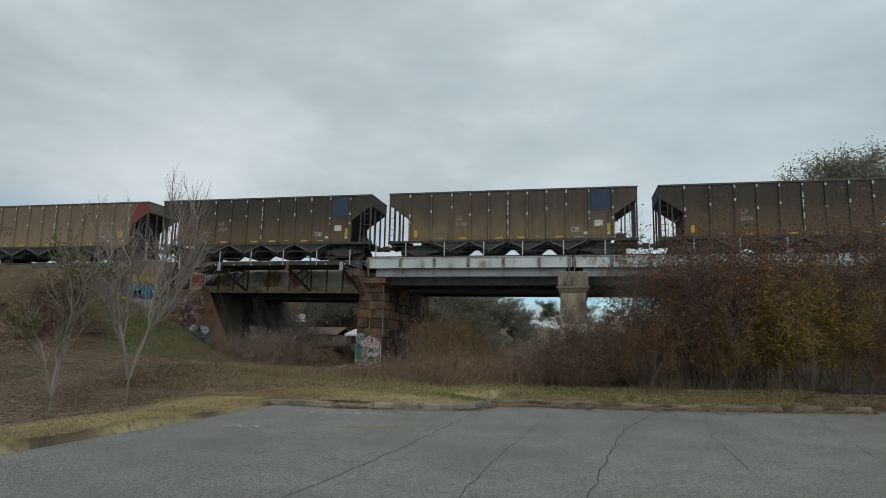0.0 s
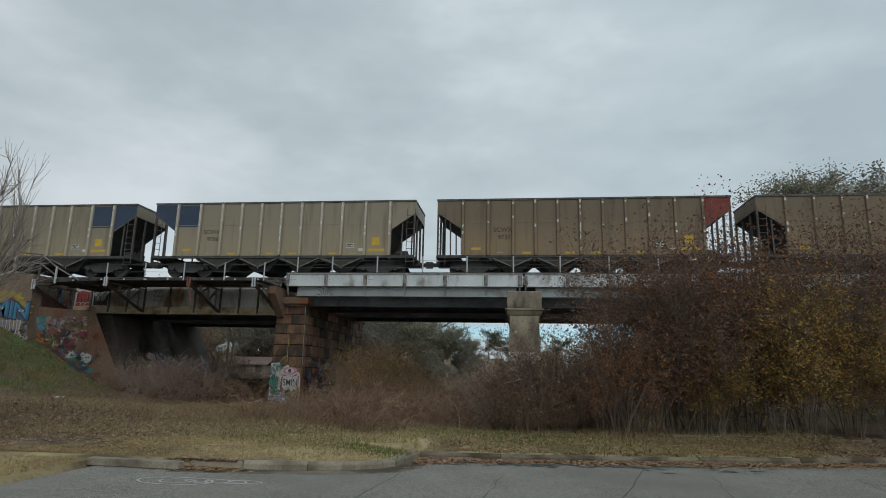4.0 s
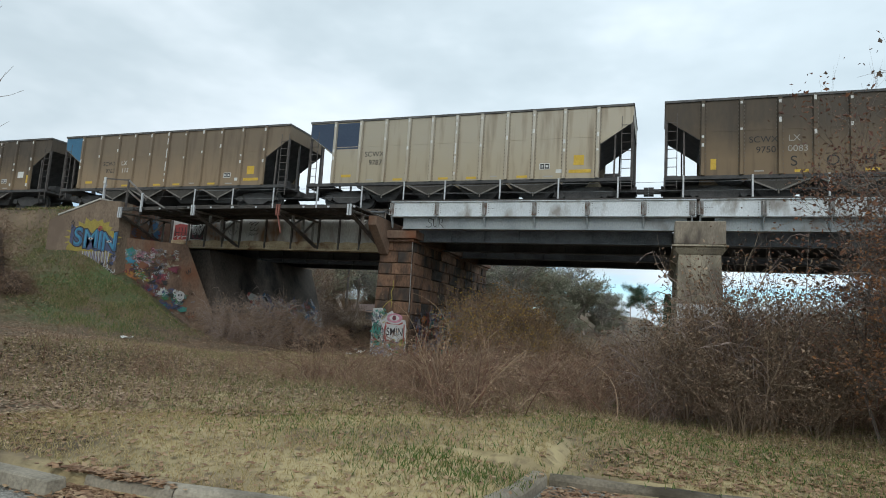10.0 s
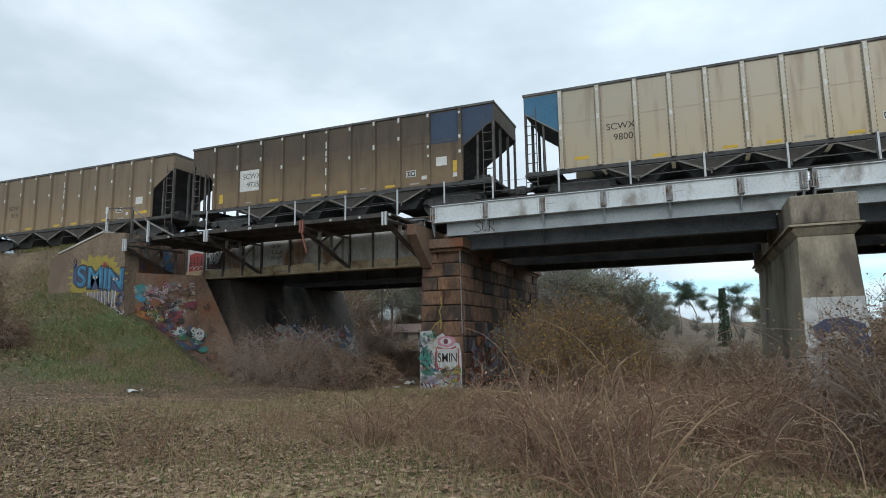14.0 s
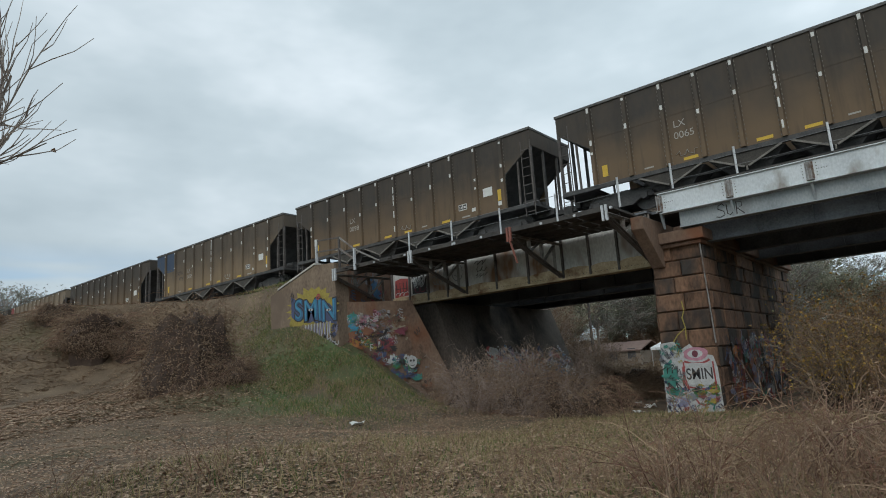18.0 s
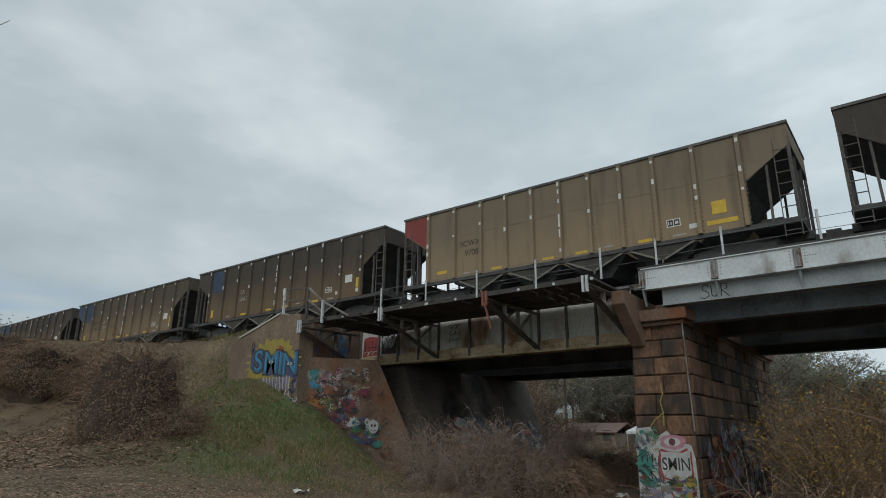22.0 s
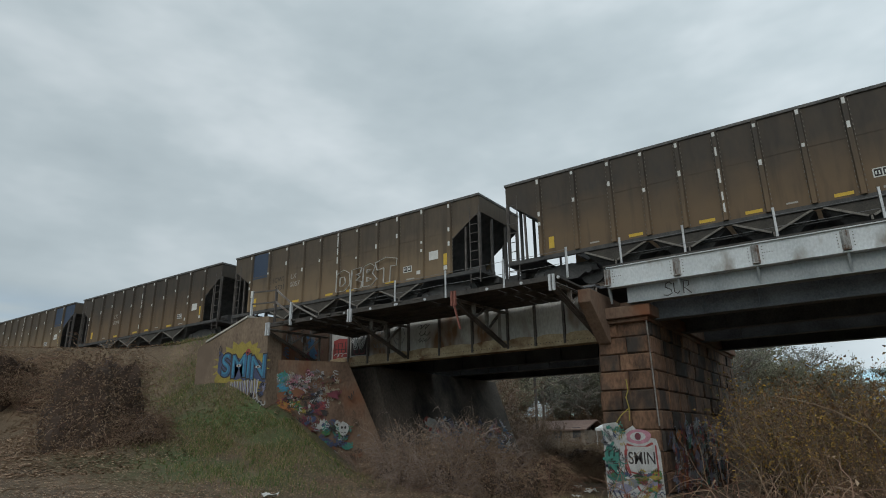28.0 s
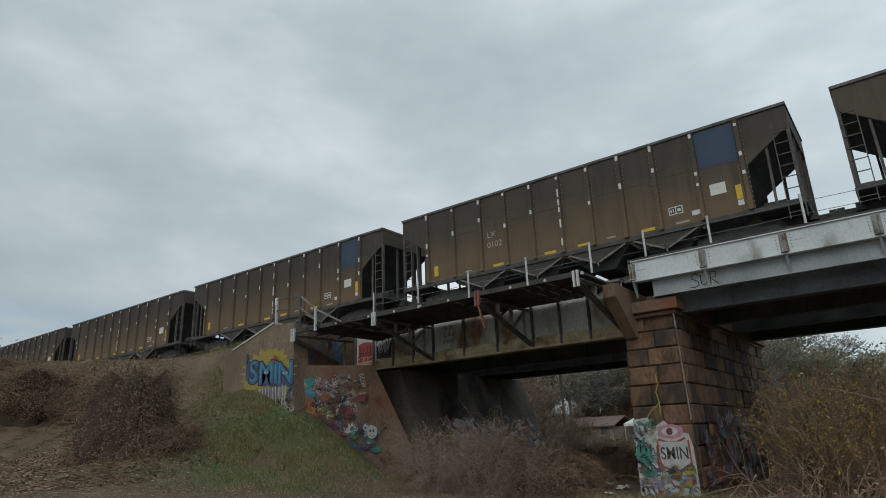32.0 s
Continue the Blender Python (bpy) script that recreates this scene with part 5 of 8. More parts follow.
            pts = [(x + 0.09 * k + 0.05 * math.sin(2.3 * k), z + 0.11 * math.sin(1.9 * k)) for k in range(9)]
            for p, q in zip(pts, pts[1:]):
                b.beam((p[0], -SIDE - 0.012, p[1]), (q[0], -SIDE - 0.012, q[1]), 0.01, 0.035, (0, 1, 0))
            part("tag", b, M["fadedwhite"], car)
        else:
            part("tag", text_mesh(kind_, 0.55, M["black"]), None, car, "faint dark spray-painted letters", at=pose(x, -SIDE - 0.011, z))
    return car


def marks(left, right, on_white=False):
    out = []
    if left:
        out += [("SCWX", -4.0, 2.42, "black"), (left, -3.92, 2.02, "black")]
    if right:
        out += [("LX", -2.98, 2.44, "white" if on_white else "fadedwhite"), (right, -2.86, 2.04, "white" if on_white else "fadedwhite")]
    return out


SCRIBBLE = {"0057": [("bubble", 0.0, 1.2)], "0083": [("S", -3.0, 1.55), ("O", -1.75, 1.55), ("H", -0.6, 1.55), ("A", 0.55, 1.55), ("I", 1.7, 1.55)], "0085": [("scrawl", -1.0, 1.5)], "0065": [("scrawl", -3.2, 1.4)], "0107": [("scrawl", -3.6, 1.3), ("scrawl", -1.3, 1.3)], "0026": [("scrawl", -6.9, 2.9)],
            "0098": [("scrawl", 0.3, 1.4)], "0059": [("scrawl", 1.4, 1.4)]}
U = (10, "b", 2.72, 3.98)
V = (1, "b", 2.72, 3.98)
W11, W0, R11, R0, S0 = (11, "b", 0, 0), (0, "b", 0, 0), (11, "r", 0, 0), (0, "r", 0, 0), (0, "s", 0, 0)
CARS = {
    -2: ("dark", [], marks("", ""), 0), -1: ("dark", [], marks("", "0096"), 0), 0: ("brown", [U], marks("", "0100"), 0), 1: ("dark", [U], marks("", "0026"), 0),
    2: ("dun", [R11], marks("97371", ""), 1), 3: ("dun", [R11], marks("9737", ""), 1), 4: ("tan", [W0, V], marks("9786", ""), 1), 5: ("tan", [U, W11], marks("9798", ""), 1),
    6: ("dark", [], marks("", "0039"), 0), 7: ("dark", [U], marks("", ""), 0), 8: ("brown", [U, W11], marks("9750", "0083"), 0), 9: ("pale", [W0, V], marks("9787", ""), 1),
    10: ("dun", [S0], marks("9763", "113", True), 1), 11: ("brown", [S0, V, (2, "w", 1.12, 2.72)], marks("9718", "0042", True), 0), 12: ("pale", [S0], marks("9800", ""), 0),
    13: ("brown", [U, W11, (2, "w", 1.75, 2.72)], marks("9735", ""), 0), 14: ("dun", [], marks("9734", ""), 0), 15: ("dark", [U, W11], marks("", "0085"), 0), 16: ("dark", [U], marks("", "0065"), 0),
    17: ("dark", [], marks("", "0098"), 0), 18: ("brown", [W0, V], marks("9721", "0059"), 0), 19: ("dark", [], marks("", ""), 0), 20: ("dun", [R0], marks("9708", ""), 1),
    21: ("dark", [V], marks("", "0061"), 0), 22: ("brown", [V, W0], marks("9744", "0007"), 0), 23: ("dark", [V, W0], marks("9761", "0084"), 0), 24: ("dark", [], marks("", ""), 0),
    25: ("dark", [], marks("", ""), 0), 26: ("brown", [V], marks("9731", "0057"), 0), 27: ("dark", [], marks("", "0094"), 0), 28: ("brown", [U, W11], marks("9770", "0107"), 0),
    29: ("dark", [U], marks("", "0102"), 0), 30: ("dark", [U], marks("", ""), 0), 31: ("dark", [], marks("", ""), 0), 32: ("dark", [], marks("", ""), 0), 33: ("dark", [], marks("", ""), 0), 34: ("brown", [], marks("", ""), 0),
}
PITCH = 16.15
TRAIN = [(n, hopper_car(spec)) for n, spec in CARS.items()]


def train_at(t):
    """Where the left end of car 0 stands, in metres along the track."""
    return -10.674 + 13.6884 * t + 0.02679 * t * t - 0.000249 * t ** 3

# ---- plants ----
M.update(
    stem=leafy("brown_stems", [(0.10, 0.066, 0.042), (0.165, 0.115, 0.075), (0.25, 0.185, 0.125)], 0.9, 0.0),
    heapstem=leafy("grey_brown_vines", [(0.13, 0.092, 0.074), (0.22, 0.165, 0.138), (0.32, 0.25, 0.21), (0.17, 0.115, 0.09)], 0.9, 0.0),
    weedstem=leafy("reddish_weed_stalks", [(0.12, 0.060, 0.042), (0.20, 0.115, 0.075), (0.36, 0.255, 0.16), (0.15, 0.094, 0.064), (0.25, 0.17, 0.11), (0.19, 0.078, 0.052)], 0.9, 0.0),
    twig=leafy("dark_twigs", [(0.075, 0.055, 0.044), (0.125, 0.098, 0.08), (0.19, 0.15, 0.125)], 0.9, 0.0),
    greystem=leafy("grey_twigs", [(0.16, 0.13, 0.11), (0.25, 0.21, 0.18), (0.34, 0.29, 0.25)], 0.9, 0.0),
    redleaf=leafy("red_brown_leaves", [(0.11, 0.052, 0.038), (0.17, 0.078, 0.054), (0.20, 0.115, 0.072), (0.13, 0.080, 0.056), (0.28, 0.12, 0.06), (0.095, 0.066, 0.046), (0.21, 0.14, 0.094)]),
    yellowleaf=leafy("yellowing_leaves", [(0.30, 0.17, 0.04), (0.48, 0.31, 0.055), (0.17, 0.12, 0.045), (0.12, 0.10, 0.04), (0.38, 0.22, 0.045), (0.14, 0.085, 0.045)]),
    brownleaf=leafy("dry_brown_leaves", [(0.12, 0.064, 0.036), (0.24, 0.14, 0.08), (0.32, 0.205, 0.125), (0.46, 0.335, 0.225), (0.17, 0.095, 0.052)], 0.75, 0.1),
    vineleaf=leafy("dead_vine_leaves", [(0.095, 0.058, 0.036), (0.165, 0.105, 0.066), (0.22, 0.148, 0.096), (0.30, 0.215, 0.145)], 0.8, 0.1),
    tanleaf=leafy("dry_tan_leaves", [(0.15, 0.08, 0.042), (0.22, 0.122, 0.058), (0.30, 0.18, 0.08), (0.13, 0.074, 0.042), (0.36, 0.22, 0.065)], 0.75, 0.15),
    drift=leafy("fallen_oak_leaves", [(0.20, 0.105, 0.055), (0.31, 0.185, 0.10), (0.42, 0.29, 0.17), (0.17, 0.085, 0.045), (0.36, 0.22, 0.12)], 0.75, 0.1),
    straw=leafy("straw_grass", [(0.40, 0.30, 0.145), (0.56, 0.44, 0.235), (0.37, 0.285, 0.13), (0.47, 0.365, 0.19), (0.25, 0.235, 0.09)], 0.85, 0.3),
    deadgrass=leafy("dead_brown_grass", [(0.24, 0.185, 0.09), (0.35, 0.27, 0.145), (0.44, 0.35, 0.19), (0.15, 0.145, 0.06)], 0.85, 0.3),
    grass=leafy("green_grass", [(0.045, 0.105, 0.018), (0.07, 0.145, 0.024), (0.11, 0.165, 0.034), (0.16, 0.155, 0.05)], 0.8, 0.25),
    # the next two leaf colours are lifted and greyed to stand for distance haze
    treeleaf=leafy("hazed_olive_leaves", [(0.17, 0.182, 0.125), (0.25, 0.26, 0.18), (0.32, 0.315, 0.225), (0.34, 0.30, 0.235)], 0.8, 0.35),
    haze=leafy("far_hazed_grey_green_leaves", [(0.16, 0.17, 0.145), (0.22, 0.228, 0.19), (0.28, 0.27, 0.235)], 0.9, 0.35),
    pineleaf=leafy("pine_needles", [(0.022, 0.045, 0.022), (0.04, 0.07, 0.032), (0.055, 0.085, 0.045)], 0.8, 0.1),
    orangeleaf=leafy("dull_orange_leaves", [(0.26, 0.11, 0.045), (0.32, 0.15, 0.055), (0.20, 0.09, 0.045), (0.14, 0.07, 0.04)]),
    greenleaf=leafy("sapling_leaves", [(0.07, 0.085, 0.02), (0.11, 0.12, 0.03), (0.15, 0.14, 0.04), (0.12, 0.09, 0.035)], 0.7, 0.3),
)


# dark colour that stands for the shade deep inside a creeper heap
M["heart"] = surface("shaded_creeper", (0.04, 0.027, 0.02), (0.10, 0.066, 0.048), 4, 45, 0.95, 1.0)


class Plant:
    """Stems as thin three-sided tubes, and leaves as small bent blades."""

    def __init__(self, seed):
        self.r = random.Random(seed)
        self.v, self.f, self.lv, self.lf, self.tips = [], [], [], [], []

    def tube(self, pts, r0, r1):
        k, n = len(self.v), len(pts)
        for i, p in enumerate(pts):
            d = (pts[min(i + 1, n - 1)] - pts[max(i - 1, 0)]).normalized()
            a = d.cross(Vector((0.3, 0.5, 0.81))).normalized()
            b = d.cross(a)
            r = r0 + (r1 - r0) * i / (n - 1)
            for j in range(3):
                c, s = math.cos(2.094 * j), math.sin(2.094 * j)
                q = p + r * (c * a + s * b)
                self.v.append((q.x, q.y, q.z))
        for i in range(n - 1):
            for j in range(3):
                a0, a1 = k + 3 * i + j, k + 3 * i + (j + 1) % 3
                self.f.append((a0, a1, a1 + 3, a0 + 3))

    def grow(self, p, d, length, r, level, kids, spread, droop, seg=4, shrink=0.55):
        rr, pts = self.r, [p]
        d = d.normalized()
        for i in range(seg):
            d = (d + Vector((rr.gauss(0, 0.16), rr.gauss(0, 0.16), rr.gauss(0, 0.10) - droop))).normalized()
            p = p + d * (length / seg)
            pts.append(p)
        self.tube(pts, r, r * 0.45)
        if level == 0:
            self.tips += pts[1:]
            return
        if level == 1:
            self.tips += pts[2:]
        for i in range(kids[-level]):
            u = rr.uniform(0.3, 1.0)
            k = min(seg - 1, int(u * seg))
            q = pts[k].lerp(pts[k + 1], u * seg - k)
            side = Vector((rr.gauss(0, 1), rr.gauss(0, 1), rr.gauss(0, 0.5))).normalized()
            self.grow(q, d * (1 - spread) + side * spread, length * shrink * rr.uniform(0.7, 1.25), r * 0.5, level - 1, kids, spread, droop, max(2, seg - 1), shrink)

    def leaf(self, p, size):
        rr = self.r
        a = Vector((rr.gauss(0, 1), rr.gauss(0, 1), rr.gauss(0, 0.8))).normalized()
        b = a.cross(Vector((rr.gauss(0, 1), rr.gauss(0, 1), rr.gauss(0, 1)))).normalized()
        c = a.cross(b) * (0.25 * size)
        k = len(self.lv)
        for q in (p - a * size * 0.6, p + b * size * 0.36 + c, p + a * size * 0.6, p - b * size * 0.36 + c):
            self.lv.append((q.x, q.y, q.z))
        self.lf += [(k, k + 1, k + 2, k + 3)]

    def leaves(self, n, size, jitter, low=0.0, high=99.0):
        rr = self.r
        tips = [t for t in self.tips if low <= t.z <= high] or self.tips
        for _ in range(n):
            t = rr.choice(tips)
            self.leaf(t + Vector((rr.gauss(0, jitter), rr.gauss(0, jitter), rr.gauss(0, jitter))), size * rr.uniform(0.6, 1.3))

    def fit(self, height, radius):
        """Scale the growth to a height and a spread."""
        a = np.array(self.v)
        kz = height / np.percentile(a[:, 2], 99.5)
        kr = radius / np.percentile(np.hypot(a[:, 0], a[:, 1]), 96)
        self.v = (a * (kr, kr, kz)).tolist()
        self.tips = [Vector((t.x * kr, t.y * kr, t.z * kz)) for t in self.tips]

    def make(self, name, label, category, group, stem, leaf, stem_name="branchwork", leaf_name="foliage"):
        t = thing(name, label, category, group)
        part(stem_name, quick(stem_name, self.v, self.f, M[stem]), None, t)
        if self.lv:
            part(leaf_name, quick(leaf_name, self.lv, self.lf, M[leaf]), None, t)
        return t


def thicket_shrub(seed, leaf, label, n_leaf, size=0.06, jitter=0.09, stems=9, kids=(7, 6, 5), radius=2.1, wood="twig"):
    """A leggy shrub, five metres tall."""
    p = Plant(seed)
    for _ in range(stems):
        a = p.r.uniform(0, 6.28)
        p.grow(Vector((0.3 * math.cos(a), 0.3 * math.sin(a), -0.1)), Vector((0.4 * math.cos(a), 0.4 * math.sin(a), 1)), p.r.uniform(1.8, 3.9), 0.022, 3, kids, 0.5, -0.012)
    p.fit(5.0, radius)
    p.leaves(n_leaf, size, jitter)
    return p.make("thicket_shrub", label, "shrub", "shrubs of the thicket", wood, leaf)


def brush_shrub(seed, label, stem, leaf, n_leaf, stems=26, length=1.35, droop=0.0, size=0.05, lean=0.42, radius=1.15):
    """Tangled brush, two metres tall."""
    p = Plant(seed)
    for _ in range(stems):
        a = p.r.uniform(0, 6.28)
        q = p.r.uniform(0, 0.7)
        p.grow(Vector((q * math.cos(a), q * math.sin(a), -0.08)), Vector((lean * math.cos(a), lean * math.sin(a), 1)), p.r.uniform(0.5, 1.25) * length, 0.012, 2, (6, 5), 0.45, droop, 5, 0.5)
    p.fit(2.0, radius)
    p.leaves(n_leaf, size, 0.05)
    return p.make("brush", label, "shrub", "bare brush", stem, leaf)


def vine_mound(seed, rise, label):
    """A heap of dead creeper over a bush: a lumpy inner mass coloured dark as shade, hanging runners and a shell of
    dead leaves.
    """
    p = Plant(seed)
    rr = p.r
    t = thing("vine_mound", label, "shrub", "creeper mounds")

    def shell(a, b, k):
        w = 1 + 0.34 * noise.noise((1.6 * math.cos(a) + seed, 1.6 * math.sin(a), 1.7 * b)) + 0.16 * noise.noise((5 * math.cos(a), 5 * math.sin(a) + seed, 5 * b))
        c = math.cos(b) ** 0.55
        return Vector((k * w * math.cos(a) * c, k * w * math.sin(a) * c, rise * k * w * math.sin(b) - 0.12))

    # inner mass added so the gaps between leaves look shaded
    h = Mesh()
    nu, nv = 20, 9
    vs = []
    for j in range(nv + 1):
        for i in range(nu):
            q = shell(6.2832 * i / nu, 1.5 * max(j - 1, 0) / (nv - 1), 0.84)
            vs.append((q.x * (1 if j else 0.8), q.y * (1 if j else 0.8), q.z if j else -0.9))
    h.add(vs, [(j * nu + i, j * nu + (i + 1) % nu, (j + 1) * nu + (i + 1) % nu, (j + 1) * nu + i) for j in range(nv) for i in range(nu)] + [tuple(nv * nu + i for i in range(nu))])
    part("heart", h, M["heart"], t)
    for _ in range(420):
        a, b = rr.uniform(0, 6.2832), math.asin(rr.random())
        o = shell(a, b, 0.98)
        p.grow(o, Vector((o.x, o.y, 0.5)), rr.uniform(0.2, 0.6), 0.005, 0, (), 0.5, 0.34, 4)
    for _ in range(11000):
        q = shell(rr.uniform(0, 6.2832), math.asin(rr.uniform(-0.4, 1.0)), 0.92 + rr.gauss(0, 0.055))
        p.leaf(q, 0.042)
    for _ in range(1500):
        a, d = rr.uniform(0, 6.2832), 1.0 + abs(rr.gauss(0, 0.22))
        p.leaf(Vector((d * math.cos(a), d * math.sin(a), rr.uniform(-0.25, 0.12))), 0.042)
    tagged(part("creeper", quick("creeper", p.v, p.f, M["weedstem"]), None, t), kind="stuff")
    tagged(part("foliage", quick("foliage", p.lv, p.lf, M["vineleaf"]), None, t), kind="stuff")
    return t


def far_tree(seed, label, leaf, h, crown_lo, clumps, size, n_leaf, wide=0.45, name="tree"):
    """A tapered trunk with limbs and a broken crown of leaf clumps."""
    p = Plant(seed)
    rr = p.r
    p.grow(Vector((0, 0, -0.3)), Vector((rr.gauss(0, 0.05), rr.gauss(0, 0.05), 1)), h * 0.85, 0.022 * h, 0, (), 0.4, 0, 6)
    trunk = p.tips[:]
    p.tips = []
    for _ in range(clumps):
        z = rr.uniform(crown_lo, 0.8) * h
        t = min(trunk, key=lambda q: abs(q.z - z))
        a = rr.uniform(0, 6.2832)
        reach = wide * h * (1 - 0.75 * abs((z / h - crown_lo) / (1 - crown_lo) - 0.35)) * rr.uniform(0.4, 1.0)
        p.grow(t, Vector((math.cos(a), math.sin(a), rr.uniform(0.35, 1.1))), reach, 0.006 * h, 1, (7,), 0.6, -0.02, 4, 0.5)
    p.leaves(n_leaf, size, 0.02 * h)
    return p.make(name, label, "tree", "trees behind the bridge", "greystem", leaf, "trunk", "crown")


def pine(seed, h):
    p = Plant(seed)
    rr = p.r
    p.grow(Vector((0, 0, -0.3)), Vector((0, 0, 1)), h, 0.018 * h, 0, (), 0.4, 0, 6)
    trunk, p.tips = p.tips[:], []
    for _ in range(16):
        z = rr.uniform(0.5, 1.0) * h
        t = min(trunk, key=lambda q: abs(q.z - z))
        a = rr.uniform(0, 6.2832)
        p.grow(t, Vector((math.cos(a), math.sin(a), 0.35)), h * rr.uniform(0.12, 0.27), 0.004 * h, 0, (), 0.4, -0.03, 3)
    p.leaves(5200, 0.13, 0.03 * h)
    return p.make("pine_tree", "dark green pine with a bare lower trunk", "tree", "far pines", "greystem", "pineleaf", "trunk", "crown")


def bare_tree(seed, h, radius, label, leaf=None, n_leaf=0, stems=4, kids=(9, 8, 7), lean=0.5):
    """A young tree: a short trunk that forks low into rising limbs."""
    p = Plant(seed)
    rr = p.r
    p.grow(Vector((0, 0, -0.2)), Vector((0.06, 0.03, 1)), 0.14 * h, 0.0125 * h, 0, (), 0, 0, 3)
    top, p.tips = p.tips[-1], []
    for i in range(stems):
        a = 6.2832 * (i + rr.uniform(-0.3, 0.3)) / stems
        p.grow(top, Vector((lean * math.cos(a), lean * math.sin(a), 1)), h * rr.uniform(0.45, 0.62), 0.0095 * h, 3, kids, 0.36, -0.06, 6, 0.52)
    p.fit(h, radius)
    if n_leaf:
        p.leaves(n_leaf, 0.06, 0.06)
    return p.make("bare_tree" if n_leaf < 200 else "sapling", label, "tree", "young trees by the lot", "greystem", leaf or "brownleaf", "trunk", "foliage")


def plant_out(makers, spots, base):
    """Set plants out: spots of (x, y, scale, turn, which). The first use of a plant is itself, the rest are copies."""
    first = {}
    for x, y, s, turn, k in spots:
        s2 = s / first.get(k, 1.0)
        m = pose(x, y, ground(x, y) - 0.03, 0, 0, turn) @ Matrix.Diagonal((s2, s2, s2, 1))
        if k in first:
            copy_thing(makers[k], m)
        else:
            makers[k].matrix_basis = m
            first[k] = s


# the thicket beside the lot: spots give heights through scale, five metres at 1.0
_rt = [thicket_shrub(11, "redleaf", "tall thicket shrub with sparse red-brown leaves", 4300, 0.062, 0.10, 9, (6, 5, 4)), thicket_shrub(12, "redleaf", "tall thicket shrub with sparse red-brown leaves", 4900, 0.062, 0.10, 9, (6, 5, 4)),
       thicket_shrub(13, "yellowleaf", "thicket shrub with yellowing leaves", 5600, 0.085, 0.10, 8, (6, 5, 4)), thicket_shrub(14, "brownleaf", "leggy thicket shrub with a few dry leaves", 1400, 0.06, 0.09, 8, (6, 5, 4)),
       thicket_shrub(15, "orangeleaf", "thicket shrub with dull orange leaves", 4200, 0.075, 0.10, 8, (6, 5, 4)), thicket_shrub(16, "redleaf", "slender half-bare shrub behind the kerb", 1500, 0.055, 0.05, 6, (6, 5, 5), 1.5, "twig")]
plant_out(_rt, [(3.7, 24.6, 0.98, 10, 0), (4.5, 24.9, 1.16, 300, 1), (3.3, 25.3, 1.20, 70, 5), (2.7, 25.0, 0.90, 160, 5), (5.0, 24.6, 1.10, 130, 5), (5.4, 25.2, 1.08, 250, 4), (3.6, 25.8, 1.0, 40, 3), (5.9, 25.5, 1.18, 60, 0), (4.4, 25.9, 1.15, 190, 1), (2.9, 23.9, 0.62, 200, 4), (5.4, 24.3, 0.55, 20, 2), (0.4, 25.7, 0.62, 190, 5), (1.1, 26.5, 0.74, 20, 5), (0.1, 26.3, 0.50, 90, 3),
                (5.4, 26.6, 1.1, 120, 1), (6.8, 26.2, 1.12, 200, 0), (8.2, 26.4, 1.15, 20, 1), (9.7, 26.6, 1.25, 80, 0), (11.4, 26.9, 1.3, 300, 1), (13.4, 27.2, 1.35, 10, 0), (15.6, 27.4, 1.4, 60, 1), (18.0, 27.6, 1.4, 160, 0), (20.4, 27.4, 1.4, 30, 1),
                (6.9, 24.5, 0.78, 40, 2), (7.9, 24.6, 0.86, 90, 2), (8.9, 24.8, 0.74, 10, 2), (10.4, 25.1, 0.6, 200, 2), (13.2, 25.2, 0.7, 170, 2), (6.3, 25.2, 0.95, 0, 4), (10.6, 24.9, 0.55, 130, 0), (5.2, 27.2, 0.9, 50, 4), (9.6, 24.6, 0.5, 10, 4), (7.2, 25.4, 0.8, 230, 1),
                (6.0, 28.2, 1.0, 0, 3), (7.6, 28.6, 1.1, 77, 3), (9.4, 28.8, 1.25, 140, 1), (11.8, 29.0, 1.4, 220, 3), (14.0, 29.2, 1.45, 300, 1), (16.5, 29.6, 1.5, 15, 3), (19, 30, 1.5, 99, 0)], 0)
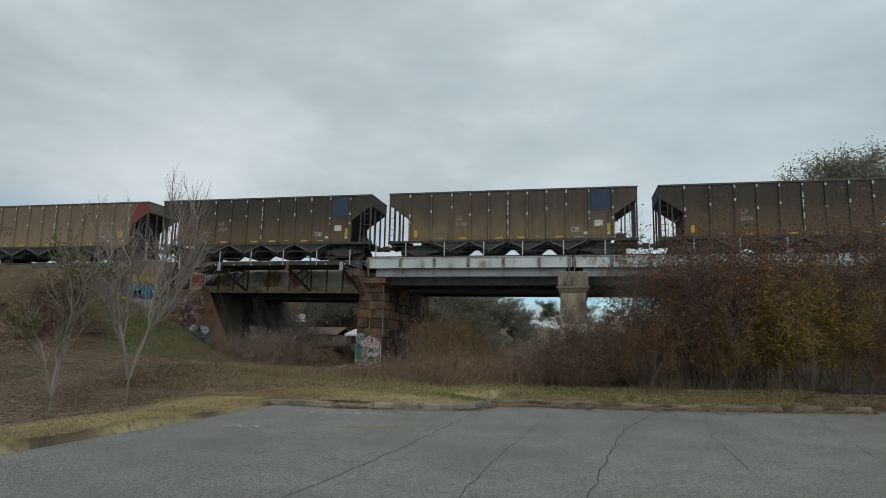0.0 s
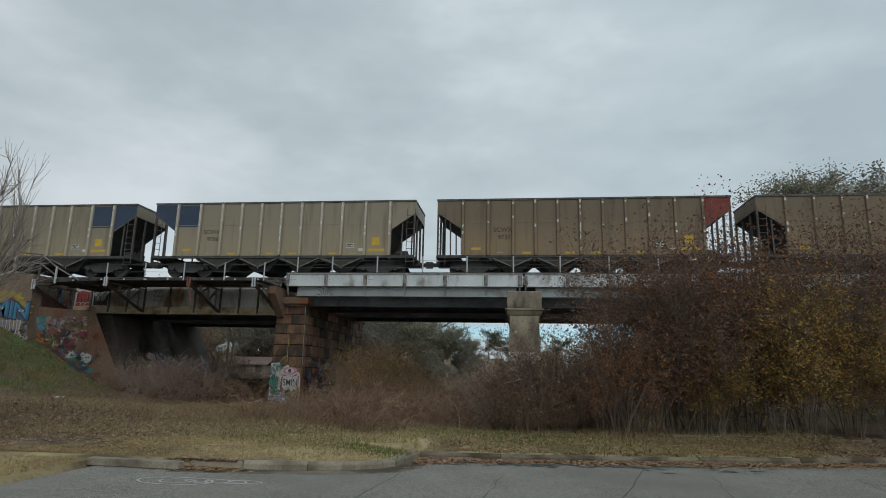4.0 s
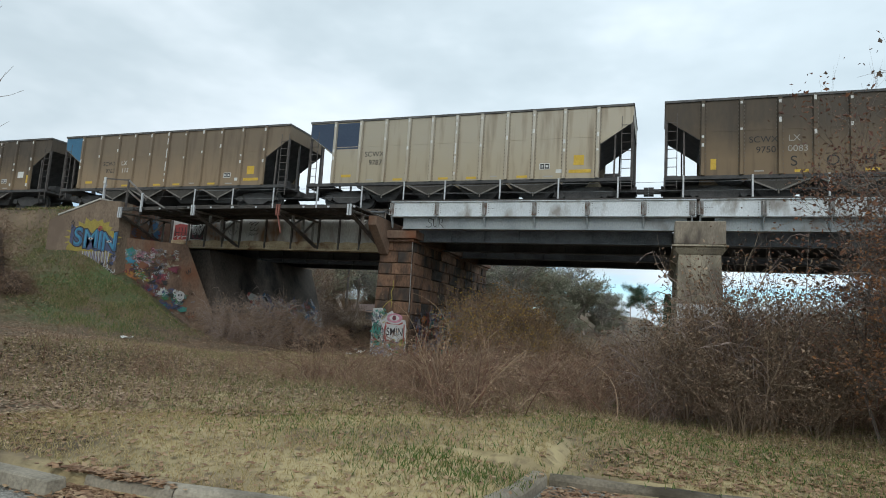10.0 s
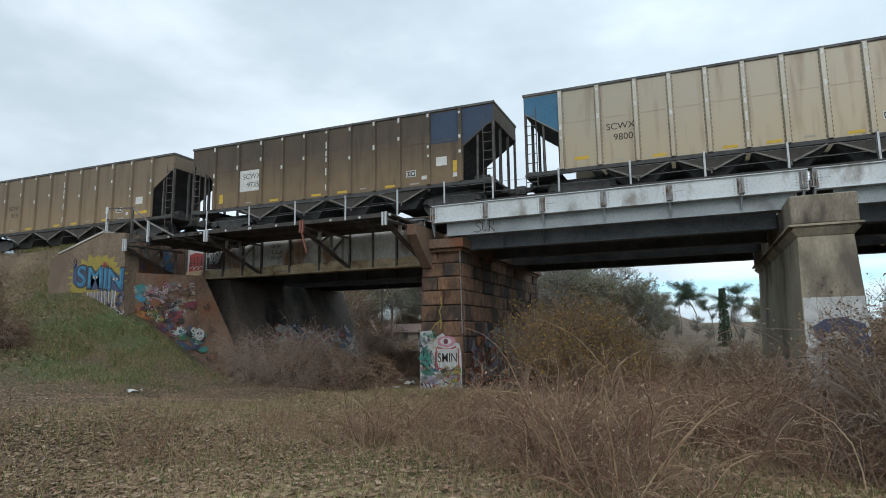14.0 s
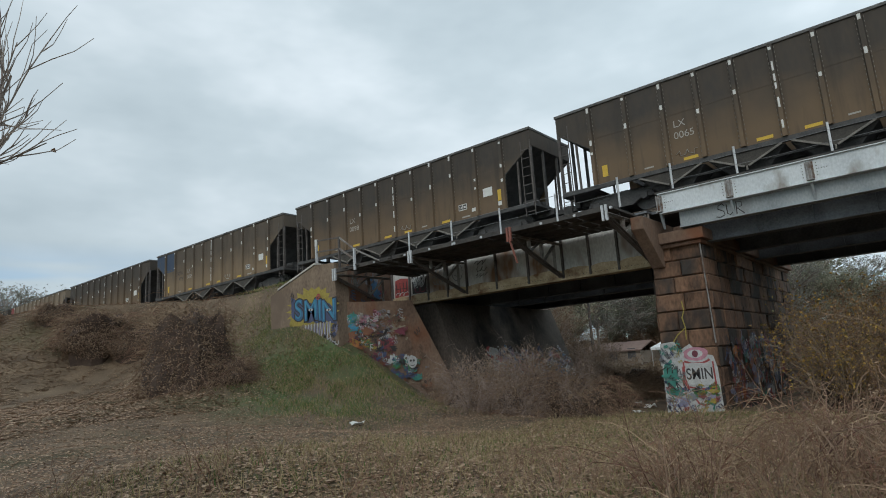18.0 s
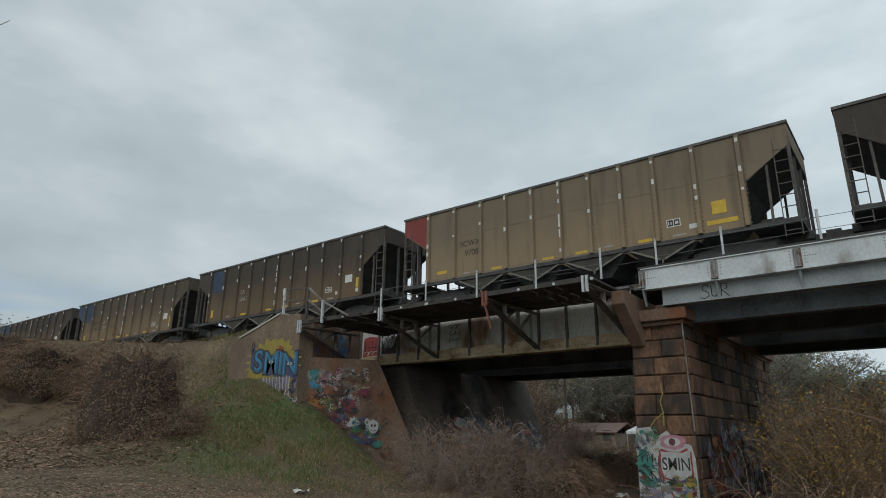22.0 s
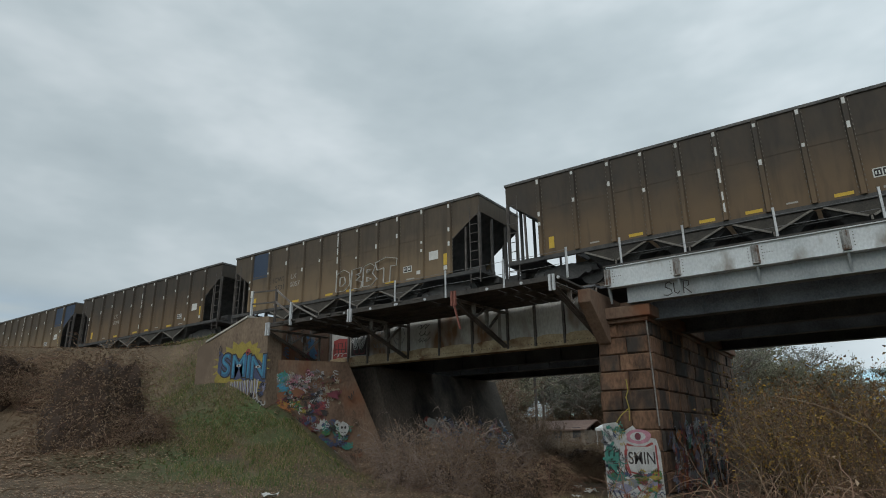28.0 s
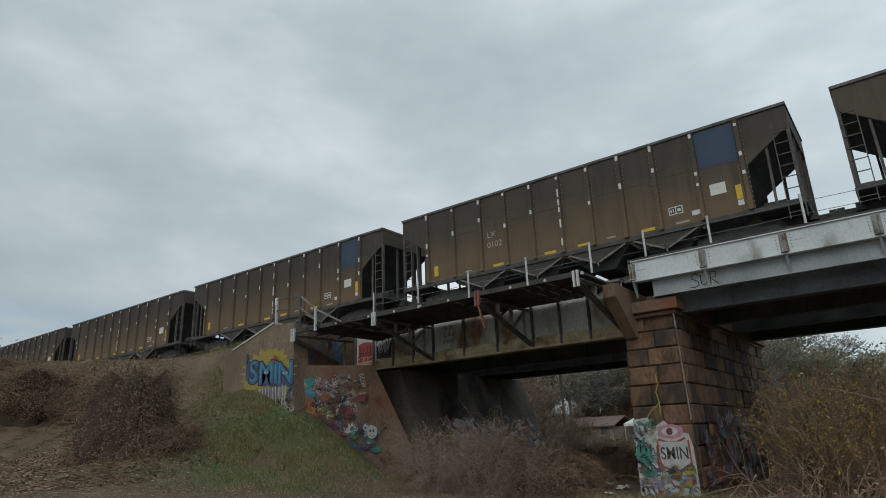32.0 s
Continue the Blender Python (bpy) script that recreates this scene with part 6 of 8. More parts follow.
# brush before and between the piers: two metres at scale 1.0
_bb = [brush_shrub(21, "bare tangled brush with a few dry leaves", "stem", "brownleaf", 1200), brush_shrub(22, "bare tangled brush with dead leaves", "stem", "vineleaf", 2200, size=0.042),
       brush_shrub(23, "brush with scattered yellow leaves", "stem", "yellowleaf", 1500, 28, 1.4, -0.01), brush_shrub(24, "drooping heap of dead grey-brown vines", "heapstem", "vineleaf", 1500, 34, 1.25, 0.13, 0.05, 0.7, 1.5), brush_shrub(25, "brown brush thick with dry tan leaves", "stem", "tanleaf", 1900, size=0.045)]
plant_out(_bb, [(-0.1, 25.4, 1.0, 0, 1), (0.7, 25.3, 1.25, 90, 1), (0.3, 26.0, 1.4, 200, 3), (1.4, 25.8, 1.30, 40, 1), (0.9, 26.6, 1.55, 130, 0), (1.9, 26.3, 1.1, 250, 0), (-0.6, 25.8, 0.75, 20, 3), (0.6, 24.8, 0.60, 70, 1), (1.6, 25.1, 0.55, 40, 0), (-0.2, 26.9, 0.9, 300, 0), (1.5, 27.2, 1.2, 10, 1),
                (0.2, 33.4, 1.2, 20, 0), (1.2, 33.6, 1.4, 20, 1), (2.4, 33.0, 1.4, 300, 0), (4.8, 32.8, 1.5, 60, 1), (6.8, 32.6, 1.8, 75, 0), (8.6, 32.2, 1.9, 75, 1),
                (-7.0, 35.7, 1.35, 0, 2), (-6.1, 36.4, 1.60, 80, 4), (-6.9, 37.0, 1.6, 160, 2), (-5.2, 35.7, 1.15, 240, 2), (-5.2, 37.4, 1.35, 20, 4), (-4.4, 36.4, 0.85, 300, 2), (-6.2, 38.4, 1.7, 45, 4), (-5.6, 40.2, 1.3, 110, 4), (-7.2, 40.6, 1.8, 10, 2), (-4.0, 38.6, 0.75, 170, 4), (-6.4, 35.0, 0.9, 210, 4), (-5.4, 34.8, 0.8, 130, 0), (-4.0, 35.4, 0.65, 10, 4), (-7.4, 38.4, 1.6, 110, 4), (-7.9, 42.4, 1.8, 70, 4), (-3.4, 37.4, 0.7, 70, 2), (-4.9, 42.2, 0.95, 210, 1), (-6.2, 43.4, 1.3, 300, 1), (-7.0, 45, 1.4, 20, 1),
                (-2.9, 37.2, 0.7, 10, 1), (-1.8, 36.2, 0.8, 100, 0), (-1.6, 38.4, 0.85, 200, 1), (-2.6, 39.8, 0.7, 60, 0), (-1.4, 34.8, 0.7, 140, 0), (-3.4, 35.8, 0.65, 30, 1), (-2.6, 42.4, 0.8, 80, 1), (-1.2, 41.4, 0.95, 20, 0), (-4.2, 43.4, 0.8, 20, 1), (2.6, 35.4, 1.2, 240, 1), (3.6, 34.4, 1.4, 60, 0), (5.2, 34.6, 1.7, 200, 1), (7.2, 35.0, 1.8, 120, 0), (3.9, 36.6, 1.6, 20, 1), (6, 37, 1.9, 90, 0),
                (-15.9, 35.0, 0.95, 0, 3), (-14.9, 35.7, 0.85, 90, 3), (-17.3, 34.9, 1.0, 180, 3), (-18.7, 35.3, 0.9, 270, 3), (-15.8, 36.9, 1.15, 140, 3), (-16.8, 36.7, 1.15, 220, 3), (-18.2, 36.9, 1.05, 300, 3), (-16.8, 39.4, 1.2, 70, 1), (-18.3, 38.6, 1.15, 20, 3), (-15.2, 34.4, 0.6, 20, 3), (-16.6, 33.9, 0.65, 100, 3), (-16.2, 35.6, 1.0, 30, 0), (-17.6, 35.8, 1.0, 200, 0), (-19.6, 36.4, 0.8, 120, 0),
                (-14.6, 43.0, 0.6, 70, 1), (-13.4, 41.6, 0.45, 0, 1), (-15.8, 44.4, 0.6, 150, 1), (-12.8, 45.5, 0.8, 220, 0), (-15, 47.5, 0.6, 290, 1), (-8.6, 46.6, 1.5, 30, 2), (-5.8, 47.4, 0.8, 130, 1), (-2.6, 46.8, 0.7, 250, 1), (-9.0, 50.4, 1.5, 30, 1), (-6, 51.6, 0.8, 190, 0), (-2.4, 51.4, 0.8, 70, 1), (-7.6, 54, 0.9, 190, 1), (-0.6, 54, 0.9, 10, 1), (-12.5, 55, 1.3, 100, 1), (-16, 57, 0.9, 10, 0), (-10, 60, 1.4, 20, 0),
                (3.2, 43, 1.4, 20, 0), (5.8, 44, 1.8, 110, 1), (8.4, 44, 1.9, 210, 0), (10, 38, 1.9, 300, 1), (3, 49, 1.5, 200, 1), (6.5, 50, 1.9, 20, 0), (10.5, 50, 2.2, 90, 1), (1.6, 56, 1.3, 30, 0), (4.8, 58, 1.8, 110, 1), (9, 58, 2.3, 210, 0),
                (-22.4, 49.4, 1.5, 0, 3), (-23.2, 51.0, 1.7, 80, 3), (-21.4, 50.6, 1.2, 160, 3), (-22.4, 52.6, 1.6, 240, 1), (-24.2, 50.2, 1.8, 300, 3), (-20.4, 51.8, 1.1, 30, 1), (-21.2, 54.2, 1.5, 100, 1), (-24.0, 54.0, 1.9, 200, 1), (-19.0, 53.4, 1.0, 10, 0), (-26.0, 56.0, 2.1, 60, 1),
                (-38, 72, 2.2, 20, 1), (-35.5, 74, 2.3, 90, 4), (-33, 90, 2.4, 130, 1), (-29.5, 90, 2.4, 10, 4), (-41, 73, 2.4, 200, 1), (-26.5, 89, 2.3, 60, 1), (-23.5, 84, 2.2, 0, 4), (-20.5, 80, 2.1, 80, 1)] + [(-52 + 1.7 * _i, 93 + 2.5 * math.sin(2.1 * _i), 2.5 + 0.3 * math.sin(3.7 * _i), 47 * _i % 360, (1, 4, 0)[_i % 3]) for _i in range(21)], 0)
# creeper mounds on the bank
_vm = [vine_mound(31, 2.0, "tall mound of dead brown creeper on the bank"), vine_mound(32, 0.9, "low mound of dead brown creeper on the bank")]
plant_out(_vm, [(-26.0, 30.0, 1.62, 0, 0), (-24.6, 30.7, 1.0, 120, 1), (-38.2, 31.6, 1.95, 200, 1), (-36.4, 32.6, 1.2, 30, 1), (-44.8, 27.0, 1.9, 100, 1), (-47.0, 28.0, 1.4, 10, 1), (-41.8, 30.6, 1.0, 80, 1), (-33.5, 33.2, 0.7, 240, 1),
                (-16.0, 35.3, 1.35, 50, 1), (-17.7, 35.5, 1.3, 150, 1), (-14.6, 36.2, 1.2, 250, 1), (-16.6, 37.2, 1.7, 350, 1), (-18.6, 36.6, 1.4, 90, 1), (-14.9, 38.2, 1.4, 190, 1), (-7.0, 38.4, 1.4, 90, 0), (-5.9, 38.8, 0.9, 10, 0), (-12.9, 43.5, 1.1, 0, 1), (-14.5, 45.5, 1.4, 90, 1), (-17.2, 46.5, 1.5, 10, 1)], 0)
# young trees by the lot
_yt = [bare_tree(41, 6.7, 2.15, "young bare tree with rising dark twigs", "brownleaf", 40, 4), bare_tree(42, 5.0, 1.7, "sapling with thin olive-green leaves", "greenleaf", 2600, 3, (6, 5, 5), 0.3)]
plant_out(_yt, [(-11.9, 18.3, 1.0, 0, 0), (-12.9, 16.7, 1.0, 0, 1)], 0)
# woods beyond
_ft = [far_tree(51, "bare-topped olive and brown tree of a far wood", "treeleaf", 10, 0.28, 34, 0.20, 6500), far_tree(52, "grey-brown leafless tree of a far wood", "haze", 11, 0.3, 40, 0.18, 3800, 0.4),
       far_tree(53, "broad olive tree with thinning leaves", "treeleaf", 14, 0.35, 95, 0.15, 24000, 0.36)]
_pn = [pine(54, 9), pine(55, 10)]
_r = random.Random(8)
_spots = []
for _i in range(26):
    _spots.append((-56 + 1.55 * _i + _r.uniform(-1, 1), 72 + _r.uniform(0, 24), _r.uniform(0.8, 1.15), _r.uniform(0, 360), _r.choice((0, 1))))
for _i in range(6):
    _spots.append((-16 + 1.8 * _i, 84 + _r.uniform(0, 8), 0.62 - 0.085 * _i, _r.uniform(0, 360), _r.choice((0, 0, 1))))
for _i in range(9):
    _spots.append((-8 + 1.7 * _i, 90 + _r.uniform(0, 9), _r.uniform(0.20, 0.28), _r.uniform(0, 360), _r.choice((0, 1))))
for _i in range(16):
    _spots.append((3 + 3.5 * _i, 100 + _r.uniform(0, 30), _r.uniform(0.4, 0.6), _r.uniform(0, 360), _r.choice((0, 1))))
for _i in range(16):
    _spots.append((-180 + 7 * _i + _r.uniform(-3, 3), 62 + _r.uniform(0, 20), _r.uniform(0.8, 1.1), _r.uniform(0, 360), 1))
_spots += [(-20.5, 92, 0.83, 20, 0), (-18.8, 95, 0.85, 200, 0), (-17.2, 91, 0.81, 20, 0), (-15.6, 95, 0.83, 130, 0), (-14.2, 92, 0.79, 250, 0), (-12.8, 96, 0.81, 60, 1), (-11.6, 92, 0.77, 300, 0), (-10.4, 95, 0.77, 190, 0), (-9.4, 92, 0.71, 80, 0), (-8.5, 95, 0.63, 20, 0), (-7.6, 93, 0.53, 140, 1), (-6.8, 95, 0.43, 40, 0), (-5.9, 94, 0.35, 40, 0), (-13.4, 98, 0.84, 140, 0), (-16.4, 99, 0.87, 40, 0)]
for _i in range(22):
    _spots.append((-47 + 1.4 * _i, 88 + _r.uniform(0, 10), _r.uniform(0.75, 1.05), _r.uniform(0, 360), _r.choice((0, 0, 1))))
_spots += [(-172, 55, 2.2, 10, 1), (-170, 60, 2.3, 80, 1), (-169, 64, 2.2, 150, 1), (-168, 68, 2.35, 220, 1), (-167, 73, 2.2, 300, 1), (-178, 57, 2.0, 40, 1)]
_spots += [(21.6, 54, 0.98, 0, 2), (26.0, 55.5, 1.02, 90, 2), (30.0, 53, 1.25, 200, 1), (33.5, 55, 1.0, 300, 2), (38, 54, 1.0, 40, 2)]
plant_out(_ft, _spots, 0)
plant_out(_pn, [(-4.5, 104, 0.75, 0, 0), (-2.6, 108, 0.83, 50, 1), (-0.6, 104, 0.72, 120, 0), (2.6, 106, 0.75, 200, 1), (4.6, 104, 0.78, 300, 0), (6.0, 110, 0.63, 20, 1), (0.6, 110, 0.68, 20, 1)], 0)


def weeds():
    """A belt of dead brown stalks, too many to count."""
    rnd = random.Random(61)
    shapes = []
    for s in range(8):
        p = Plant(70 + s)
        arching = s % 2
        for _ in range(9 if arching else 6):
            a = p.r.uniform(0, 6.28)
            q = p.r.uniform(0, 0.3)
            lean = p.r.uniform(0.3, 0.9) if arching else 0.22
            p.grow(Vector((q * math.cos(a), q * math.sin(a), -0.03)), Vector((lean * math.cos(a), lean * math.sin(a), 1)), p.r.uniform(0.7, 1.5) if arching else p.r.uniform(0.45, 1.0), 0.008, 1, (6,) if arching else (5,), 0.55 if arching else 0.4, 0.16 if arching else 0.02, 6 if arching else 4, 0.42)
        p.leaves(30, 0.035, 0.06)
        shapes.append((np.array(p.v), np.array(p.f), np.array(p.lv), np.array(p.lf)))
    def edge(x):
        return float(np.interp(x, [-12, -9, -8.2, -7.2, -5.8, -3.5, -1.7, 0.5, 3], [17.5, 18.2, 18.9, 19.8, 21.8, 23.2, 24.8, 25.6, 25.6]))
    acc = [[], [], [], []]
    kv = kl = 0
    for _ in range(2900):
        x = rnd.uniform(-15, 3.5)
        y = edge(x) + abs(rnd.gauss(0, 5.0)) + 0.1
        if y > 37 or (x < -9 and rnd.random() < 0.75):
            continue
        if noise.noise((x * 0.55, y * 0.55, 11)) < rnd.uniform(-0.35, 0.45):
            continue
        v, f, lv, lf = rnd.choice(shapes)
        if (x + 6.5) ** 2 + (y - 20.5) ** 2 < 16:
            continue
        a, s = rnd.uniform(0, 6.28), rnd.choice((0.45, 0.55, 0.7, 0.85, 1.1)) * rnd.uniform(0.85, 1.15) * (0.6 if x < -8 else 1.0)
        R = np.array([[math.cos(a), -math.sin(a), 0], [math.sin(a), math.cos(a), 0], [0, 0, 1]]) * s
        o = np.array([x, y, ground(x, y)])
        acc[0].append(v @ R.T + o)
        acc[1].append(f + kv)
        acc[2].append(lv @ R.T + o)
        acc[3].append(lf + kl)
        kv, kl = kv + len(v), kl + len(lv)
    st = new("weeds", quick("weeds", np.concatenate(acc[0]).tolist(), np.concatenate(acc[1]).tolist(), M["weedstem"]))
    tagged(st, "belt of dead reddish-brown weed stalks", "weeds", kind="stuff")
    lf = new("weed_leaves", quick("weed_leaves", np.concatenate(acc[2]).tolist(), np.concatenate(acc[3]).tolist(), M["brownleaf"]))
    tagged(lf, "dry leaves hanging on dead weeds", "weeds", kind="stuff")


weeds()


def scatter_leaves(name, label, mat, n, place, size, lift=0.01, seed=1):
    rnd = random.Random(seed)
    v, f = [], []
    for _ in range(n):
        x, y = place(rnd)
        if x is None:
            continue
        z = (LOT if in_lot(x, y) else ground(x, y)) + lift + rnd.uniform(0, 0.025)
        a, s = rnd.uniform(0, 6.28), size * rnd.uniform(0.6, 1.4)
        c, d = math.cos(a) * s, math.sin(a) * s
        t, u = rnd.uniform(-0.3, 0.3) * s, rnd.uniform(-0.3, 0.3) * s
        k = len(v)
        v += [(x - c, y - d, z - t), (x + d * 0.6, y - c * 0.6, z + u), (x + c, y + d, z + t), (x - d * 0.6, y + c * 0.6, z - u * 0.3)]
        f.append((k, k + 1, k + 2, k + 3))
    tagged(new(name, quick(name, v, f, M[mat])), label, "leaves", kind="stuff")


def blades(name, label, mat, n, place, h, w, seed=1):
    rnd = random.Random(seed)
    v, f = [], []
    for _ in range(n):
        x, y = place(rnd)
        if x is None or in_lot(x, y):
            continue
        z = ground(x, y) - 0.01
        a, k, hh = rnd.uniform(0, 6.28), len(v), h * rnd.uniform(0.5, 1.3)
        c, d = math.cos(a) * w, math.sin(a) * w
        lx, ly = rnd.gauss(0, 0.5) * hh, rnd.gauss(0, 0.5) * hh
        v += [(x - c, y - d, z), (x + c, y + d, z), (x + lx, y + ly, z + hh)]
        f.append((k, k + 1, k + 2))
    tagged(new(name, quick(name, v, f, M[mat])), label, "grass", kind="stuff")


def on_bank(r):
    x = -7.5 - abs(r.gauss(0, 16))
    y = r.uniform(4.0, 35.5)
    if y < 15.5 and (x > -9.5 or r.random() > (y / 15.5) ** 2):
        return None, None
    return (None, None) if x < -50 or noise.noise((x * 0.4, y * 0.4, 5)) < r.uniform(-1.4, -0.45) or (-31 < x < -18.5 and y > 29.5 and r.random() < 0.4) or (x > -10 and y < 19) or (y > 33.8 and -27.2 < x < -19) else (x, y)


def far_bank(r):
    x, y = r.uniform(-58, -22), r.uniform(17, 36)
    return (None, None) if -31 < x and y > 29.5 and r.random() < 0.5 else (x, y)


def under_weeds(r):
    x, y = r.uniform(-14, 8), r.uniform(20, 37)
    return (x, y) if y > np.interp(x, [-9, -5.8, -3.5, -1.7, 2], [18, 21.5, 23, 24.5, 23]) else (None, None)


def by_kerb(r):
    if r.random() < 0.12:
        return r.gauss(-5.2, 0.35), r.gauss(18.2, 0.12)
    if r.random() < 0.6:
        x = r.uniform(-1.7, 9)
        return x, float(np.interp(x, [p[0] for p in EDGE[NOSE:]], [p[1] for p in EDGE[NOSE:]])) - abs(r.gauss(0, 0.30)) - (0.9 * math.exp(-(x + 1.7) * 1.4) * r.random())
    x = r.uniform(-1.2, 11)
    return x, float(np.interp(x, [p[0] for p in EDGE[NOSE:]], [p[1] for p in EDGE[NOSE:]])) + 0.2 + abs(r.gauss(0, 1.3))


def on_verge(r):
    if r.random() < 0.22:
        y = r.uniform(5, 18)
        x = float(np.interp(y, [p[1] for p in EDGE[:7]], [p[0] for p in EDGE[:7]])) - abs(r.gauss(0, 1.3))
        return x, y
    x = r.uniform(-11, 7)
    lo = float(np.interp(x, [p[0] for p in EDGE[6:]], [p[1] for p in EDGE[6:]]))
    hi = float(np.interp(x, [-11, -8.2, -7.2, -5.8, -3.5, -1.7, 0.5, 3, 7], [18.5, 19.2, 20.6, 22.8, 24.4, 25.8, 26.6, 25.4, 24.6]))
    return (None, None) if hi < lo else (x, r.uniform(lo + 0.2, hi))


def on_green(r):
    x, y = r.uniform(-33, -16.5), r.uniform(28, 36.6)
    thick = max(math.exp(-(((x + 22.6) / 3.2) ** 2)) * smooth(29.0, 32.5, y + 0.15 * (x + 22)), 0.9 * math.exp(-(((x + 28) / 2.6) ** 2)) * smooth(32.2, 34, y))
    return (None, None) if r.random() > thick or noise.noise((x * 0.9, y * 0.9, 9)) < r.uniform(-0.5, 0.25) or (y > 34 and -27.2 < x < -22) or y > 35.5 and x > -27 else (x, y)


def green_spots(r):
    cx, cy, s = r.choice(((-1.6, 27.4, 0.7), (-7.5, 24.5, 1.3), (-12, 29, 1.5), (-9.6, 36.2, 1.2), (-13.5, 36.0, 1.6), (-1.4, 24.0, 1.4), (1.0, 23.6, 1.4), (-10.5, 32, 1.5), (6, 23.2, 1.6), (-2.6, 20.2, 0.7), (-5, 21.5, 1.2), (2.5, 22.2, 1.2), (-0.5, 22.4, 1.2)))
    return r.gauss(cx, s), r.gauss(cy, s * 0.6)


scatter_leaves("leaf_litter", "brown fallen leaves on the bank", "brownleaf", 300000, on_bank, 0.028, 0.01, 3)
scatter_leaves("leaf_litter", "brown fallen leaves under the weeds", "brownleaf", 90000, under_weeds, 0.042, 0.01, 4)
scatter_leaves("leaf_drift", "reddish-brown oak leaves drifted against the kerb", "drift", 15000, by_kerb, 0.04, 0.006, 5)
blades("dry_grass", "straw-coloured short grass on the verge", "straw", 130000, on_verge, 0.05, 0.006, 6)
blades("green_grass", "green grass on the bank by the abutment", "grass", 65000, on_green, 0.14, 0.010, 7)
blades("green_grass", "green grass in damp patches", "grass", 22000, green_spots, 0.08, 0.007, 8)
scatter_leaves("leaf_litter", "brown fallen leaves on the far bank", "brownleaf", 110000, far_bank, 0.05, 0.01, 13)
blades("green_grass", "green shoots among the dead grass", "grass", 9000, under_weeds, 0.12, 0.009, 14)
scatter_leaves("leaf_litter", "brown leaves strewn over the verge", "drift", 9000, on_verge, 0.034, 0.012, 15)
blades("dry_grass", "straw-coloured tufts on the bank", "deadgrass", 95000, on_green, 0.13, 0.008, 16)
blades("dry_grass", "dead grass between the weeds", "deadgrass", 50000, under_weeds, 0.18, 0.006, 9)

# ---- spray paint ----

def paint(name, c, rough=0.75):
    c = tuple(0.8 * v + 0.2 * b for v, b in zip(c, (0.13, 0.10, 0.08)))
    return surface(name, tuple(0.55 * v for v in c), tuple(0.95 * v for v in c), 5, 30, rough, 0.05)


M.update(sp_white=paint("spray_white", (0.62, 0.63, 0.62)), sp_teal=paint("spray_teal", (0.05, 0.30, 0.24)), sp_blue=paint("spray_blue", (0.035, 0.17, 0.34)), sp_red=paint("spray_red", (0.42, 0.06, 0.06)),
         sp_pink=paint("spray_pink", (0.62, 0.28, 0.36)), sp_black=paint("spray_black", (0.025, 0.025, 0.03)), sp_yellow=paint("spray_yellow", (0.42, 0.33, 0.05)), sp_orange=paint("spray_orange", (0.55, 0.20, 0.05)),
         sp_navy=paint("spray_navy", (0.06, 0.09, 0.20)), sp_maroon=paint("spray_maroon", (0.20, 0.03, 0.06)), sp_green=paint("spray_green", (0.06, 0.22, 0.07)), sp_brown=paint("spray_brown", (0.15, 0.09, 0.055)), sp_rust=paint("spray_rust", (0.26, 0.10, 0.045)), sp_cream=paint("spray_cream", (0.42, 0.36, 0.25)), sp_sky=paint("spray_sky_blue", (0.05, 0.33, 0.52)), sp_grey=paint("spray_grey", (0.25, 0.27, 0.30)), sp_lilac=paint("spray_lilac", (0.32, 0.32, 0.46)))


class Wall:
    """A flat spot to paint on: an origin, two directions, and a lift that grows with every coat."""

    def __init__(self, parent, origin, u, v, lift=0.004):
        self.parent, self.o, self.u, self.v = parent, Vector(origin), Vector(u).normalized(), Vector(v).normalized()
        self.n = self.u.cross(self.v).normalized()
        self.lift = lift

    def at(self, a, b):
        p = self.o + self.u * a + self.v * b + self.n * self.lift
        return (p.x, p.y, p.z)

    def coat(self, name, polys, mat):
        """A coat of paint: every patch and stroke is a part of its own."""
        for poly in polys:
            if poly[0] == "strip":
                v, f = strip(poly[1], poly[2])
                self.spray(name, [self.at(a, b) for a, b in v], f, mat)
            else:
                self.spray(name, [self.at(a, b) for a, b in poly], [tuple(range(len(poly)))], mat)
        self.lift += 0.0015

    def spray(self, name, v, f, mat):
        return part(name, quick(name, v, f, M[mat]), None, self.parent)

    def words(self, text, a, b, size, mat, wide=1.0, fat=0.0):
        me = text_mesh(text, size, M[mat], fat).copy()
        keep = [(v.co.x * wide, v.co.z) for v in me.vertices]
        for v, (x, z) in zip(me.vertices, keep):
            v.co = self.at(a + x, b + z)
        self.lift += 0.0015
        return part("tag", me, None, self.parent)


def blob(rnd, a, b, w, h, n=14, rough=0.18):
    return [(a + w * math.cos(6.2832 * i / n) * (1 + rnd.uniform(-rough, rough)), b + h * math.sin(6.2832 * i / n) * (1 + rnd.uniform(-rough, rough))) for i in range(n)]


def strip(points, width):
    """A ribbon of one width along a line: its corners and quads."""
    v = []
    for i, (a, b) in enumerate(points):
        p, q = points[max(0, i - 1)], points[min(len(points) - 1, i + 1)]
        x, y = q[0] - p[0], q[1] - p[1]
        k = width / 2 / max(1e-6, math.hypot(x, y))
        v += [(a - y * k, b + x * k), (a + y * k, b - x * k)]
    return v, [(2 * i, 2 * i + 1, 2 * i + 3, 2 * i + 2) for i in range(len(points) - 1)]


def stroke(points, width):
    return [("strip", points, width)]


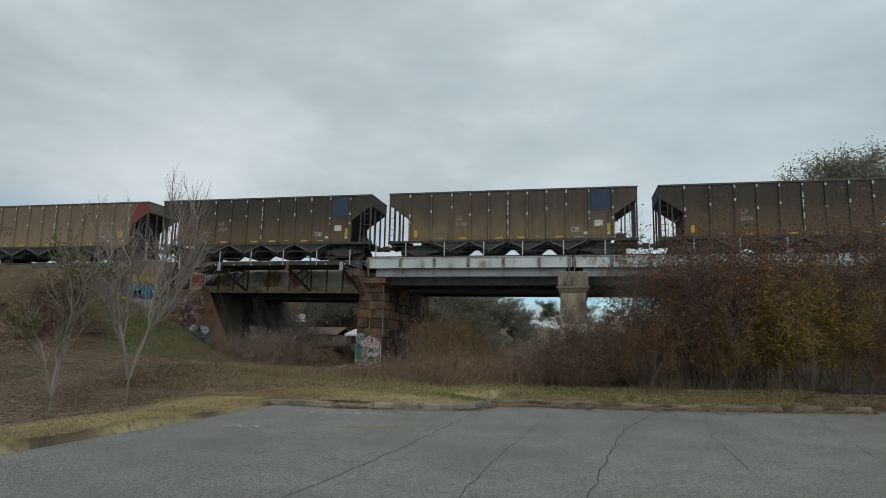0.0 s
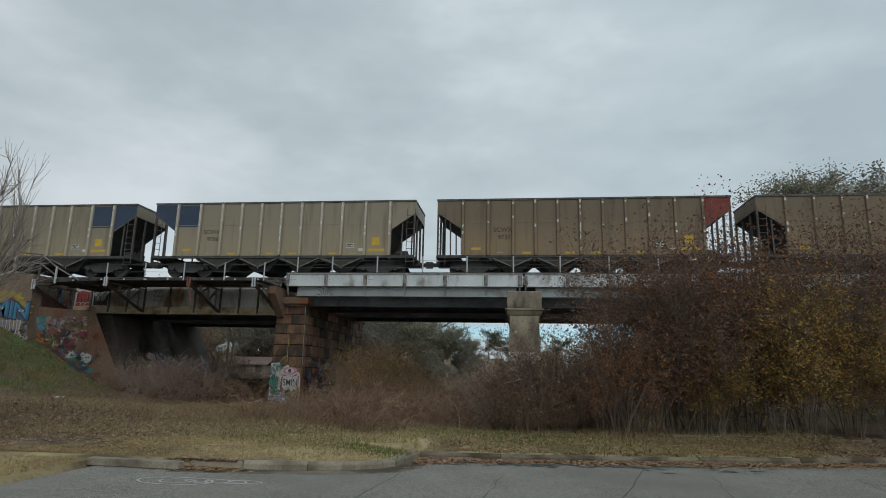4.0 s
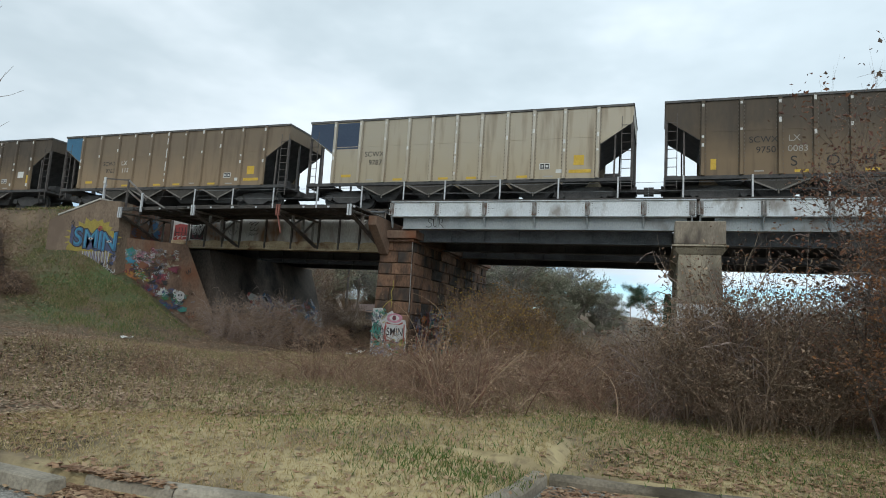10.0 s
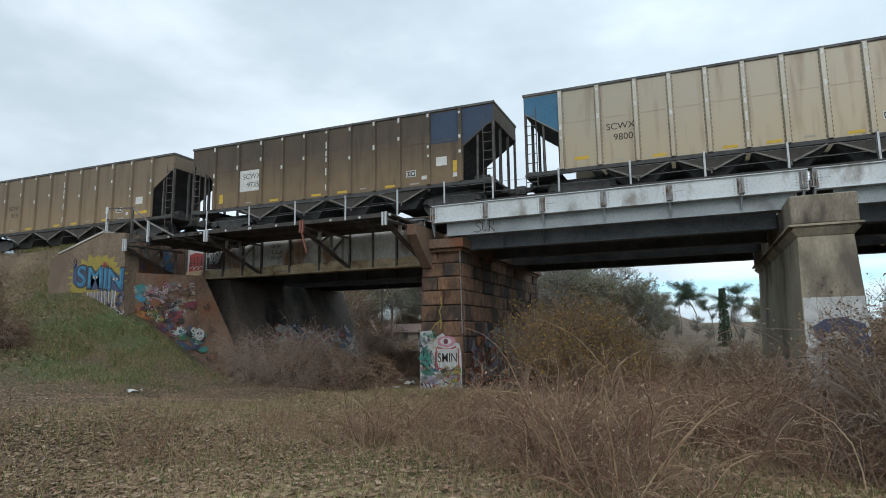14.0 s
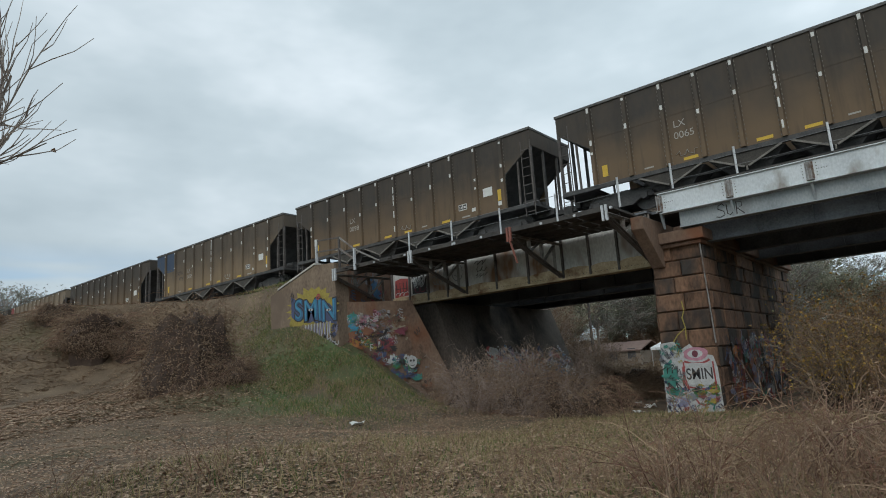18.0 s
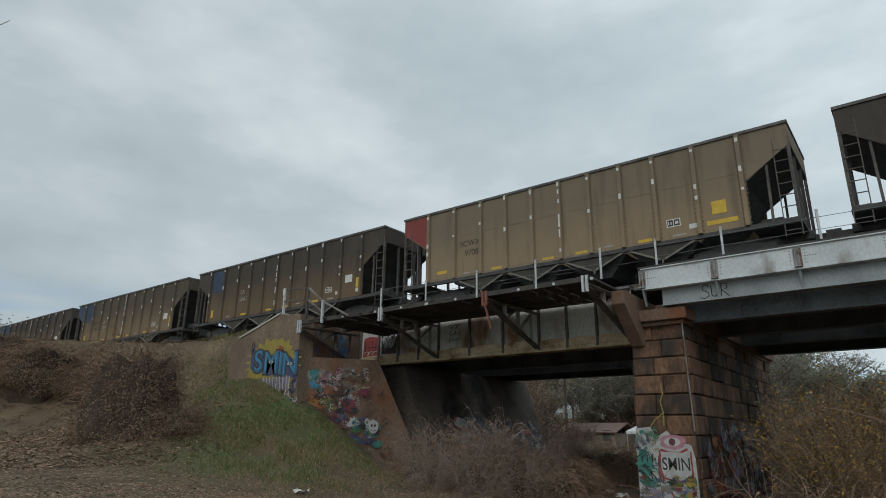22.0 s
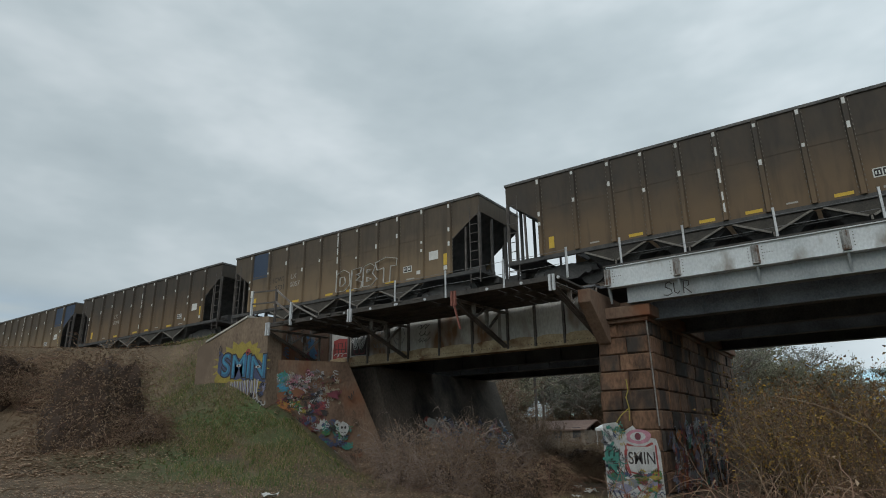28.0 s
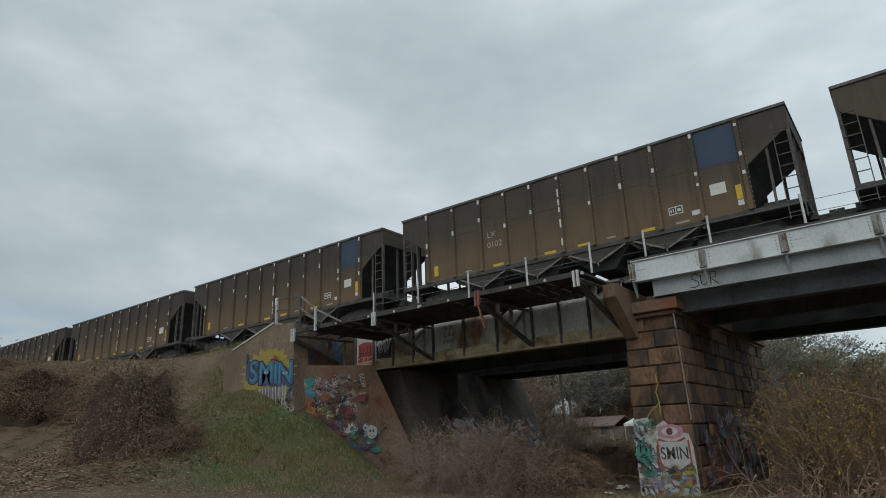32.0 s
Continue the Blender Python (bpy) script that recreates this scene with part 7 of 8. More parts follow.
def squiggle(rnd, a, b, w, h):
    """A looping scrawl like the letters of a tag that cannot be read."""
    pts, n = [], rnd.randint(9, 16)
    ph, k = rnd.uniform(0, 6), rnd.uniform(2.0, 3.6)
    for i in range(n):
        t = i / (n - 1)
        pts.append((a + w * (t - 0.5) + 0.16 * w * math.cos(k * 6.28 * t + ph), b + 0.5 * h * math.sin(k * 6.28 * t) * rnd.uniform(0.7, 1.0)))
    return pts


def scrawl(wall, w, h, seed, colours, n, size=0.35, inside=None, wash=0.22, wide=(0.02, 0.055)):
    """Years of tags: small ragged washes of colour first, then a web of fine strokes over them, one coat a colour."""
    rnd = random.Random(seed)
    v, f, slots = [], [], []
    order = list(dict.fromkeys(colours))
    for i in range(n):
        a, b = rnd.uniform(0.04, 0.96) * w, rnd.uniform(0.05, 0.95) * h
        if inside and not inside(a, b):
            continue
        c = rnd.choice(colours)
        s = size * rnd.uniform(0.4, 1.3)
        if i < n * wash:
            pts = blob(rnd, a, b, s * rnd.uniform(0.6, 1.2), s * rnd.uniform(0.4, 0.8), 26, 0.45)
            faces = [tuple(range(26))]
        else:
            turn = rnd.uniform(-1.4, 1.4)
            line = squiggle(rnd, a, b, s * rnd.uniform(0.9, 1.8), s * rnd.uniform(0.6, 1.1))
            line = [(a + (p - a) * math.cos(turn) - (q - b) * math.sin(turn), b + (p - a) * math.sin(turn) + (q - b) * math.cos(turn)) for p, q in line]
            pts, faces = strip(line, rnd.uniform(*wide))
        k = len(v)
        v += [wall.at(p, q) for p, q in pts]
        f += [tuple(j + k for j in face) for face in faces]
        slots += [order.index(c)] * len(faces)
        wall.lift += 0.0003
    me = bpy.data.meshes.new("spray_paint")
    me.from_pydata(v, [], f)
    for c in order:
        me.materials.append(M[c])
    me.polygons.foreach_set("material_index", slots)
    ob = part("spray_paint", me, None, wall.parent, "layered spray-painted tags in many colours")
    return tagged(ob, kind="stuff")


def by_name(name):
    return bpy.data.objects[name]


def pier_paint():
    pier = by_name("stone_pier")
    w = Wall(pier, (PIER1 - 0.80, 37.66, 0.0), (1, 0, 0), (0, 0, 1), 0.07)
    rnd = random.Random(3)
    w.coat("paint_patch", [[(0.0, -0.1), (1.62, -0.1), (1.60, 1.2), (1.52, 1.55), (1.15, 1.62), (0.9, 1.92), (0.6, 1.75), (0.45, 2.02), (0.02, 1.98)]], "sp_white")
    w.coat("paint_patch", [blob(rnd, 0.25, 1.05, 0.22, 0.42), blob(rnd, 0.35, 0.55, 0.3, 0.12)], "sp_teal")
    w.coat("paint_patch", [blob(rnd, 0.35, 0.25, 0.33, 0.15), blob(rnd, 1.35, 0.35, 0.2, 0.2)], "sp_lilac")
    w.coat("paint_patch", [blob(rnd, 1.0, 0.5, 0.3, 0.14), blob(rnd, 1.42, 0.62, 0.15, 0.2)], "sp_green")
    w.coat("tag", stroke([(0.62, 1.25), (0.6, 0.85), (0.75, 0.55), (0.95, 0.2), (1.15, 0.15), (1.45, 0.3), (1.5, 0.8), (1.45, 1.22), (1.05, 1.28), (0.62, 1.25)], 0.05), "sp_red")
    w.coat("paint_patch", [blob(rnd, 1.04, 1.62, 0.36, 0.2, 16, 0.06)], "sp_pink")
    w.coat("paint_patch", [blob(rnd, 1.02, 1.62, 0.22, 0.12, 14, 0.04)], "sp_white")
    w.coat("paint_patch", [blob(rnd, 1.02, 1.62, 0.09, 0.10, 12, 0.02)], "sp_maroon")
    w.coat("tag", stroke([(0.68, 1.42), (0.9, 1.34), (1.2, 1.34), (1.42, 1.44)], 0.06), "sp_red")
    w.coat("paint_patch", [[(0.68, 0.72), (1.48, 0.70), (1.46, 1.34), (0.70, 1.36)]], "sp_white")
    w.words("SMIN", 1.08, 1.03, 0.46, "sp_black", 0.74, 0.004)
    w.coat("tag", stroke([(0.66, 1.40), (0.64, 0.95), (0.72, 0.68), (1.0, 0.62), (1.30, 0.60), (1.50, 0.72), (1.49, 1.38)], 0.045), "sp_red")
    scrawl(Wall(pier, (PIER1 - 0.80, 37.66, 0.0), (1, 0, 0), (0, 0, 1), 0.105), 1.6, 0.75, 31, ["sp_navy", "sp_green", "sp_grey", "sp_black", "sp_white", "sp_yellow", "sp_red"], 46, 0.16, None, 0.2, (0.012, 0.03))
    scrawl(Wall(pier, (PIER1 - 0.80, 37.66, 0.7), (1, 0, 0), (0, 0, 1), 0.105), 0.62, 1.3, 32, ["sp_navy", "sp_teal", "sp_teal", "sp_black", "sp_white", "sp_grey", "sp_yellow"], 30, 0.15, None, 0.1, (0.012, 0.03))
    for a, b, s in ((0.3, 1.75, 0.5), (0.25, 1.2, 0.4), (0.4, 0.7, 0.5), (0.3, 0.05, 0.5), (1.2, 0.1, 0.5)):
        w.coat("tag", stroke(squiggle(rnd, a, b, s, 0.28), 0.035), rnd.choice(("sp_black", "sp_navy", "sp_teal", "sp_grey")))
    w.coat("drip", stroke([(0.85, 3.2), (0.88, 2.9), (0.8, 2.7), (0.86, 2.4), (0.84, 2.05)], 0.035) + stroke([(0.86, 2.4), (0.6, 2.2), (0.45, 2.0)], 0.03), "sp_yellow")
    s = Wall(pier, (PIER1 + 0.84, 37.75, 0.0), (0, 1, 0), (0, 0, 1), 0.098)
    scrawl(s, 7.5, 2.1, 9, ["sp_white", "sp_white", "sp_navy", "sp_grey", "sp_maroon", "sp_orange", "sp_teal", "sp_lilac", "sp_lilac", "sp_black", "sp_red"], 330, 0.30, None, 0.3, (0.02, 0.05))


def ghost_paint():
    pier = bpy.data.objects["concrete_pier"]
    yb = 36.05 - 0.3 * (4.35 - 1.2) / 4.85
    w = Wall(pier, (PIER2, yb - 0.072, 0.0), (1, 0, 0), (0, -0.3 / 4.85 * -1, 1), 0.006)
    w.o = Vector((PIER2, 35.781, 0.0))
    rnd = random.Random(4)
    w.coat("paint_patch", [[(-0.45, 1.55), (-0.1, 1.35), (0.5, 1.3), (0.62, 0.6), (0.66, 0.05), (0.78, 0.05), (0.74, 1.2), (0.66, 1.95), (0.2, 2.15), (-0.25, 2.1), (-0.55, 1.9)]], "sp_navy")
    body = [(-0.42, 0.1), (-0.40, 0.9), (-0.36, 1.3), (-0.25, 1.65), (-0.02, 1.83), (0.2, 1.72), (0.40, 1.3), (0.50, 0.7), (0.58, 0.1)]
    w.coat("painted_ghost", [body], "sp_white")
    w.coat("tag", stroke(body, 0.035), "sp_black")
    for a, b in ((-0.14, 1.42), (0.16, 1.36)):
        w.coat("painted_eye", [blob(rnd, a, b, 0.11, 0.17, 16, 0.02)], "sp_black")
        w.coat("painted_eye", [blob(rnd, a, b, 0.08, 0.14, 16, 0.02)], "sp_white")
        w.coat("painted_eye", [blob(rnd, a + 0.0, b + 0.01, 0.05, 0.09, 14, 0.02)], "sp_black")
    w.coat("painted_teeth", stroke([(-0.26, 1.1), (0.36, 1.08)], 0.03) + sum([stroke([(x, 1.1), (x + 0.02, 0.55)], 0.03) for x in (-0.26, -0.12, 0.0, 0.14, 0.26, 0.38)], []), "sp_black")
    w.coat("painted_teeth", stroke([(-0.22, 0.56), (-0.1, 0.56)], 0.03) + stroke([(0.0, 0.56), (0.14, 0.56)], 0.03) + stroke([(0.26, 0.56), (0.38, 0.56)], 0.03), "sp_black")


def abutment_paint():
    a = by_name("abutment")
    rnd = random.Random(6)
    w = Wall(a, (-27.15, 34.1, 0.0), (1, 0, 0), (0, 0, 1), 0.004)
    burst = []
    for i in range(40):
        q = 6.2832 * i / 40
        r = (0.95 if i % 2 else 1.25) * rnd.uniform(0.85, 1.1)
        burst.append((2.75 + 1.30 * r * math.cos(q), 4.35 + 0.72 * r * math.sin(q)))
    w.coat("paint_patch", [burst], "sp_yellow")
    w.coat("paint_patch", [blob(rnd, 1.6, 3.85, 0.35, 0.3, 16, 0.4), blob(rnd, 3.7, 3.5, 0.3, 0.3, 16, 0.4)], "sp_yellow")
    cells = ((1.92, 4.34, 0.47, 0.58), (2.70, 4.26, 0.43, 0.55), (3.26, 4.20, 0.22, 0.52), (3.80, 4.14, 0.42, 0.55))
    w.coat("paint_patch", [[(1.42 + 0.2 * i, 4.86 - 0.045 * i + rnd.uniform(-0.10, 0.10)) for i in range(15)] + [(4.22 - 0.2 * i, 3.62 + 0.03 * i + rnd.uniform(-0.10, 0.10)) for i in range(15)]], "sp_navy")
    for ch, (x, z, p, q) in zip("SMIN", cells):
        w.words(ch, x, z - 0.03, 1.16, "sp_black", 1.08, 0.075)
    for ch, (x, z, p, q) in zip("SMIN", cells):
        w.words(ch, x, z - 0.03, 1.14, "sp_blue", 1.06, 0.03)
    for ch, (x, z, p, q) in zip("SMIN", cells):
        w.words(ch, x - 0.03, z, 1.08, "sp_sky", 1.02, -0.012)
    w.coat("painted_eye", [blob(rnd, x, z + 0.02, 0.15, 0.05, 12, 0.03) for x, z, p, q in cells[1::2]], "sp_white")
    w.coat("painted_eye", [blob(rnd, x, z + 0.02, 0.04, 0.045, 10, 0.02) for x, z, p, q in cells[1::2]], "sp_black")
    w.coat("tag", stroke([(3.18 + 0.13 * math.cos(0.7 * i) * (1 - i / 18), 4.72 + 0.13 * math.sin(0.7 * i) * (1 - i / 18)) for i in range(14)], 0.05), "sp_red")
    w.coat("tag", stroke([(1.42, 4.95), (1.5, 5.1), (1.6, 5.0), (1.55, 4.8), (1.45, 4.72)], 0.05), "sp_black")
    w.coat("tag", sum([stroke([(2.35 + 0.19 * i, 3.72), (2.36 + 0.19 * i + rnd.uniform(-0.05, 0.05), 3.35), (2.35 + 0.19 * i + rnd.uniform(-0.05, 0.05), 3.0 + rnd.uniform(0, 0.3))], 0.055) for i in range(9)], []), "sp_white")
    w.coat("tag", sum([stroke([(2.45 + 0.19 * i, 3.70), (2.46 + 0.19 * i, 3.05 + rnd.uniform(0, 0.3))], 0.05) for i in range(8)], []), "sp_lilac")
    scrawl(Wall(a, (-27.15 + 3.4, 34.1, 2.7), (1, 0, 0), (0, 0, 1), 0.03), 0.9, 0.9, 7, ["sp_white", "sp_lilac", "sp_navy", "sp_black"], 16, 0.2)
    u = Wall(a, (-23.02, 34.82, 4.5), (-1.1, 3.54, 0), (0, 0, 1), 0.004)
    u.coat("tag", stroke([(0.5 + 0.32 * math.cos(0.5 * i) * (1 - i / 30), 0.75 + 0.32 * math.sin(0.5 * i) * (1 - i / 30)) for i in range(22)], 0.05), "sp_grey")
    scrawl(u, 3.2, 1.4, 12, ["sp_navy", "sp_blue", "sp_maroon", "sp_maroon", "sp_black", "sp_grey", "sp_rust"], 34, 0.28, None, 0.3)
    p0, p1 = Vector((-22.86, 34.62, 0.0)), Vector((-20.3, 38.45, 0.0))
    along = (p1 - p0).normalized()
    wl = Wall(a, p0, along, (0, 0, 1), 0.006)
    edge = lambda z: 4.6 - 2.1 * (z / 4.42)
    spots = ((0.0, 3.2, 0.6, 0.7, ("sp_teal", "sp_teal", "sp_sky", "sp_white", "sp_black", "sp_grey"), 30, 14, 0.4), (0.0, 2.2, 0.5, 1.0, ("sp_orange", "sp_orange", "sp_rust", "sp_yellow", "sp_black"), 34, 15, 0.4),
             (0.4, 2.6, 0.6, 0.65, ("sp_yellow", "sp_white", "sp_green", "sp_black", "sp_orange"), 26, 16, 0.2), (0.4, 3.2, 0.8, 0.85, ("sp_white", "sp_white", "sp_pink", "sp_maroon", "sp_grey", "sp_black"), 40, 18, 0.15),
             (1.0, 2.4, 0.8, 0.9, ("sp_maroon", "sp_maroon", "sp_red", "sp_black", "sp_white", "sp_navy"), 30, 19, 0.45), (1.25, 2.9, 0.95, 1.2, ("sp_white", "sp_cream", "sp_cream", "sp_rust", "sp_black", "sp_grey"), 44, 20, 0.05),
             (0.3, 1.6, 1.2, 0.9, ("sp_navy", "sp_black", "sp_rust", "sp_grey", "sp_white", "sp_maroon"), 40, 21, 0.25), (1.2, 1.2, 1.5, 1.1, ("sp_teal", "sp_teal", "sp_green", "sp_navy", "sp_black", "sp_white"), 44, 22, 0.35))
    for x0, z0, w_, h_, cols, k, seed, wash in spots:
        wl.o = p0 + along * x0 + Vector((0, 0, z0))
        scrawl(wl, w_, h_, seed, cols, k, 0.19, lambda x, y: x + x0 + 0.2 < edge(y + z0), wash, (0.018, 0.045))
    wl.o = p0
    scrawl(wl, 3.4, 4.2, 41, ("sp_rust", "sp_rust", "sp_black", "sp_cream", "sp_maroon", "sp_grey", "sp_brown", "sp_brown"), 110, 0.20, lambda x, y: x + 0.2 < edge(y) and y > 1.0, 0.12, (0.012, 0.035))
    wl.coat("painted_face", [blob(rnd, 2.40, 2.02, 0.18, 0.24, 14, 0.08)], "sp_white")
    wl.coat("painted_face", [blob(rnd, 2.34, 2.06, 0.04, 0.05, 8, 0.1), blob(rnd, 2.46, 2.06, 0.04, 0.05, 8, 0.1)], "sp_black")
    wl.coat("tag", stroke([(2.30, 1.9), (2.40, 1.86), (2.50, 1.9)], 0.02), "sp_black")
    up = Vector((-1.75, 0, 4.83)).normalized()
    bw = Wall(a, (-20.14, 40.6, 0.0), (0, 1, 0), up, 0.02)
    bw.n = Vector((4.83, 0, 1.75)).normalized()
    scrawl(bw, 7.3, 2.6, 17, ["sp_white", "sp_white", "sp_white", "sp_blue", "sp_blue", "sp_red", "sp_navy", "sp_lilac", "sp_lilac", "sp_black", "sp_pink"], 260, 0.36, None, 0.4)


def girder_paint():
    g = by_name("panelled_girder")
    rnd = random.Random(9)
    w = Wall(g, (-24.25, 38.3, 4.5), (1, 0, 0), (0, 0, 1), 0.004)
    w.coat("paint_patch", [[(0.36, 0.36), (0.40, 1.12), (0.72, 1.20), (1.18, 1.14), (1.20, 0.40)]], "sp_red")
    w.coat("paint_patch", [[(1.42, 0.42), (1.40, 1.18), (1.85, 1.30), (2.26, 1.20), (2.24, 0.40)]], "sp_black")
    w.coat("tag", stroke([(0.45, 1.0), (0.5, 0.5), (0.7, 0.55), (0.68, 1.0), (0.9, 0.98), (0.86, 0.55), (1.1, 0.6), (1.08, 1.02)], 0.045) + stroke([(0.45, 0.75), (1.1, 0.72)], 0.03), "sp_black")
    w.coat("tag", stroke(squiggle(rnd, 0.8, 0.5, 0.6, 0.18), 0.03), "sp_white")
    for q in range(5):
        w.coat("tag", stroke(squiggle(rnd, 1.83, 0.95, 0.72, 0.5 + 0.06 * q), 0.035), "sp_white")
    w.coat("tag", stroke(squiggle(rnd, 1.83, 0.55, 0.6, 0.25), 0.035), "sp_maroon")
    w.coat("tag", stroke([(3.95 + 0.28 * math.cos(0.6 * i), 1.0 + 0.36 * math.sin(0.6 * i)) for i in range(11)], 0.03) + stroke([(3.8, 0.9), (3.95, 0.82), (4.1, 0.92)], 0.03), "sp_grey")
    for x in (2.9, 5.15):
        for q in range(3):
            w.coat("tag", stroke(squiggle(rnd, x, 0.7 + 0.25 * q, 0.5, 0.22), 0.028), "sp_black" if x > 5 else "sp_grey")
    f = by_name("white_girder")
    w = Wall(f, (PIER1 - 0.12, NEAR + 0.2, 5.4), (1, 0, 0), (0, 0, 1), 0.004)
    for q, pts in enumerate(([(0.30, 0.33), (0.22, 0.40), (0.10, 0.36), (0.08, 0.27), (0.26, 0.18), (0.28, 0.08), (0.14, 0.03), (0.0, 0.06)], [(0.36, 0.36), (0.37, 0.10), (0.46, 0.05), (0.55, 0.12), (0.57, 0.38)], [(0.66, 0.04), (0.68, 0.38), (0.84, 0.36), (0.84, 0.24), (0.69, 0.20), (0.90, 0.02)])):
        w.coat("tag", stroke([(1.55 + 0.85 * x, 0.02 + 1.05 * z) for x, z in pts], 0.03), "sp_black")


pier_paint()
ghost_paint()
abutment_paint()
girder_paint()

# ---- the lot's cracks and paint ----
def lot_marks():
    rnd = random.Random(21)
    def wander(pts, w, name, mat, label, lift=0.003, step=0.35, jit=0.05):
        line = []
        for (x0, y0), (x1, y1) in zip(pts, pts[1:]):
            n = max(1, int(math.hypot(x1 - x0, y1 - y0) / step))
            line += [(x0 + (x1 - x0) * i / n + rnd.gauss(0, jit), y0 + (y1 - y0) * i / n + rnd.gauss(0, jit)) for i in range(n)]
        line.append(pts[-1])
        m = Mesh()
        v, f = strip(line, w)
        m.add([(a, b, LOT + lift) for a, b in v], f)
        me = bpy.data.meshes.new(name)
        me.from_pydata(m.v, [], m.f)
        me.materials.append(M[mat])
        return tagged(new(name, me), label, name.replace("_", " "), kind="structure")
    for k, pts in enumerate(([(-2.6, 7.6), (-2.42, 9.2), (-2.28, 10.5), (-2.1, 12.4), (-1.9, 15.9), (-1.7, 18.6)], [(0.5, 7.6), (0.82, 10.2), (1.17, 12.9), (1.68, 16.4), (2.3, 18.6), (2.75, 20.2), (2.95, 21.2)], [(-0.62, 9.4), (-0.57, 10.5), (-0.44, 12.8), (-0.29, 14.6), (0.12, 19.2)], [(5.3, 13.2), (5.5, 14.6), (5.87, 16.7), (6.55, 20.2)], [(3.1, 12.4), (3.3, 16.0), (3.9, 19.8)], [(8.9, 15), (8.6, 18), (9.3, 22)], [(2.9, 13.3), (3.7, 13.2)], [(-5.9, 13.9), (-5.2, 14.3)], [(-4.6, 10.2), (-3.6, 10.6)], [(6.6, 16.2), (8.6, 16.9), (11, 16.6)], [(-6.6, 15.6), (-5.9, 15.9)], [(-3.9, 12.4), (-3.4, 12.5)])):
        wander(pts, 0.016 if k < 2 else 0.010, "asphalt_crack", "crack", "dark crack wandering across the asphalt", 0.003 + 0.0005 * k, 0.25, 0.018)
    for k, (cx, cy, r) in enumerate(((-4.95, 16.95, 0.42), (-4.9, 16.95, 0.20), (-4.45, 17.05, 0.24), (-4.15, 17.05, 0.22), (-3.85, 17.1, 0.18))):
        wander([(cx + r * 1.5 * math.cos(0.5 * i + k), cy + 0.75 * r * math.sin(0.5 * i + k)) for i in range(14)], 0.032, "painted_scrawl", "scrawlpaint", "faded white paint scrawl on the asphalt", 0.004 + 0.0005 * k, 0.3, 0.012)
    wander([(-6.05, 14.0), (-5.85, 14.2), (-5.75, 13.95), (-5.5, 14.25), (-5.42, 14.0)], 0.06, "painted_scrawl", "scrawlpaint", "faded white paint scrawl on the asphalt", 0.0075, 0.2, 0.04)
    for k in range(16):
        x, y = rnd.uniform(-1.1, 5.0), 20.35 + rnd.gauss(0, 0.15)
        w, h = rnd.uniform(0.06, 0.25), rnd.uniform(0.03, 0.08)
        poly = [(x + w * math.cos(6.2832 * i / 16) * rnd.uniform(0.4, 1.2), y + h * math.sin(6.2832 * i / 16) * rnd.uniform(0.4, 1.2)) for i in range(16)]
        me = bpy.data.meshes.new("blue_smear")
        me.from_pydata([(a, b, LOT + 0.0085 + 0.0004 * k) for a, b in poly], [], [tuple(range(16))])
        me.materials.append(M["bluepaint"])
        tagged(new("blue_smear", me), "smeared blue paint on the asphalt", "paint smear", kind="structure")
    for k, pts in enumerate(([(-1.2, 20.2), (-0.9, 20.45), (-0.6, 20.25), (-0.3, 20.5)], [(-0.1, 20.1), (0.15, 20.45), (0.35, 20.1), (0.6, 20.45), (0.75, 20.1)], [(0.55, 20.0), (1.0, 20.35), (1.3, 20.75), (1.6, 20.3), (2.2, 20.6)], [(2.2, 20.45), (3.1, 20.6), (3.4, 20.85), (4.4, 20.9)])):
        wander(pts, 0.075, "blue_scrawl", "bluepaint", "smeared blue paint scrawl on the asphalt", 0.016 + 0.0005 * k, 0.12, 0.03)
    for k, (x, y, w, h) in enumerate(((-3.4, 14.9, 0.5, 0.16), (-2.9, 15.1, 0.35, 0.10), (-3.8, 14.7, 0.3, 0.08))):
        poly = [(x + w * math.cos(6.2832 * i / 18) * rnd.uniform(0.5, 1.2), y + h * math.sin(6.2832 * i / 18) * rnd.uniform(0.4, 1.2)) for i in range(18)]
        me = bpy.data.meshes.new("yellow_smear")
        me.from_pydata([(a, b, LOT + 0.0045 + 0.0004 * k) for a, b in poly], [], [tuple(range(18))])
        me.materials.append(M["yellowpaint"])
        tagged(new("yellow_smear", me), "faded yellow paint patch on the asphalt", "paint smear", kind="structure")
    # damp dirty gutter in front of the kerb, and a broken concrete apron
    m = Mesh()
    m.prism([(-5.6, 17.75), (-4.4, 17.88), (-3.2, 18.08), (-2.3, 18.36), (-1.7, 18.75), (-1.45, 19.3), (-1.4, 20.2), (-1.74, 20.3), (-1.79, 20.0), (-1.92, 19.4), (-2.13, 19.02), (-2.54, 18.72), (-3.33, 18.44), (-4.46, 18.29), (-5.45, 18.28)], "z", LOT - 0.02, LOT + 0.006)
    tagged(part("gutter", m, M["oldkerb"]), "stained concrete gutter along the kerb", "gutter", kind="structure")


lot_marks()


def wheel_stop():
    w = Mesh()
    w.prism([(-0.11, 0.0), (-0.09, 0.13), (0.09, 0.13), (0.11, 0.0)], "x", -0.9, 0.9)
    ob = solid("wheel_stop", w, M["kerb"], "long concrete wheel stop lying askew by the kerb", "wheel stop", bevel=0.012)
    ob.matrix_basis = pose(-6.38, 18.10, LOT + 0.002, 0, 0, -3)


wheel_stop()


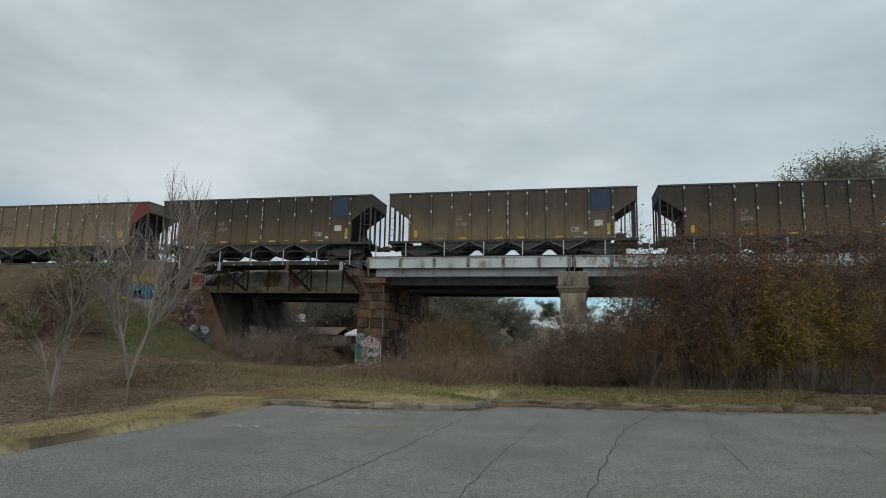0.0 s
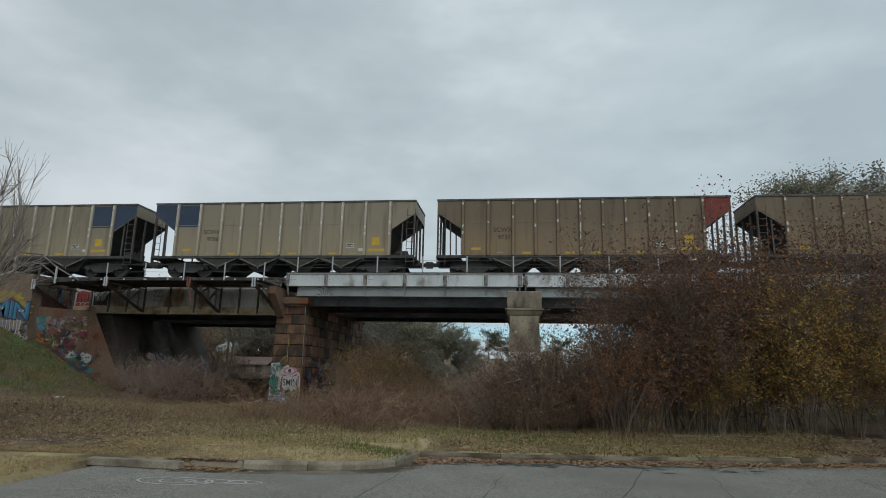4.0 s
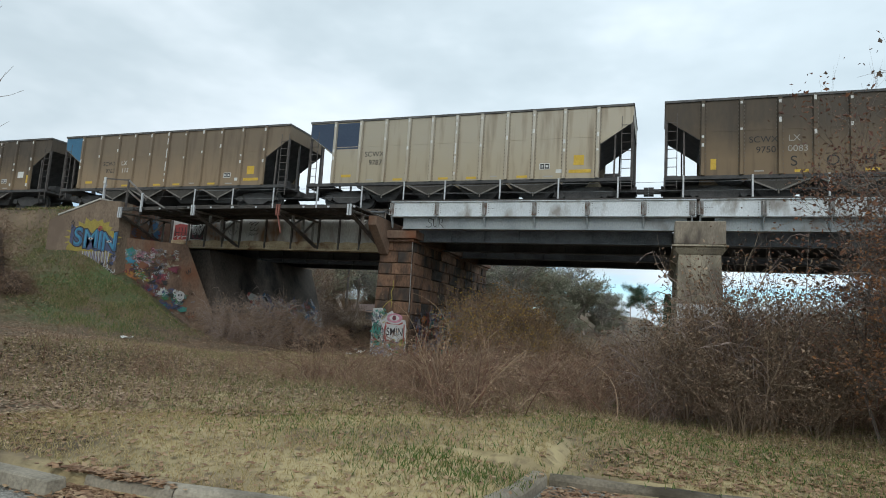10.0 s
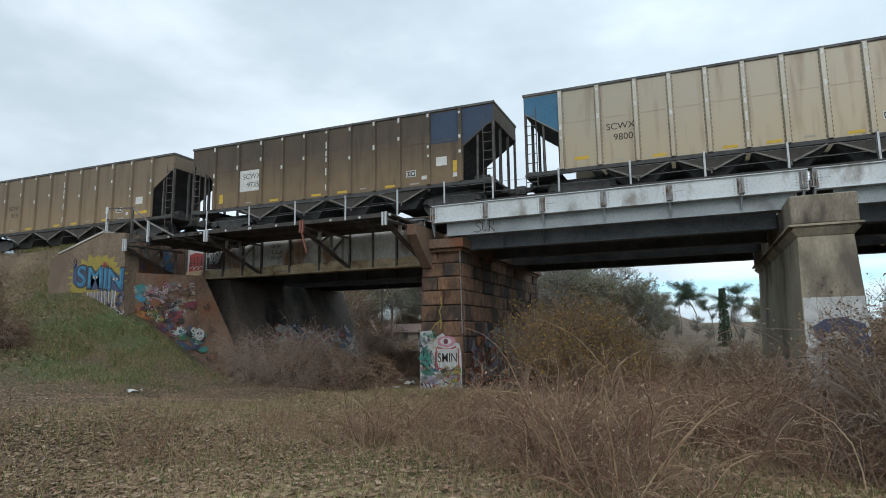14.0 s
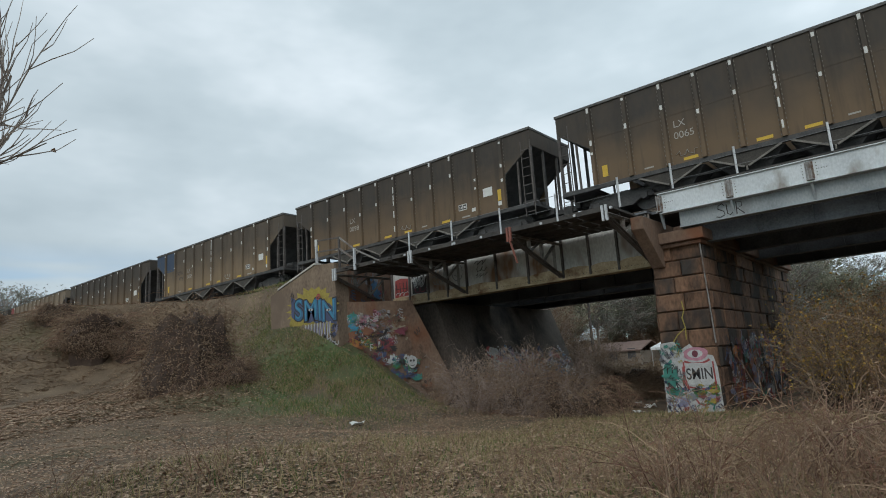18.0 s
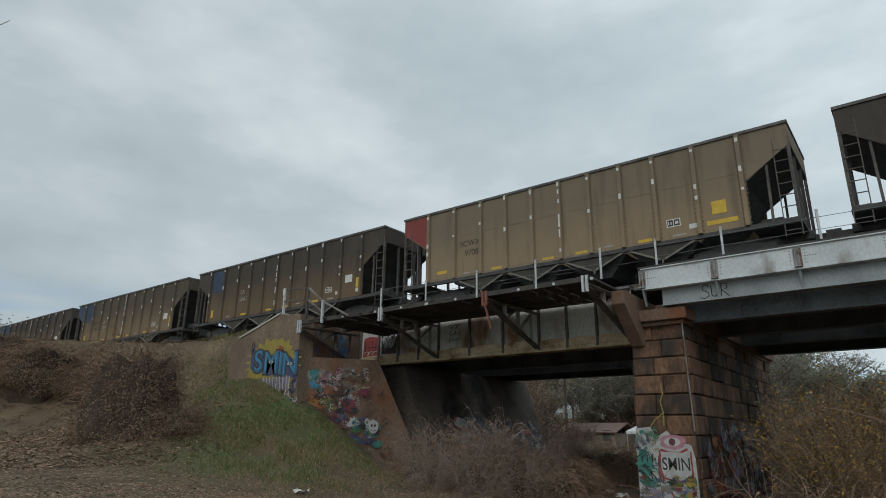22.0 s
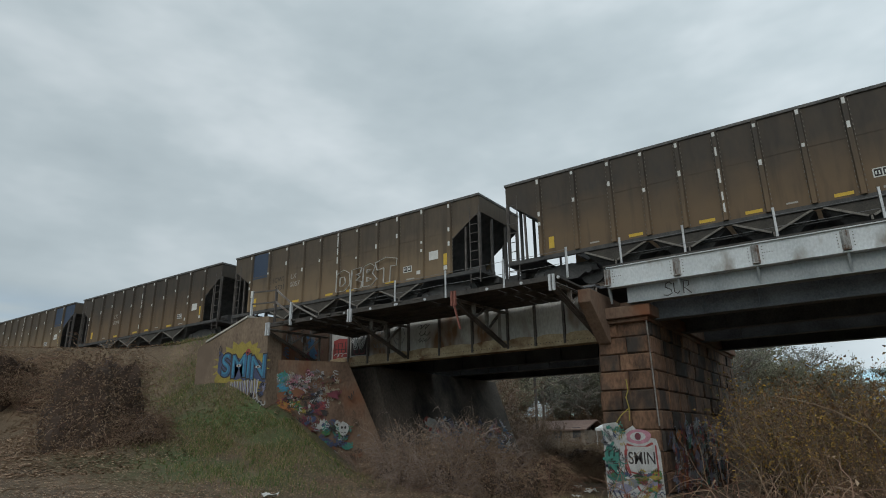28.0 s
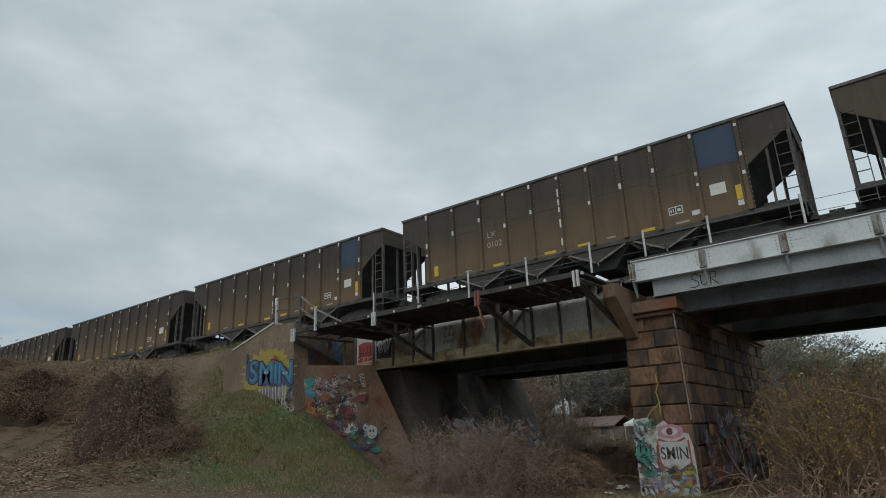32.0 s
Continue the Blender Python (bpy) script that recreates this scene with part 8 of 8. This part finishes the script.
def low_wall():
    w = thing("low_wall", "low concrete wall below the thicket", "wall")
    for i in range(6):
        m = Mesh()
        x = 4.2 + 2.4 * i
        y = 24.0 + 0.30 * i
        m.box(x, y, -0.1, x + 2.38, y + 0.22, 0.2)
        part("block", m, M["oldkerb"], w, bevel=0.012)


low_wall()


# ---- beyond the bridge ----
def house(x, y, w, d, h, roof, name, label):
    z = ground(x, y)
    t = thing(name, label, "house", at=pose(x, y, z))
    m = Mesh()
    m.box(-w / 2, 0, -1.0, w / 2, d, h)
    part("wall", m, M["housewall"], t)
    m = Mesh()
    m.prism([(-0.4, h), (d / 2, h + roof), (d + 0.4, h), (d + 0.4, h + 0.12), (d / 2, h + roof + 0.14), (-0.4, h + 0.12)], "x", -w / 2 - 0.3, w / 2 + 0.3)
    part("roof", m, M["roofing"], t)
    for k in range(3):
        m = Mesh()
        m.box(-w / 2 + 0.8 + k * w / 3, -0.05, 0.9, -w / 2 + 1.7 + k * w / 3, -0.01, 2.0)
        win = part("window", m, M["darksteel"], t)
    return t


house(-35.3, 84, 6.5, 6, 1.7, 1.0, "house", "low house with a reddish shingle roof beyond the bridge")


def canopy(x, y):
    z = ground(x, y)
    t = thing("canopy", "white peaked garden canopy on thin legs", "canopy", at=pose(x, y, z))
    m = Mesh()
    m.add([(-1.1, -1.1, 1.9), (1.1, -1.1, 1.9), (1.1, 1.1, 1.9), (-1.1, 1.1, 1.9), (0, 0, 2.6), (-1.1, -1.1, 1.65), (1.1, -1.1, 1.65), (1.1, 1.1, 1.65), (-1.1, 1.1, 1.65)], [(0, 1, 4), (1, 2, 4), (2, 3, 4), (3, 0, 4), (0, 5, 6, 1), (1, 6, 7, 2), (2, 7, 8, 3), (3, 8, 5, 0)])
    part("roof", m, M["whiteroof"], t)
    for sx in (-1.02, 1.02):
        for sy in (-1.02, 1.02):
            m = Mesh()
            m.tube((sx, sy, -0.5), (sx, sy, 1.85), 0.04, 6)
            part("leg", m, M["post"], t)


canopy(-27.9, 80.5)


def pole(x, y, h):
    p = thing("utility_pole", "thin dark wooden utility pole", "pole", at=pose(x, y, ground(x, y)))
    m = Mesh()
    m.tube((0, 0, -0.4), (0, 0, h), 0.11, 8, 0.08)
    part("shaft", m, M["tie"], p)
    m = Mesh()
    m.box(-0.7, -0.05, h - 0.5, 0.7, 0.05, h - 0.4)
    part("crossarm", m, M["tie"], p)


pole(-25.5, 60, 8.5)


def ivy_pole(x, y, h):
    p = thing("ivy_clad_pole", "tall stub of a pole clad in dark ivy", "pole", at=pose(x, y, ground(x, y)))
    m = Mesh()
    m.tube((0, 0, -0.4), (0, 0, h), 0.18, 8, 0.14)
    part("shaft", m, M["tie"], p)
    q = Plant(91)
    for _ in range(1500):
        z = q.r.uniform(0, h)
        a = q.r.uniform(0, 6.28)
        r = 0.28 + 0.55 * (1 - z / h) * q.r.random()
        q.leaf(Vector((r * math.cos(a), r * math.sin(a), z)), 0.2)
    tagged(part("foliage", quick("ivy", q.lv, q.lf, M["pineleaf"]), None, p), kind="stuff")


ivy_pole(0.2, 92, 6.4)


def dirt_path():
    m = Mesh()
    pts = [(-13, 66), (-9, 64), (-5, 66), (-2, 70)]
    vs, fs = [], []
    for i, (x, y) in enumerate(pts):
        for dy in (-1.2, 1.2):
            vs.append((x, y + dy, ground(x, y + dy) + 0.06))
    fs = [(2 * i, 2 * i + 2, 2 * i + 3, 2 * i + 1) for i in range(len(pts) - 1)]
    m.add(vs, fs)
    tagged(part("path", m, M["path"]), "pale dirt path beyond the bridge", "path", kind="structure")


dirt_path()


# ---- scraps lying about ----
def scrap(x, y, size, seed, mat, name, label):
    """A crumpled sheet: a small grid of creased facets."""
    rnd = random.Random(seed)
    n = 5
    v = [((i / (n - 1) - 0.5) * size * rnd.uniform(0.8, 1.1), (j / (n - 1) - 0.5) * size * 0.7 * rnd.uniform(0.8, 1.1), rnd.uniform(0.0, 0.28) * size) for j in range(n) for i in range(n)]
    f = [(j * n + i, j * n + i + 1, (j + 1) * n + i + 1, (j + 1) * n + i) for j in range(n - 1) for i in range(n - 1)]
    ob = tagged(new(name, quick(name, v, f, M[mat])), label, "litter")
    ob.matrix_basis = pose(x, y, ground(x, y) + 0.02, 0, 0, rnd.uniform(0, 360))


scrap(-17.75, 30.3, 0.42, 1, "white", "crumpled_paper", "crumpled white paper on the grass of the bank")
scrap(-14.4, 38.2, 0.55, 2, "white", "plastic_bag", "torn white plastic bag under the bridge")
scrap(-14.0, 39.5, 0.6, 3, "capconc", "plastic_bag", "grey plastic bag under the bridge")
scrap(-13.2, 39.0, 0.5, 4, "white", "crumpled_paper", "crumpled white paper by the pier's foot")
scrap(-15.0, 37.9, 0.5, 5, "skypanel", "plastic_bag", "blue plastic scrap under the bridge")
scrap(-12.9, 37.3, 0.35, 6, "white", "crumpled_paper", "crumpled white paper by the pier's foot")


def motions():
    for n, car in TRAIN:
        walk(car, [(t, pose(train_at(t) - PITCH * n + HALF, TRACK, RAIL)) for t in range(0, 33)])


motions()
